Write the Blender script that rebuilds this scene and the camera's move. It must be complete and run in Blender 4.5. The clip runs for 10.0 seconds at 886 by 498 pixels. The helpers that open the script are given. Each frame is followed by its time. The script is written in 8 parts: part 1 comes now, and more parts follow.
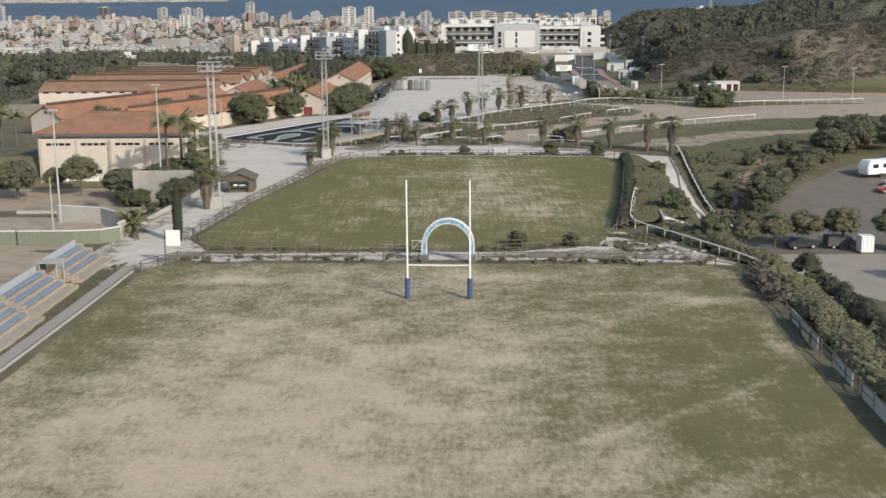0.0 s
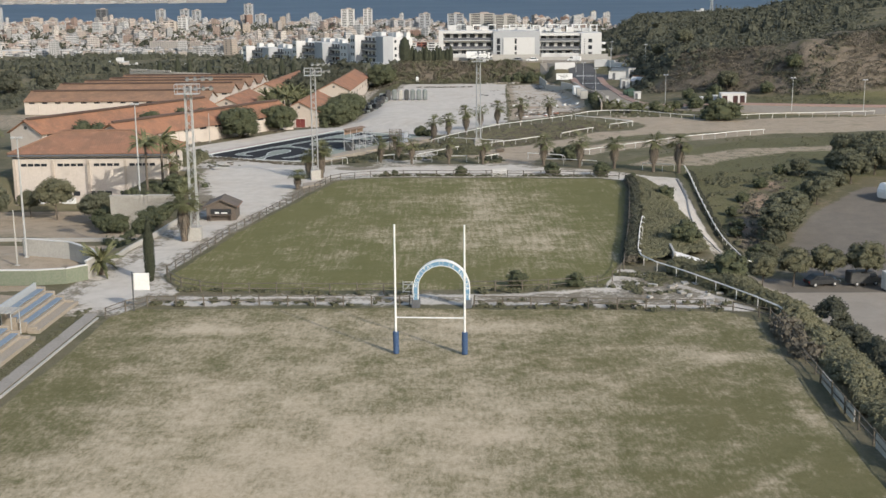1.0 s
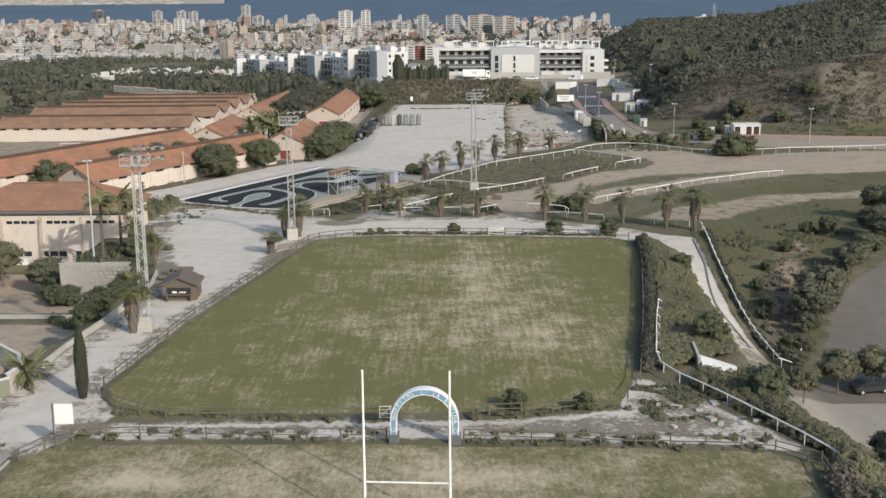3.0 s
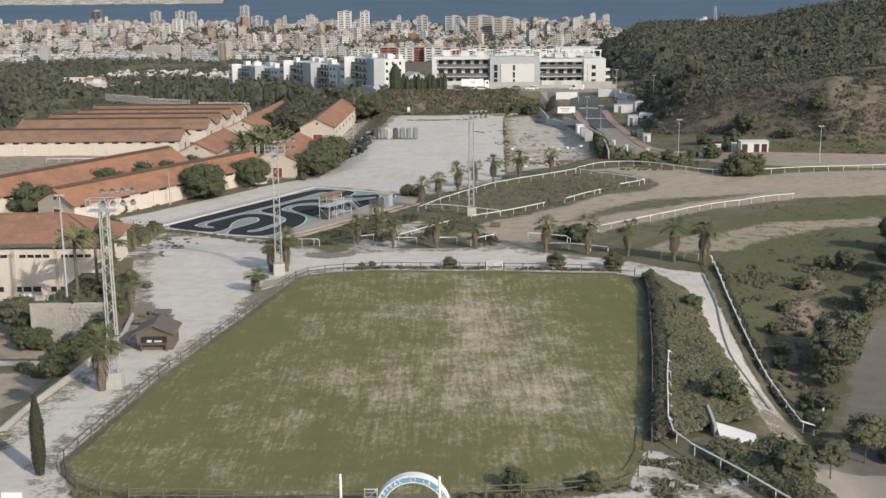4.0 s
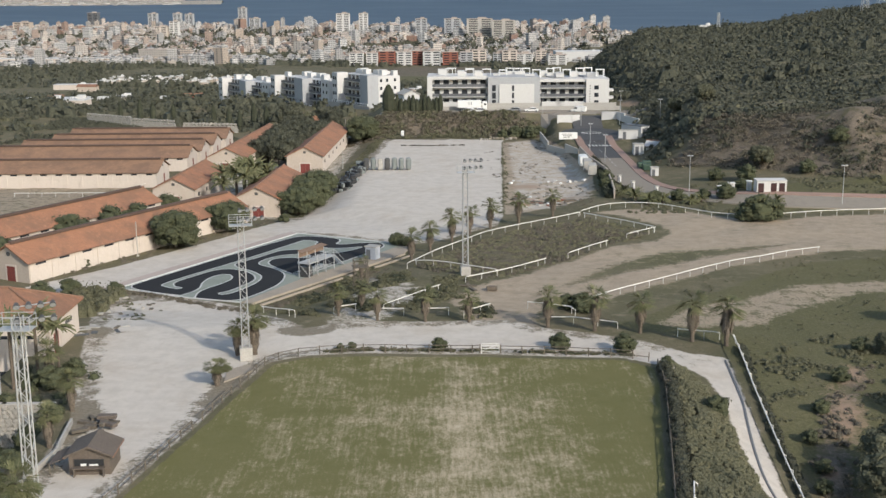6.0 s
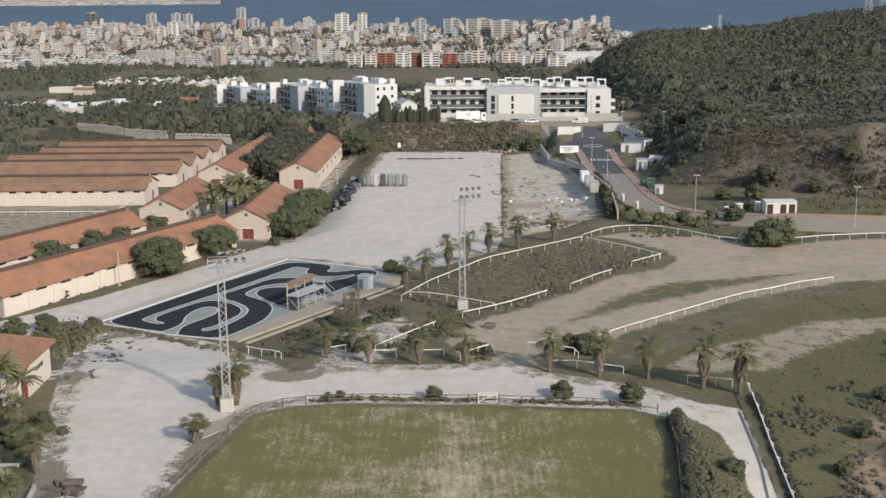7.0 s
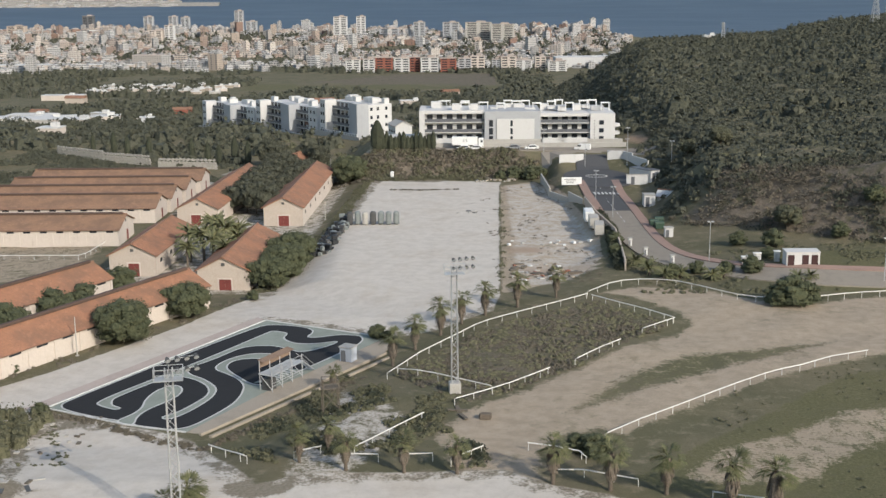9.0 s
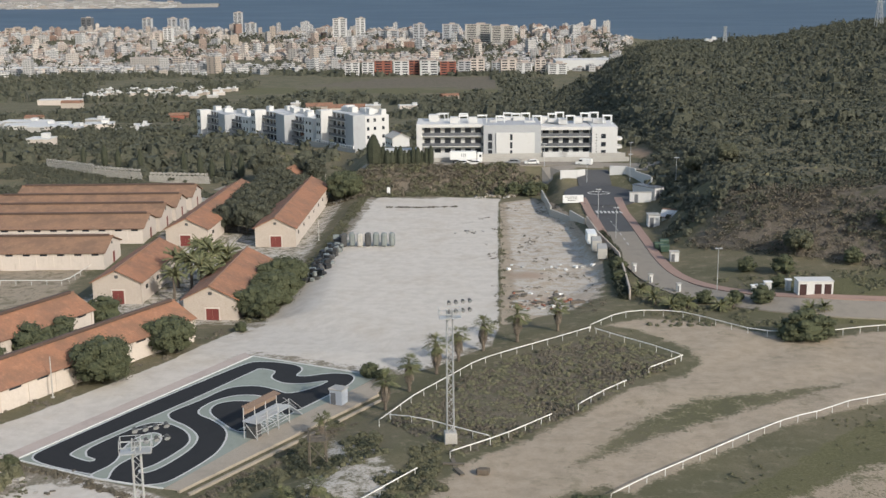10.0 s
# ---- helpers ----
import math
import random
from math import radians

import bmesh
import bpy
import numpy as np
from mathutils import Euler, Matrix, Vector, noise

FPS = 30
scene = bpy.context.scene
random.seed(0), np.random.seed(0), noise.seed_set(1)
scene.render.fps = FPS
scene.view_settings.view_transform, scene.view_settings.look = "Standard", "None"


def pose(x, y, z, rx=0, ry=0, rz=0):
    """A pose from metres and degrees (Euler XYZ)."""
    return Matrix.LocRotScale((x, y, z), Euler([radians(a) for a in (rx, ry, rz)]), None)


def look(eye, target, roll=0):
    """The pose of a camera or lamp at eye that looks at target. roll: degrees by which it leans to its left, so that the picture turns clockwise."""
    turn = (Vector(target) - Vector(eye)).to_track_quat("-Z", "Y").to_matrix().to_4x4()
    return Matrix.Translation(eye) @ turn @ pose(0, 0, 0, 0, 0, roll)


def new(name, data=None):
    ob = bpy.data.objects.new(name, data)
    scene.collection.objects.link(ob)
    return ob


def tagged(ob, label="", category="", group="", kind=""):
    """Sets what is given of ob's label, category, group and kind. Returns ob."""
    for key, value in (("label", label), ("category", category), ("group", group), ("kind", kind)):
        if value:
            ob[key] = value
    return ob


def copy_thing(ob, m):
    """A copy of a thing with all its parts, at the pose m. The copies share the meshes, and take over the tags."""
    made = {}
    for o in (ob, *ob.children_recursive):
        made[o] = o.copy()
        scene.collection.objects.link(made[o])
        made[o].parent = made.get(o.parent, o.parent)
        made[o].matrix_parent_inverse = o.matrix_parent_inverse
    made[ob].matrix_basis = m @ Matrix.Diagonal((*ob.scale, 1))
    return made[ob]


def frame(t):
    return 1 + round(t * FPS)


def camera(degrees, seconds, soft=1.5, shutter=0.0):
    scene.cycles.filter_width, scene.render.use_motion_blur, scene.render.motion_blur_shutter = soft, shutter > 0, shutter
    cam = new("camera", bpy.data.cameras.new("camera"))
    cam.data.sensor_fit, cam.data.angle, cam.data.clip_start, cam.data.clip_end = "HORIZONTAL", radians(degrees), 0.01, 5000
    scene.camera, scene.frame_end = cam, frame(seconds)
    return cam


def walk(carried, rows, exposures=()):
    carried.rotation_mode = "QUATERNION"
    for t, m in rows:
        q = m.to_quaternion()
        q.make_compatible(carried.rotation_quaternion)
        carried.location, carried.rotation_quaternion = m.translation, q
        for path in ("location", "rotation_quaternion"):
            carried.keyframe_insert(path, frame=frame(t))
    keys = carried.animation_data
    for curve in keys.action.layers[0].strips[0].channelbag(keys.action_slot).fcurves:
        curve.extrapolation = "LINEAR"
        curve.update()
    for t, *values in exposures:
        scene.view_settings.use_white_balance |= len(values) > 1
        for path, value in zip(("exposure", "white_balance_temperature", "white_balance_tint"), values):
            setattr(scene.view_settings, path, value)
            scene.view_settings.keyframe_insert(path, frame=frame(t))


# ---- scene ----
cam = camera(41.2, 10.0)
METRES, EYE, TILT, LEAN, TURN = 70.24, 26.09, -12.19, 0.41, 0.0
ROWS = [
    (0.0, 0.0, 0.0, 0.0, 0.0, 0.0, -0.0),
    (0.5, 0.0039, 0.0692, 0.0244, -0.017, 0.017, 0.01),
    (1.0, 0.0083, 0.1365, 0.0565, -0.034, 0.034, 0.02),
    (1.5, 0.0129, 0.2018, 0.0902, -0.056, 0.028, 0.02),
    (2.0, 0.0181, 0.2659, 0.1244, -0.062, -0.0, 0.02),
    (2.5, 0.0221, 0.3296, 0.1579, -0.068, 0.006, 0.04),
    (4.0, 0.034, 0.5201, 0.2618, -0.096, -0.045, 0.03),
    (4.5, 0.0388, 0.585, 0.2958, -0.107, -0.056, 0.01),
    (5.0, 0.0435, 0.649, 0.3301, -0.113, -0.073, 0.03),
    (5.5, 0.0484, 0.7143, 0.3642, -0.107, -0.068, 0.02),
    (7.0, 0.0616, 0.9066, 0.4682, -0.124, -0.124, 0.06),
    (7.5, 0.0662, 0.9697, 0.5016, -0.129, -0.135, 0.06),
    (8.0, 0.0706, 1.0346, 0.5369, -0.129, -0.129, 0.07),
    (8.5, 0.0755, 1.1002, 0.5719, -0.135, -0.124, 0.07),
    (9.0, 0.0802, 1.1667, 0.607, -0.135, -0.124, 0.1),
    (9.5, 0.085, 1.2317, 0.6429, -0.129, -0.107, 0.11),
    (10.0, 0.0897, 1.2959, 0.6772, -0.129, -0.107, 0.14),
]
walk(cam, [(t, pose(0, 0, EYE, TILT, LEAN, TURN) @ pose(METRES * x, METRES * y, METRES * z, 90 + pitch, roll, yaw)) for t, x, y, z, yaw, pitch, roll in ROWS], ((0.0, 0.24), (10.0, 0.24)))

# ---- light ----
world = bpy.data.worlds.new("sky")
world.use_nodes = True
scene.world = world
wn = world.node_tree.nodes
sky = wn.new("ShaderNodeTexSky")
sky.sky_type, sky.sun_disc = "NISHITA", False
SUN_EL, SUN_AZ = radians(29.0), math.atan2(0.636, -0.772)
sky.sun_elevation, sky.sun_rotation = SUN_EL, SUN_AZ
sky.air_density, sky.dust_density = 1.2, 1.5
world.node_tree.links.new(sky.outputs[0], wn["Background"].inputs[0])
wn["Background"].inputs[1].default_value = 0.15
sun = new("sun", bpy.data.lights.new("sun", "SUN"))
sun.data.energy, sun.data.angle, sun.data.color = 3.1, radians(0.6), (1.0, 0.93, 0.83)
sun.matrix_world = look((0, 0, 0), (-0.636 * math.cos(SUN_EL), 0.772 * math.cos(SUN_EL), -math.sin(SUN_EL)))

# ---- materials ----


class Nodes:
    """A thin wrapper that builds a node material."""

    def __init__(self, name):
        self.m = bpy.data.materials.new(name)
        self.m.use_nodes = True
        self.t = self.m.node_tree
        self.bsdf = self.t.nodes["Principled BSDF"]
        self.pos = self.t.nodes.new("ShaderNodeNewGeometry")

    def put(self, sock, v):
        if isinstance(v, bpy.types.NodeSocket):
            self.t.links.new(v, sock)
        elif isinstance(v, (tuple, list)) and sock.type == "RGBA" and len(v) == 3:
            sock.default_value = (*v, 1)
        else:
            sock.default_value = v

    def noise(self, scale, detail=4, rough=0.6, vec=None, stretch=None):
        n = self.t.nodes.new("ShaderNodeTexNoise")
        n.inputs["Scale"].default_value, n.inputs["Detail"].default_value, n.inputs["Roughness"].default_value = scale, detail, rough
        v = vec or self.pos.outputs["Position"]
        if stretch:
            mp = self.t.nodes.new("ShaderNodeMapping")
            mp.inputs["Scale"].default_value = stretch
            self.put(mp.inputs[0], v)
            v = mp.outputs[0]
        self.put(n.inputs["Vector"], v)
        return n.outputs["Fac"]

    def ramp(self, v, lo, hi):
        n = self.t.nodes.new("ShaderNodeMapRange")
        n.interpolation_type = "SMOOTHSTEP"
        self.put(n.inputs[0], v)
        n.inputs[1].default_value, n.inputs[2].default_value = lo, hi
        return n.outputs[0]

    def mix(self, f, a, b):
        n = self.t.nodes.new("ShaderNodeMix")
        n.data_type = "RGBA"
        self.put(n.inputs[0], f), self.put(n.inputs[6], a), self.put(n.inputs[7], b)
        return n.outputs[2]

    def math(self, op, a, b=0.0):
        n = self.t.nodes.new("ShaderNodeMath")
        n.operation = op
        self.put(n.inputs[0], a), self.put(n.inputs[1], b)
        return n.outputs[0]

    def attr(self, name):
        n = self.t.nodes.new("ShaderNodeAttribute")
        n.attribute_name = name
        return n.outputs["Fac"]

    def bump(self, h, strength, dist):
        n = self.t.nodes.new("ShaderNodeBump")
        n.inputs["Strength"].default_value, n.inputs["Distance"].default_value = strength, dist
        self.put(n.inputs["Height"], h)
        self.put(self.bsdf.inputs["Normal"], n.outputs[0])

    def done(self, color, rough=0.85, metal=0.0, spec=0.3):
        self.put(self.bsdf.inputs["Base Color"], color)
        self.put(self.bsdf.inputs["Roughness"], rough)
        self.put(self.bsdf.inputs["Metallic"], metal)
        self.bsdf.inputs["Specular IOR Level"].default_value = spec
        return self.m


def plain(name, a, b, scale=1.0, rough=0.8, bump=0.3, metal=0.0, stain=0.35, spec=0.3, dist=0.02):
    """Two tones mixed at a fine and a coarse scale, with fine relief."""
    n = Nodes(name)
    fine, coarse = n.noise(scale * 6, 5), n.noise(scale * 0.35, 3)
    c = n.mix(n.ramp(fine, 0.3, 0.72), a, b)
    dark = tuple(0.62 * (x + y) / 2 for x, y in zip(a, b))
    c = n.mix(n.math("MULTIPLY", n.ramp(coarse, 0.45, 0.75), stain), c, dark)
    rnd = n.t.nodes.new("ShaderNodeObjectInfo").outputs["Random"]
    c = n.mix(n.math("MULTIPLY", rnd, 0.22), c, dark)
    n.bump(fine, bump, dist)
    return n.done(c, rough, metal, spec)


def leafy(name, tones, rough=0.75, spread=0.5, soft=1.0, grain=5.0):
    """Foliage, each leaf or clump with a tone of its own; soft: how far a leaf is lit like its whole crown."""
    n = Nodes(name)
    isl = n.pos.outputs["Random Per Island"]
    c = n.mix(n.ramp(isl, 0.0, spread), tones[0], tones[1])
    c = n.mix(n.ramp(isl, spread, 1.0), c, tones[2])
    c = n.mix(n.ramp(n.noise(0.09, 3), 0.4, 0.65), c, tones[1])
    rnd = n.t.nodes.new("ShaderNodeObjectInfo").outputs["Random"]
    c = n.mix(n.math("MULTIPLY", rnd, 0.35), c, tones[0])
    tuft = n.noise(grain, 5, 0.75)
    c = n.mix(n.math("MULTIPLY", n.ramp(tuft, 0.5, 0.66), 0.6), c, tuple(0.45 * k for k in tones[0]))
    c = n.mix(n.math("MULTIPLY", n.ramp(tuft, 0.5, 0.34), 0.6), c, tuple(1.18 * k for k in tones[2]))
    up = n.t.nodes.new("ShaderNodeVectorMath")
    up.operation = "ADD"
    n.put(up.inputs[0], n.pos.outputs["Normal"])
    up.inputs[1].default_value = (0.0, 0.0, soft)
    nrm = n.t.nodes.new("ShaderNodeVectorMath")
    nrm.operation = "NORMALIZE"
    n.put(nrm.inputs[0], up.outputs[0])
    bp = n.t.nodes.new("ShaderNodeBump")
    bp.inputs["Strength"].default_value, bp.inputs["Distance"].default_value = 0.7, 0.5 / grain
    n.put(bp.inputs["Height"], tuft)
    n.put(bp.inputs["Normal"], nrm.outputs[0])
    n.put(n.bsdf.inputs["Normal"], bp.outputs[0])
    return n.done(c, rough, 0.0, 0.1)


def tiles(name, a, b, along, pitch=0.35, old=0.55):
    """Clay roof tiles in rolls running down the slope; along: the horizontal axis of the ridge."""
    n = Nodes(name)
    tc = n.t.nodes.new("ShaderNodeTexCoord").outputs["Object"]
    wv = n.t.nodes.new("ShaderNodeTexWave")
    wv.bands_direction = along
    wv.inputs["Scale"].default_value, wv.inputs["Distortion"].default_value = 0.314 / pitch, 0.6
    n.put(wv.inputs[0], tc)
    fine, coarse, streak = n.noise(5, 6, 0.75), n.noise(0.22, 6, 0.7), n.noise(0.9, 6, 0.75)
    c = n.mix(n.ramp(fine, 0.32, 0.66), a, b)
    c = n.mix(n.math("MULTIPLY", n.ramp(coarse, 0.40, 0.62), old), c, (0.16, 0.105, 0.075))
    c = n.mix(n.math("MULTIPLY", n.ramp(streak, 0.52, 0.72), 0.45), c, tuple(1.35 * k + 0.03 for k in a))
    c = n.mix(n.math("MULTIPLY", n.ramp(n.noise(2.5, 5, 0.8), 0.56, 0.7), 0.4), c, (0.12, 0.08, 0.06))
    n.bump(wv.outputs["Fac"], 0.3, 0.05)
    return n.done(c, 0.85, 0.0, 0.2)


def wall_paint(name, a, b, dirt=(0.30, 0.25, 0.19)):
    """Rendered masonry with streaks of dirt."""
    n = Nodes(name)
    fine, coarse = n.noise(5, 5), n.noise(0.5, 4)
    streak = n.noise(1.0, 4, 0.7, stretch=(2.2, 2.2, 0.25))
    c = n.mix(n.ramp(fine, 0.3, 0.7), a, b)
    c = n.mix(n.math("MULTIPLY", n.ramp(streak, 0.52, 0.8), 0.35), c, dirt)
    c = n.mix(n.math("MULTIPLY", n.ramp(coarse, 0.5, 0.8), 0.25), c, dirt)
    n.bump(fine, 0.25, 0.02)
    return n.done(c, 0.9, 0.0, 0.2)


def ground_material():
    n = Nodes("ground_earth")
    n1, n2, n3, n4 = n.noise(0.06, 5), n.noise(0.45, 6, 0.7), n.noise(2.6, 6, 0.7), n.noise(11, 4, 0.7)
    # dry scrubland
    c = n.mix(n.ramp(n1, 0.42, 0.6), (0.150, 0.132, 0.085), (0.110, 0.105, 0.064))
    c = n.mix(n.ramp(n2, 0.5, 0.72), c, (0.22, 0.185, 0.13))
    c = n.mix(n.math("MULTIPLY", n.ramp(n3, 0.52, 0.7), 0.7), c, (0.085, 0.085, 0.050))
    jag = n.math("ADD", n.math("MULTIPLY", n.math("SUBTRACT", n2, 0.5), 1.1), n.math("MULTIPLY", n.math("SUBTRACT", n3, 0.5), 0.7))

    def zone(name, gain=1.0):
        return n.ramp(n.math("ADD", n.attr(name), n.math("MULTIPLY", jag, gain)), 0.4, 0.62)

    # fresh green weeds
    c = n.mix(n.math("MULTIPLY", zone("green", 1.5), 0.8), c, n.mix(n.ramp(n3, 0.35, 0.65), (0.086, 0.089, 0.041), (0.142, 0.131, 0.070)))
    c = n.mix(n.math("MULTIPLY", n.ramp(n.noise(6, 7, 0.85), 0.5, 0.66), 0.6), c, (0.055, 0.058, 0.030))
    c = n.mix(n.math("MULTIPLY", n.ramp(n.noise(1.3, 8, 0.8), 0.56, 0.7), 0.45), c, (0.24, 0.20, 0.135))
    # packed beige sand
    sand = n.mix(n.ramp(n2, 0.35, 0.7), (0.40, 0.33, 0.25), (0.315, 0.258, 0.19))
    sand = n.mix(n.math("MULTIPLY", n.ramp(n4, 0.5, 0.66), 0.7), sand, (0.215, 0.175, 0.125))
    sand = n.mix(n.math("MULTIPLY", n.ramp(n.noise(0.5, 7, 0.8, stretch=(0.35, 0.9, 1)), 0.5, 0.68), 0.55), sand, (0.24, 0.20, 0.145))
    sand = n.mix(n.math("MULTIPLY", n.ramp(n.noise(0.16, 6, 0.75), 0.54, 0.66), 0.5), sand, (0.165, 0.15, 0.095))
    c = n.mix(zone("sand", 0.8), c, sand)
    # pale limestone gravel
    grav = n.mix(n.ramp(n2, 0.35, 0.7), (0.56, 0.515, 0.455), (0.475, 0.435, 0.38))
    grav = n.mix(n.math("MULTIPLY", n.ramp(n4, 0.5, 0.75), 0.35), grav, (0.39, 0.35, 0.30))
    grav = n.mix(n.math("MULTIPLY", n.ramp(n.noise(0.12, 7, 0.75), 0.48, 0.68), 0.55), grav, (0.43, 0.37, 0.30))
    fleck = n.noise(5.5, 6, 0.85)
    grav = n.mix(n.math("MULTIPLY", n.ramp(fleck, 0.56, 0.68), 0.4), grav, (0.30, 0.265, 0.22))
    grav = n.mix(n.math("MULTIPLY", n.ramp(n.noise(0.8, 7, 0.8, stretch=(1.0, 0.25, 1)), 0.56, 0.7), 0.35), grav, (0.36, 0.32, 0.27))
    soil = n.mix(n.ramp(n3, 0.4, 0.62), (0.20, 0.165, 0.12), (0.115, 0.105, 0.07))
    grav = n.mix(n.math("MULTIPLY", n.ramp(n.math("ADD", n.attr("dirt"), n.math("MULTIPLY", jag, 1.3)), 0.45, 0.75), 0.85), grav, soil)
    c = n.mix(zone("gravel", 0.75), c, grav)
    # turf with bare earth
    turf = n.mix(n.ramp(n2, 0.3, 0.7), (0.114, 0.108, 0.047), (0.152, 0.136, 0.068))
    turf = n.mix(n.math("MULTIPLY", n.ramp(n4, 0.45, 0.72), 0.55), turf, (0.19, 0.175, 0.09))
    turf = n.mix(n.math("MULTIPLY", n.ramp(n1, 0.45, 0.6), 0.5), turf, (0.16, 0.14, 0.07))
    worn = n.mix(n.ramp(n3, 0.3, 0.7), (0.56, 0.465, 0.345), (0.46, 0.38, 0.27))
    grain = n.noise(7, 6, 0.85)
    worn = n.mix(n.math("MULTIPLY", n.ramp(grain, 0.5, 0.66), 0.35), worn, (0.26, 0.215, 0.14))
    turf = n.mix(n.math("MULTIPLY", n.ramp(grain, 0.5, 0.64), 0.6), turf, (0.085, 0.090, 0.036))
    tufts, flecks, big = n.noise(0.22, 8, 0.78), n.noise(2.2, 8, 0.85, stretch=(1.3, 0.45, 1)), n.noise(0.09, 4, 0.6)
    streaks = n.noise(1.0, 6, 0.72, stretch=(2.0, 0.13, 1))
    sep = n.t.nodes.new("ShaderNodeSeparateXYZ")
    n.put(sep.inputs[0], n.pos.outputs["Position"])
    second = n.ramp(sep.outputs[1], 117.0, 119.0)
    b = n.math("ADD", n.attr("bare"), n.math("MULTIPLY", n.math("SUBTRACT", tufts, 0.5), 2.5))
    b = n.math("ADD", b, n.math("MULTIPLY", n.math("SUBTRACT", flecks, 0.5), 2.3))
    b = n.math("ADD", b, n.math("MULTIPLY", n.math("SUBTRACT", streaks, 0.5), n.math("ADD", 0.35, n.math("MULTIPLY", second, 1.15))))
    b = n.math("ADD", b, n.math("MULTIPLY", n.math("SUBTRACT", big, 0.5), 0.8))
    turf = n.mix(n.math("MULTIPLY", second, 0.45), turf, (0.150, 0.148, 0.055))
    turf = n.mix(n.math("MULTIPLY", n.ramp(b, 0.02, 1.16), 0.9), turf, worn)
    c = n.mix(n.ramp(n.math("ADD", n.attr("turf"), n.math("MULTIPLY", jag, 0.35)), 0.42, 0.58), c, turf)
    # asphalt
    asph = n.mix(n.ramp(n2, 0.3, 0.75), (0.15, 0.135, 0.115), (0.19, 0.168, 0.14))
    asph = n.mix(n.math("MULTIPLY", n.ramp(n4, 0.4, 0.7), 0.3), asph, (0.135, 0.12, 0.105))
    c = n.mix(zone("asphalt", 0.6), c, asph)
    pave = n.mix(n.ramp(n2, 0.3, 0.75), (0.33, 0.295, 0.25), (0.28, 0.25, 0.21))
    c = n.mix(zone("pave", 0.4), c, n.mix(n.math("MULTIPLY", n.ramp(n4, 0.45, 0.7), 0.35), pave, (0.22, 0.195, 0.165)))
    # bare earth of the cutting
    cut = n.mix(n.ramp(n2, 0.3, 0.65), (0.17, 0.14, 0.11), (0.125, 0.106, 0.08))
    cut = n.mix(n.ramp(n3, 0.5, 0.7), cut, (0.225, 0.19, 0.15))
    cut = n.mix(n.ramp(n.noise(0.25, 5, 0.7), 0.52, 0.62), cut, (0.10, 0.092, 0.058))
    c = n.mix(zone("cut", 1.0), c, cut)
    ochre = n.mix(n.ramp(n3, 0.35, 0.65), (0.36, 0.25, 0.175), (0.29, 0.215, 0.155))
    c = n.mix(n.math("MULTIPLY", n.ramp(n.math("ADD", n.attr("ochre"), n.math("MULTIPLY", jag, 1.0)), 0.3, 0.75), 0.8), c, ochre)
    n.bump(n.math("ADD", n3, n.math("MULTIPLY", n4, 0.4)), 0.55, 0.12)
    return n.done(c, 0.95, 0.0, 0.1)


def sea_material():
    n = Nodes("sea_water")
    w = n.noise(0.012, 4, 0.6, stretch=(0.25, 1.6, 1))
    c = n.mix(n.ramp(w, 0.35, 0.7), (0.066, 0.098, 0.134), (0.082, 0.117, 0.154))
    n.bump(n.noise(0.2, 3), 0.2, 0.3)
    return n.done(c, 0.65, 0.0, 0.15)


def town_material(name, tones, floor=3.1, bay=3.6, glass=(0.06, 0.065, 0.075)):
    """Facades of a far town: storeys and bays as shadowed openings, one tone a house."""
    n = Nodes(name)
    isl = n.pos.outputs["Random Per Island"]
    c = n.mix(n.ramp(isl, 0.0, 0.45), tones[0], tones[1])
    c = n.mix(n.ramp(isl, 0.45, 0.8), c, tones[2])
    c = n.mix(n.ramp(isl, 0.8, 1.0), c, tones[3])
    sep = n.t.nodes.new("ShaderNodeSeparateXYZ")
    n.put(sep.inputs[0], n.pos.outputs["Position"])
    nor = n.t.nodes.new("ShaderNodeSeparateXYZ")
    n.put(nor.inputs[0], n.pos.outputs["Normal"])
    fz = n.math("FRACT", n.math("DIVIDE", sep.outputs[2], floor))
    fx = n.math("FRACT", n.math("DIVIDE", n.math("ADD", sep.outputs[0], sep.outputs[1]), bay))
    win = n.math("MULTIPLY", n.math("GREATER_THAN", fz, 0.5), n.math("GREATER_THAN", fx, n.math("ADD", 0.15, n.math("MULTIPLY", isl, 0.55))))
    win = n.math("MULTIPLY", win, n.math("LESS_THAN", n.math("ABSOLUTE", nor.outputs[2]), 0.5))
    c = n.mix(n.math("MULTIPLY", win, 0.78), c, glass)
    return n.done(c, 0.85, 0.0, 0.2)


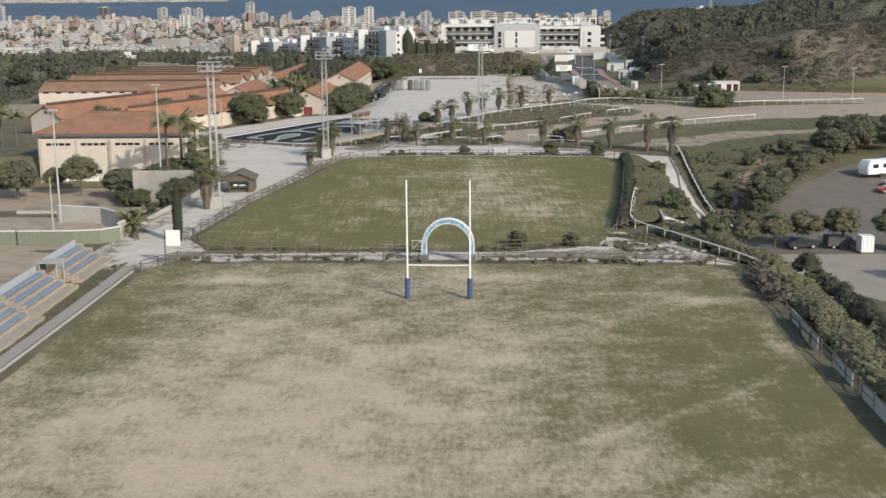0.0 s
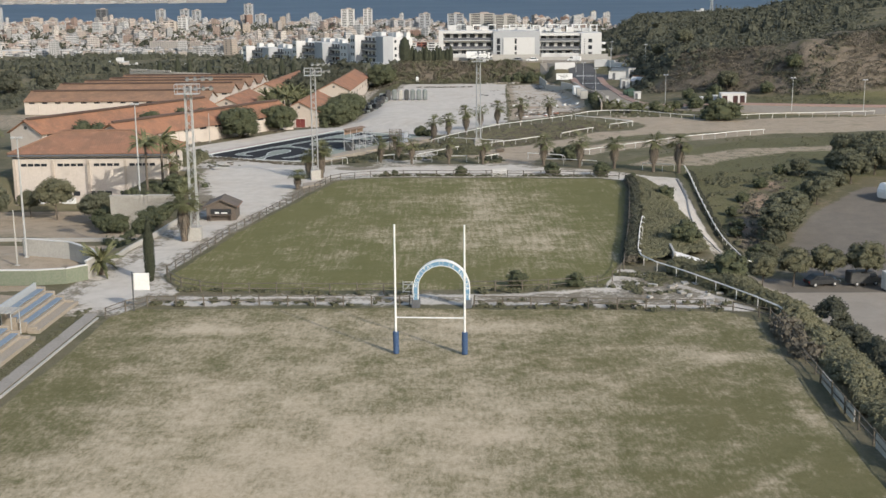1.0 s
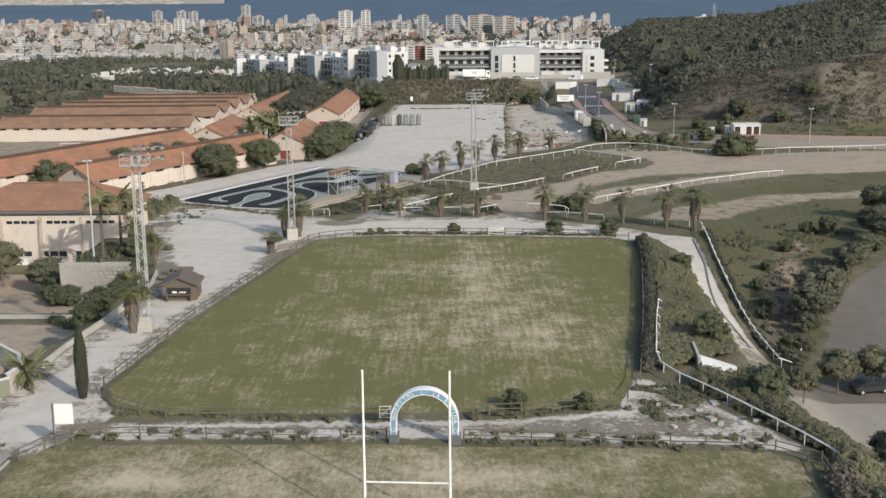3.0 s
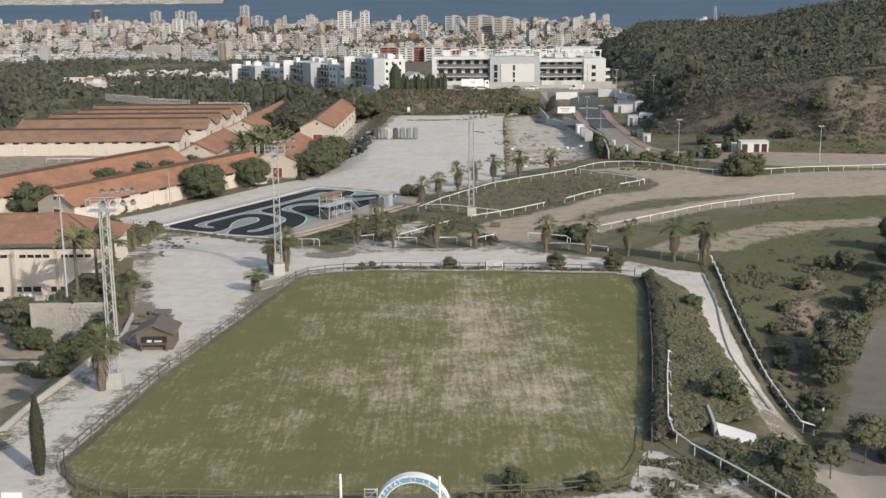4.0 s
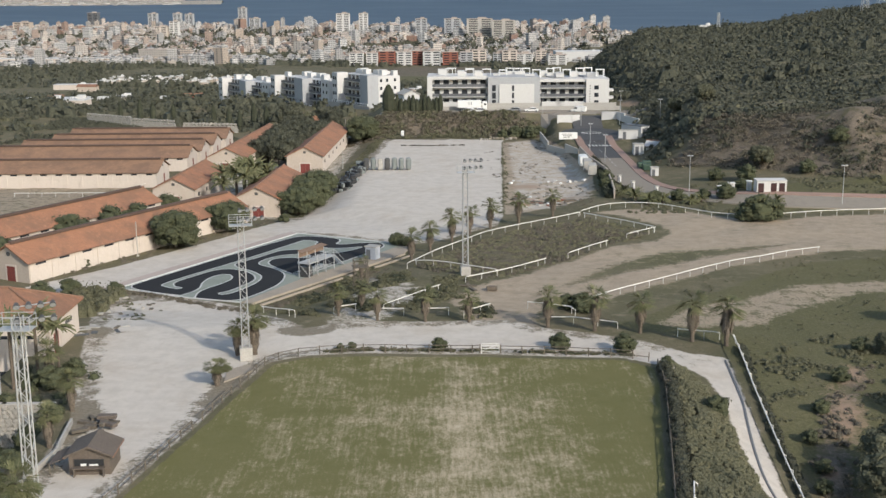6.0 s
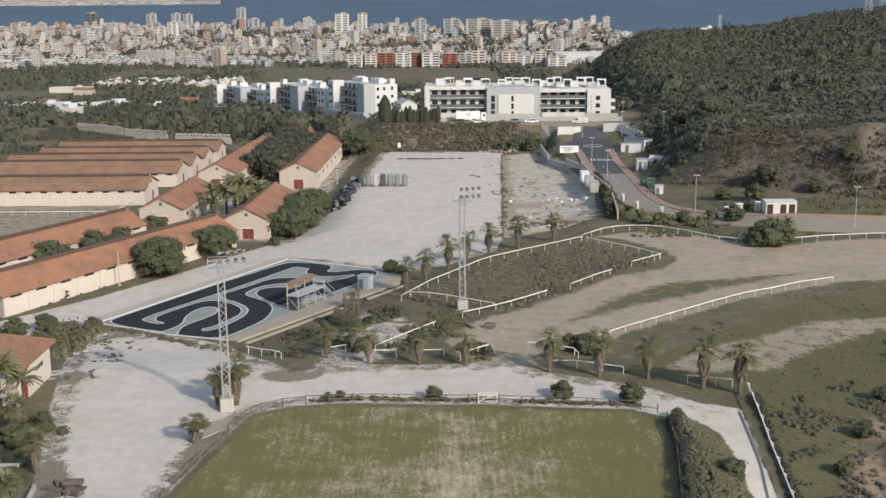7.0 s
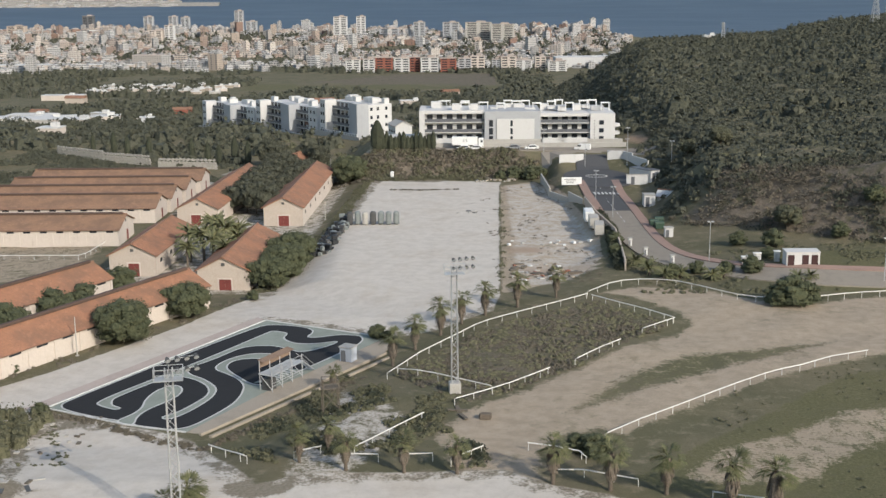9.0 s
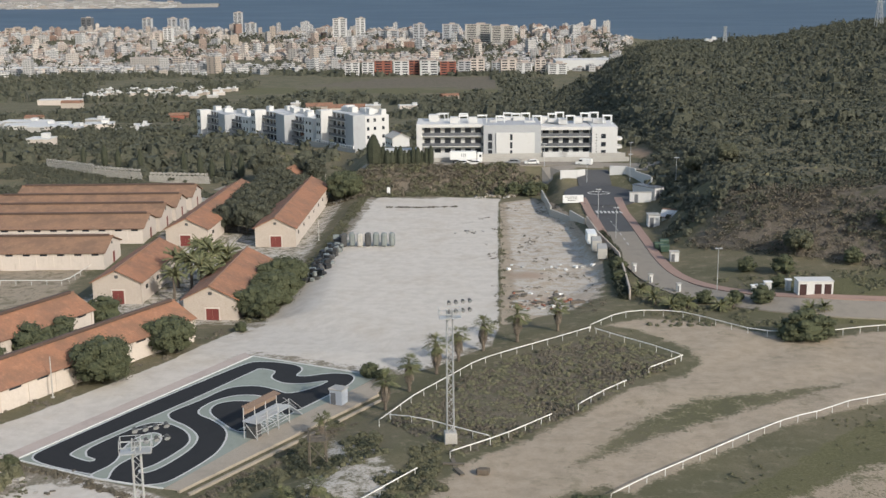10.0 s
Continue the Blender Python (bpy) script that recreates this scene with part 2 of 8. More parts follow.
MAT = {
    "ground": ground_material(), "sea": sea_material(),
    "white": plain("white_paint", (0.80, 0.80, 0.78), (0.70, 0.70, 0.68), rough=0.6, bump=0.1, stain=0.2),
    "rail": plain("white_rail_plastic", (0.78, 0.76, 0.71), (0.68, 0.66, 0.61), rough=0.5, bump=0.1, stain=0.15),
    "blue": plain("blue_vinyl_pad", (0.045, 0.085, 0.17), (0.065, 0.11, 0.21), rough=0.5, bump=0.1, stain=0.2),
    "sky_blue": plain("pale_blue_vinyl", (0.13, 0.26, 0.39), (0.18, 0.32, 0.46), rough=0.5, bump=0.1),
    "seat_grey": plain("pale_grey_sheet", (0.34, 0.36, 0.38), (0.42, 0.44, 0.45), rough=0.7, bump=0.2),
    "seat_blue": plain("blue_bench_paint", (0.16, 0.215, 0.285), (0.26, 0.31, 0.36), rough=0.7, bump=0.2),
    "wood": plain("weathered_wood", (0.10, 0.085, 0.065), (0.17, 0.145, 0.115), 3, bump=0.5),
    "shed": plain("brown_stained_boards", (0.10, 0.08, 0.066), (0.17, 0.142, 0.118), 2, bump=0.4),
    "steel": plain("galvanised_steel", (0.42, 0.43, 0.43), (0.55, 0.55, 0.54), 2, rough=0.5, metal=0.35, bump=0.1),
    "dark_steel": plain("dark_steel", (0.08, 0.08, 0.08), (0.13, 0.13, 0.125), 2, rough=0.6, metal=0.3, bump=0.1),
    "glass": plain("dark_window_glass", (0.02, 0.024, 0.03), (0.035, 0.04, 0.048), 0.5, rough=0.12, bump=0.0, stain=0.1, spec=0.6),
    "lamp_glass": plain("lamp_glass", (0.30, 0.31, 0.31), (0.42, 0.43, 0.43), 1, rough=0.15, bump=0.0, spec=0.6),
    "concrete": plain("concrete", (0.36, 0.345, 0.315), (0.46, 0.44, 0.40), 1, bump=0.35),
    "tan_concrete": plain("tan_concrete", (0.30, 0.255, 0.20), (0.38, 0.33, 0.265), 1, bump=0.35),
    "old_path": plain("worn_concrete_path", (0.27, 0.245, 0.21), (0.34, 0.31, 0.27), 1, bump=0.35),
    "stone": plain("rubble_stone", (0.30, 0.28, 0.24), (0.50, 0.47, 0.42), 2.5, bump=0.8, dist=0.1),
    "cream": wall_paint("cream_render", (0.57, 0.505, 0.445), (0.51, 0.45, 0.395)),
    "beige": wall_paint("beige_render", (0.47, 0.405, 0.345), (0.41, 0.35, 0.295)),
    "white_render": wall_paint("white_render", (0.575, 0.575, 0.56), (0.52, 0.51, 0.495), (0.46, 0.44, 0.41)),
    "blue_render": wall_paint("pale_blue_panel", (0.42, 0.455, 0.50), (0.37, 0.40, 0.45), (0.33, 0.33, 0.34)),
    "pink_strip": plain("pinkish_concrete", (0.42, 0.345, 0.30), (0.50, 0.42, 0.37), 1, bump=0.3),
    "grey_render": wall_paint("grey_render", (0.40, 0.41, 0.42), (0.34, 0.35, 0.36), (0.25, 0.25, 0.25)),
    "anthracite": plain("anthracite_panel", (0.10, 0.105, 0.115), (0.14, 0.145, 0.155), 1, rough=0.5, bump=0.05),
    "red_door": plain("red_door_paint", (0.15, 0.04, 0.035), (0.20, 0.055, 0.045), 2, bump=0.2),
    "green_wall": wall_paint("green_render", (0.15, 0.175, 0.125), (0.19, 0.205, 0.155), (0.2, 0.2, 0.15)),
    "monitor": plain("dark_ridge_cap_shade", (0.075, 0.05, 0.04), (0.11, 0.075, 0.06), 2),
    "tile_x": tiles("clay_tiles_x", (0.31, 0.165, 0.105), (0.235, 0.125, 0.082), "X"),
    "tile_old": tiles("old_clay_tiles", (0.305, 0.182, 0.115), (0.238, 0.145, 0.093), "Y", 0.35, 0.6),
    "tile_y": tiles("clay_tiles_y", (0.35, 0.175, 0.105), (0.27, 0.135, 0.082), "Y"),
    "ridge": plain("ridge_tiles", (0.19, 0.11, 0.075), (0.27, 0.16, 0.11), 2),
    "asphalt": plain("dark_asphalt", (0.027, 0.028, 0.030), (0.041, 0.042, 0.044), 1.5, rough=0.9, bump=0.3, stain=0.3, spec=0.08),
    "road": plain("road_asphalt", (0.25, 0.222, 0.185), (0.30, 0.267, 0.222), 1.5, spec=0.1, rough=0.95, bump=0.3, stain=0.35),
    "road_dark": plain("fresh_asphalt", (0.07, 0.07, 0.072), (0.095, 0.095, 0.095), 1.5, rough=0.9, bump=0.3, stain=0.3),
    "line": plain("road_paint", (0.62, 0.62, 0.60), (0.50, 0.50, 0.48), 3, rough=0.7, bump=0.1),
    "kerb": plain("infield_paint", (0.28, 0.305, 0.26), (0.22, 0.245, 0.21), 1.2, rough=0.8, bump=0.1, stain=0.4),
    "maroon": plain("maroon_door_paint", (0.045, 0.022, 0.022), (0.065, 0.032, 0.03), 2, bump=0.1),
    "paving": plain("reddish_paving", (0.36, 0.24, 0.19), (0.30, 0.205, 0.165), 2, bump=0.3),
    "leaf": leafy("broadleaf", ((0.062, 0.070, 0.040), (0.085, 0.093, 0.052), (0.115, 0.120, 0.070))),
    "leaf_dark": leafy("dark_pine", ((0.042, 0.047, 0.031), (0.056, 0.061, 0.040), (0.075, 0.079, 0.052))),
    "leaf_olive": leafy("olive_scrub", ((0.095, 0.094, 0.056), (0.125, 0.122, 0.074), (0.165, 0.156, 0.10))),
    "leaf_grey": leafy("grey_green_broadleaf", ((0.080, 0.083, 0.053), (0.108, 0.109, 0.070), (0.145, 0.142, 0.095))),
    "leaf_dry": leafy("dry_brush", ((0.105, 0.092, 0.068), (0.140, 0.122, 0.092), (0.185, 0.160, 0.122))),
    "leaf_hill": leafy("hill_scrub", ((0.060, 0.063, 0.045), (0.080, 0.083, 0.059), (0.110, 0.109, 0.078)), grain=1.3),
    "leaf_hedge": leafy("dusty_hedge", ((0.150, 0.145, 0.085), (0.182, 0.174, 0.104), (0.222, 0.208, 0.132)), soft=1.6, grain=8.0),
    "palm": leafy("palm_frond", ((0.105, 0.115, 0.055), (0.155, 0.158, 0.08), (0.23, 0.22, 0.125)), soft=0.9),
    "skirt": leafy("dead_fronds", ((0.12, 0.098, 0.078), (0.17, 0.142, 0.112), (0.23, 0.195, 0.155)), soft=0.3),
    "bark": plain("bark", (0.10, 0.08, 0.06), (0.17, 0.14, 0.11), 3, bump=0.6),
    "black": plain("black_plastic", (0.02, 0.022, 0.024), (0.04, 0.042, 0.045), 2, rough=0.5, bump=0.1),
    "bin_grey": plain("grey_green_plastic", (0.17, 0.19, 0.185), (0.24, 0.26, 0.25), 1, rough=0.6, bump=0.1),
    "bin_green": plain("green_bin_plastic", (0.03, 0.06, 0.04), (0.045, 0.08, 0.055), 1, rough=0.5, bump=0.1),
    "orange": plain("orange_plastic", (0.30, 0.12, 0.07), (0.26, 0.10, 0.06), 1, rough=0.6),
    "red": plain("red_car_paint", (0.35, 0.03, 0.03), (0.30, 0.03, 0.03), 1, rough=0.3, bump=0.0, stain=0.1),
    "grey_car": plain("grey_car_paint", (0.20, 0.21, 0.22), (0.24, 0.25, 0.26), 1, rough=0.3, bump=0.0, stain=0.1),
    "banner": plain("faded_brown_banner", (0.21, 0.145, 0.105), (0.27, 0.19, 0.14), 1.5, rough=0.8, bump=0.2),
    "brick_red": wall_paint("brick_red_render", (0.27, 0.105, 0.075), (0.23, 0.09, 0.065), (0.18, 0.10, 0.08)),
    "town": town_material("town_facades", ((0.42, 0.365, 0.315), (0.52, 0.475, 0.425), (0.31, 0.245, 0.205), (0.24, 0.155, 0.122))),
    "town_white": town_material("white_town_facades", ((0.50, 0.495, 0.48), (0.41, 0.40, 0.385), (0.30, 0.295, 0.285), (0.37, 0.31, 0.255))),
    "town_roof": plain("far_flat_roof", (0.36, 0.30, 0.26), (0.45, 0.40, 0.36), 0.1, bump=0.0),
    "coast": plain("far_coast", (0.22, 0.21, 0.19), (0.30, 0.28, 0.25), 0.02, bump=0.0),
}

# ---- building blocks ----


def mesh_of(bm, name, mat):
    me = bpy.data.meshes.new(name)
    bm.normal_update()
    bm.to_mesh(me)
    bm.free()
    for m in mat if isinstance(mat, (list, tuple)) else [mat]:
        me.materials.append(MAT[m])
    return me


def part(name, bm, mat, parent=None, label="", m=None):
    """Links a bmesh (or a mesh) as one object under a thing or a part."""
    me = bm if isinstance(bm, bpy.types.Mesh) else mesh_of(bm, name, mat)
    ob = new(name, me)
    if parent:
        ob.parent = parent
    if m is not None:
        ob.matrix_basis = m
    return tagged(ob, label)


def thing(name, label, category, at=(0, 0, 0), rz=0.0, group="", kind=""):
    ob = new(name)
    ob.matrix_basis = pose(*at, 0, 0, rz)
    return tagged(ob, label, category, group, kind)


def box(bm, c, s, rz=0.0, bevel=0.0, mi=0):
    """A box with centre c and size s."""
    made = bmesh.ops.create_cube(bm, size=1.0, matrix=pose(*c, 0, 0, rz) @ Matrix.Diagonal((*s, 1)))["verts"]
    faces = {f for v in made for f in v.link_faces}
    for f in faces:
        f.material_index = mi
    if bevel:
        bmesh.ops.bevel(bm, geom=list({e for f in faces for e in f.edges}), offset=bevel, segments=1, affect="EDGES")
    return made


def rod(bm, a, b, r0, r1=None, n=8, mi=0):
    """A round bar from a to b."""
    a, b = Vector(a), Vector(b)
    q = (b - a).to_track_quat("Z", "Y").to_matrix().to_4x4()
    made = bmesh.ops.create_cone(bm, cap_ends=True, segments=n, radius1=r0, radius2=r0 if r1 is None else r1, depth=(b - a).length,
                                 matrix=Matrix.Translation((a + b) / 2) @ q)["verts"]
    for f in {f for v in made for f in v.link_faces}:
        f.material_index = mi


def prism(bm, pts, z0, z1, mi=0):
    """An upright prism over a plan outline."""
    lo, hi = [bm.verts.new((x, y, z0)) for x, y in pts], [bm.verts.new((x, y, z1)) for x, y in pts]
    n = len(pts)
    fs = [bm.faces.new(hi), bm.faces.new(lo[::-1])] + [bm.faces.new((lo[i], lo[(i + 1) % n], hi[(i + 1) % n], hi[i])) for i in range(n)]
    for f in fs:
        f.material_index = mi
    bmesh.ops.recalc_face_normals(bm, faces=fs)


def B():
    return bmesh.new()


def smooth(a, b, x):
    t = np.clip((np.asarray(x, float) - a) / (b - a), 0, 1)
    return t * t * (3 - 2 * t)


def quads(name, v, mat):
    """A mesh of loose quads from an array of 4n corners."""
    n = len(v) // 4
    me = bpy.data.meshes.new(name)
    me.vertices.add(4 * n), me.loops.add(4 * n), me.polygons.add(n)
    me.vertices.foreach_set("co", np.ascontiguousarray(v, np.float32).ravel())
    me.loops.foreach_set("vertex_index", np.arange(4 * n, dtype=np.int32))
    me.polygons.foreach_set("loop_start", np.arange(0, 4 * n, 4, dtype=np.int32))
    me.update(calc_edges=True)
    me.materials.append(MAT[mat])
    return me


def leaves(rng, p, nrm, size, wild=0.38):
    """Small leaf quads at the points p, facing roughly along nrm."""
    n = len(p)
    d = nrm + rng.normal(0, wild, (n, 3))
    d /= np.linalg.norm(d, axis=1, keepdims=True) + 1e-9
    u = np.cross(d, rng.normal(0, 1, (n, 3)))
    u /= np.linalg.norm(u, axis=1, keepdims=True) + 1e-9
    w = np.cross(d, u)
    s = (size * rng.uniform(0.55, 1.25, n))[:, None]
    k = rng.uniform(0.6, 1.0, n)[:, None]
    return np.stack([p - u * s - w * s * k, p + u * s * 0.8 - w * s * k * 0.6, p + u * s + w * s * k, p - u * s * 0.7 + w * s * k * 0.9], 1).reshape(-1, 3)


def cores(rng, c, r, full=False):
    """Solid hearts of leaf clumps: six-sided domes (or whole lumps) at the centres c with half-axes r."""
    n = len(c)
    ring = ((-0.75, 0.6), (0.0, 1.0), (0.7, 0.62)) if full else ((-0.3, 0.95), (0.72, 0.6))
    turn = rng.uniform(0, 2 * math.pi, (n, 1)) + np.arange(6)[None, :] * math.pi / 3
    loops = []
    for z, k in ring:
        kk = k * rng.uniform(0.82, 1.12, (n, 6))
        loops.append(c[:, None, :] + np.stack([np.cos(turn) * kk, np.sin(turn) * kk, np.full((n, 6), z) * rng.uniform(0.85, 1.12, (n, 6))], 2) * r[:, None, :])
    out = []
    for a, b in zip(loops, loops[1:]):
        for i in range(6):
            j = (i + 1) % 6
            out.append(np.stack([a[:, i], a[:, j], b[:, j], b[:, i]], 1))
    t = loops[-1]
    out += [np.stack([t[:, 0], t[:, 1], t[:, 2], t[:, 3]], 1), np.stack([t[:, 0], t[:, 3], t[:, 4], t[:, 5]], 1)]
    return np.concatenate([o.reshape(-1, 3) for o in out])


def crown(rng, r, n, size, lumps=14, low=-0.55):
    """An uneven crown of leaf clumps filling an ellipsoid of half-axes r, its centre at the origin."""
    r = np.array(r, float)
    c = rng.normal(0, 1, (lumps, 3))
    c /= np.linalg.norm(c, axis=1, keepdims=True)
    c[:, 2] = np.maximum(c[:, 2], low)
    c *= rng.uniform(0.58, 0.82, (lumps, 1))
    k = rng.integers(0, lumps, n)
    q = rng.normal(0, 1, (n, 3))
    q /= np.linalg.norm(q, axis=1, keepdims=True)
    lump = rng.uniform(0.27, 0.44, lumps) * (16.0 / lumps) ** 0.25
    p = c[k] + q * lump[k][:, None] * rng.uniform(0.86, 1.2, (n, 1))
    return np.concatenate([leaves(rng, p * r, q + p * 0.5, size, 0.65), cores(rng, c * r, lump[:, None] * 0.84 * r, True), cores(rng, np.zeros((1, 3)), 0.72 * r[None, :], True)])

# ---- terrain ----
HX, HY = 6.5, 99.0


def on_hill(x, y):
    """How far a place lies on the hill: 0 to 1."""
    b = (x - HX) / np.maximum(y - HY, 30)
    return smooth(303, 330, y + 0.8 * np.clip(x - 95, -40, 0)) * smooth(-0.012, 0.065, b - np.interp(y, [300, 330, 400, 480, 700, 1000], [0.2, 0.203, 0.176, 0.15, 0.105, 0.078]))


def drop(x, y):
    """How far the stable yards lie below the playing fields."""
    west = np.interp(y, [206, 220, 228, 276, 292, 303, 318, 350, 375, 433, 455, 530], [0, 1.7, 1.75, 1.8, 3.0, 4.0, 4.5, 4.6, 4.35, 4.9, 4.9, 0])
    east = np.interp(y, [222, 245, 262, 285, 320, 350, 425, 435], [0, 0.6, 0.75, 1.0, 1.6, 2.0, 2.1, 0])
    a = np.interp(y, [270, 320], [4, 36])
    east = east * (1 - smooth(a, np.interp(y, [270, 320], [36, 40]), x))
    c = np.interp(y, [206, 222, 265, 275, 300], [-25.9, -17.5, -0.3, -3, -27])
    return west + (east - west) * smooth(c, c + 13, x)


def ground(x, y):
    """Height of the land."""
    x, y = np.asarray(x, float), np.asarray(y, float)
    z = np.interp(y, [430, 520, 640, 770, 1000, 1300, 1700, 2600], [0, -1.5, -10, -24, -40, -52, -59, -60])
    ex = smooth(33, 44, x)
    z = z - drop(x, y)
    z = z + 4.6 * smooth(425 - 33 * ex, 435 + 2 * ex, y) * smooth(-30, -12, x) * (1 - smooth(475, 540, y))
    z = z + 1.9 * smooth(48, 75, x) * smooth(280, 297, y) * (1 - smooth(330, 400, y))
    z = z - 3.2 * smooth(29, 37, x) * (1 - smooth(150, 196, y))
    z = z - 4.6 * smooth(-35.6, -39.5, x) * smooth(139, 149, y) * (1 - smooth(193, 196, y)) * (1 - smooth(176.4, 177.2, y) * smooth(-47.6, -46.6, x))
    z = z - 1.7 * np.exp(-((x - 28.2) / 2.0) ** 2 - ((y - 129.9) / 1.5) ** 2)
    z = z + 13.0 * smooth(1850, 2950, y) * (1 - smooth(0.14, 0.175, (x - HX) / np.maximum(y - HY, 30)))
    ring = 1 - smooth(9.5, 17, np.hypot(x - 48, (y - 402.5) * 0.64))
    z = z + (1.0 - z) * ring
    b = (x - HX) / np.maximum(y - HY, 30)
    near = np.interp(b, [0.1, 0.17, 0.205, 0.27, 0.375, 0.6], [2, 9, 11.5, 12, 14, 23])
    far = np.interp(b, [0.09, 0.10, 0.13, 0.155, 0.175, 0.23, 0.28, 0.3, 0.375, 0.45, 0.7], [-26, -22, -18, -3, 7.5, 9.5, 12, 17, 27, 36, 58])
    hill = near + (far - near) * smooth(330, 1060, y)
    hill = hill * (1 - smooth(1130, 1500, y)) - 60 * smooth(1130, 1500, y)
    z = z + (np.maximum(hill, z) - z) * on_hill(x, y)
    return np.where(y > 2600, np.where(y > 2950 - 0.55 * np.minimum(x, 0), -66, z), z)


def inside(x, y, poly):
    r = np.zeros(x.shape, bool)
    n = len(poly)
    for i in range(n):
        (x0, y0), (x1, y1) = poly[i], poly[(i + 1) % n]
        if y0 != y1:
            r ^= ((y0 > y) != (y1 > y)) & (x < (x1 - x0) * (y - y0) / (y1 - y0) + x0)
    return r


def blob(x, y, cx, cy, rx, ry, k=1.0):
    return k * np.exp(-(((x - cx) / rx) ** 2 + ((y - cy) / ry) ** 2))


FIELD_1 = [(-29.2, 112), (-27.6, 115), (-10, 114.6), (20, 112.9), (26, 112), (28, 109), (27.2, 100), (26.4, 85), (25.6, 64), (25.6, -40), (-33.5, -40), (-30.9, 78)]
FIELD_2 = [(-27.4, 128), (-25.8, 123.6), (-21.7, 121), (16, 121.8), (18.3, 128), (22.5, 151.6), (27.1, 180), (27.8, 187.6), (25, 190.2), (8, 192.2), (-6.4, 192.9), (-12, 192.2), (-15.8, 190), (-24.3, 150)]
YARD_GRAVEL = [(-37, 119), (-34, 113), (-29, 112.5), (-25, 121), (-28.3, 127.5), (-25, 150), (-16.6, 190.6), (-12.2, 193.2), (-6.6, 194.0), (8.2, 193.3), (25.2, 191), (28.6, 188.6), (30.5, 187), (35, 189), (33.5, 192.5), (28.8, 198), (23, 201.2), (17, 204.2), (12, 208.2), (-9, 207.6),
     (-14, 205), (-24, 221.3), (-28.1, 224.5), (-44.7, 232.2), (-46.4, 234.5), (-23.8, 275.8), (-4.6, 265.5), (-0.2, 265), (6, 267.3), (14.1, 275.9), (15.7, 287), (21.6, 409.7), (22.7, 417.1), (-13.7, 424.5), (-18.2, 364.6),
     (-23.9, 333.6), (-27.2, 299.2), (-35.4, 273.3), (-49.9, 248.4), (-60.2, 234.9), (-56.1, 226.6), (-44, 214.5), (-38.5, 190), (-34, 172), (-33, 158), (-34.5, 140), (-36, 128)]
STRIP_GRAVEL = [(18.6, 129.6), (19.8, 129.4), (22.4, 125.4), (27, 116.8), (29, 112), (24, 113.6), (8, 115.6), (-26, 116.2), (-26, 119), (8, 119.2), (16, 121.2)]
PATH_GRAVEL = [(28, 190), (33.6, 193), (37.0, 191.4), (36.4, 183), (35.7, 173.5), (35, 165), (34.3, 156.6), (33.6, 145), (33.4, 138), (33.6, 131), (30, 129), (30.4, 138), (31, 148), (31.7, 159.4), (32.3, 167), (33.4, 177), (33.2, 184.4), (30.8, 189)]
GRAVEL = [YARD_GRAVEL, STRIP_GRAVEL, PATH_GRAVEL]
GRAVEL_THIN = [[(-31.9, 113), (-34, 113), (-36.6, 50), (-35, 50)], [(-27, 115.5), (-26, 120.6), (16.5, 121.4), (19, 127), (22, 126), (30.5, 111), (26, 113), (-10, 115)], [(17.9, 292.5), (27.3, 292.5), (36.6, 303.4), (38.7, 321.7), (39.5, 337.3), (37.8, 387), (32, 417.1), (22.1, 410.8)],
               [(-65, 300.9), (-26.1, 297.6), (-21.8, 368.5), (-19.2, 428.6), (-66.4, 443.4), (-63.7, 357.1)], [(-27.1, 220.3), (-45.7, 230.8), (-48.8, 223.4), (-41.3, 208.8), (-30.7, 214.5)], [(-13, 206), (-4, 204.5), (3, 222), (-2.1, 238.1), (-8.5, 241)]]
TRACK_SAND = [(10, 205.5), (16, 204.5), (15.8, 209), (18.8, 217.6), (24.6, 220.4), (26.4, 218), (35.6, 226.6), (51, 239.2), (65.6, 247), (130, 260), (130, 284), (77, 279.6), (66, 275.5), (58.4, 277.5), (50.4, 285), (39.4, 288), (33, 284.3),
     (38, 281), (43.6, 272), (44.4, 264.6), (40.7, 258.3), (32.6, 252.7), (23.1, 241.9), (15.6, 233.4), (8, 226.3), (5, 217), (7, 210)]
OVAL_SAND = [(30.7, 207.1), (35.9, 214.2), (45, 218.9), (54.1, 226.1), (66.7, 229.1), (130, 240), (130, 226), (63.4, 220), (50.1, 209.2), (44.2, 203.3), (37.6, 202.4), (30.7, 204.2)]
SAND = [TRACK_SAND, OVAL_SAND, [(-37.5, 140), (-38, 164), (-62, 166), (-90, 166), (-90, 118), (-40, 122)], [(-90, 170), (-62, 171), (-40, 170), (-41, 175.5), (-47.5, 176), (-48, 191), (-90, 191)], [(-67.9, 315.2), (-137.9, 291.1), (-142.4, 348.7), (-68.2, 348.7)], [(16.2, 288.1), (30.3, 298.5), (37.2, 313.4), (39.5, 337.3), (37.8, 387), (32, 417.1), (22.1, 410.8)], [(-37.8, 40), (-38, 119), (-46, 122), (-95, 122), (-95, 40)]]
RAILED = [(-0.7, 243.3), (2.8, 250.1), (7.4, 257.3), (11.8, 264.3), (16.4, 268.3), (25.1, 275.1), (31.1, 278.9), (36, 271.8), (41.3, 264.3), (36, 258.3), (31.6, 252.7), (24.5, 244.3), (20.3, 240.3), (13.8, 233.5), (8, 228.9), (5, 232.8)]
STRIP = [(19.4, 225.1), (24, 232.6), (29.2, 240.4), (35, 245.6), (40.5, 249.8), (50, 252), (57, 254.2), (64, 254.4), (61.6, 251.6), (53, 246.4), (43.5, 240.8), (33, 233.2), (20.2, 223.4)]
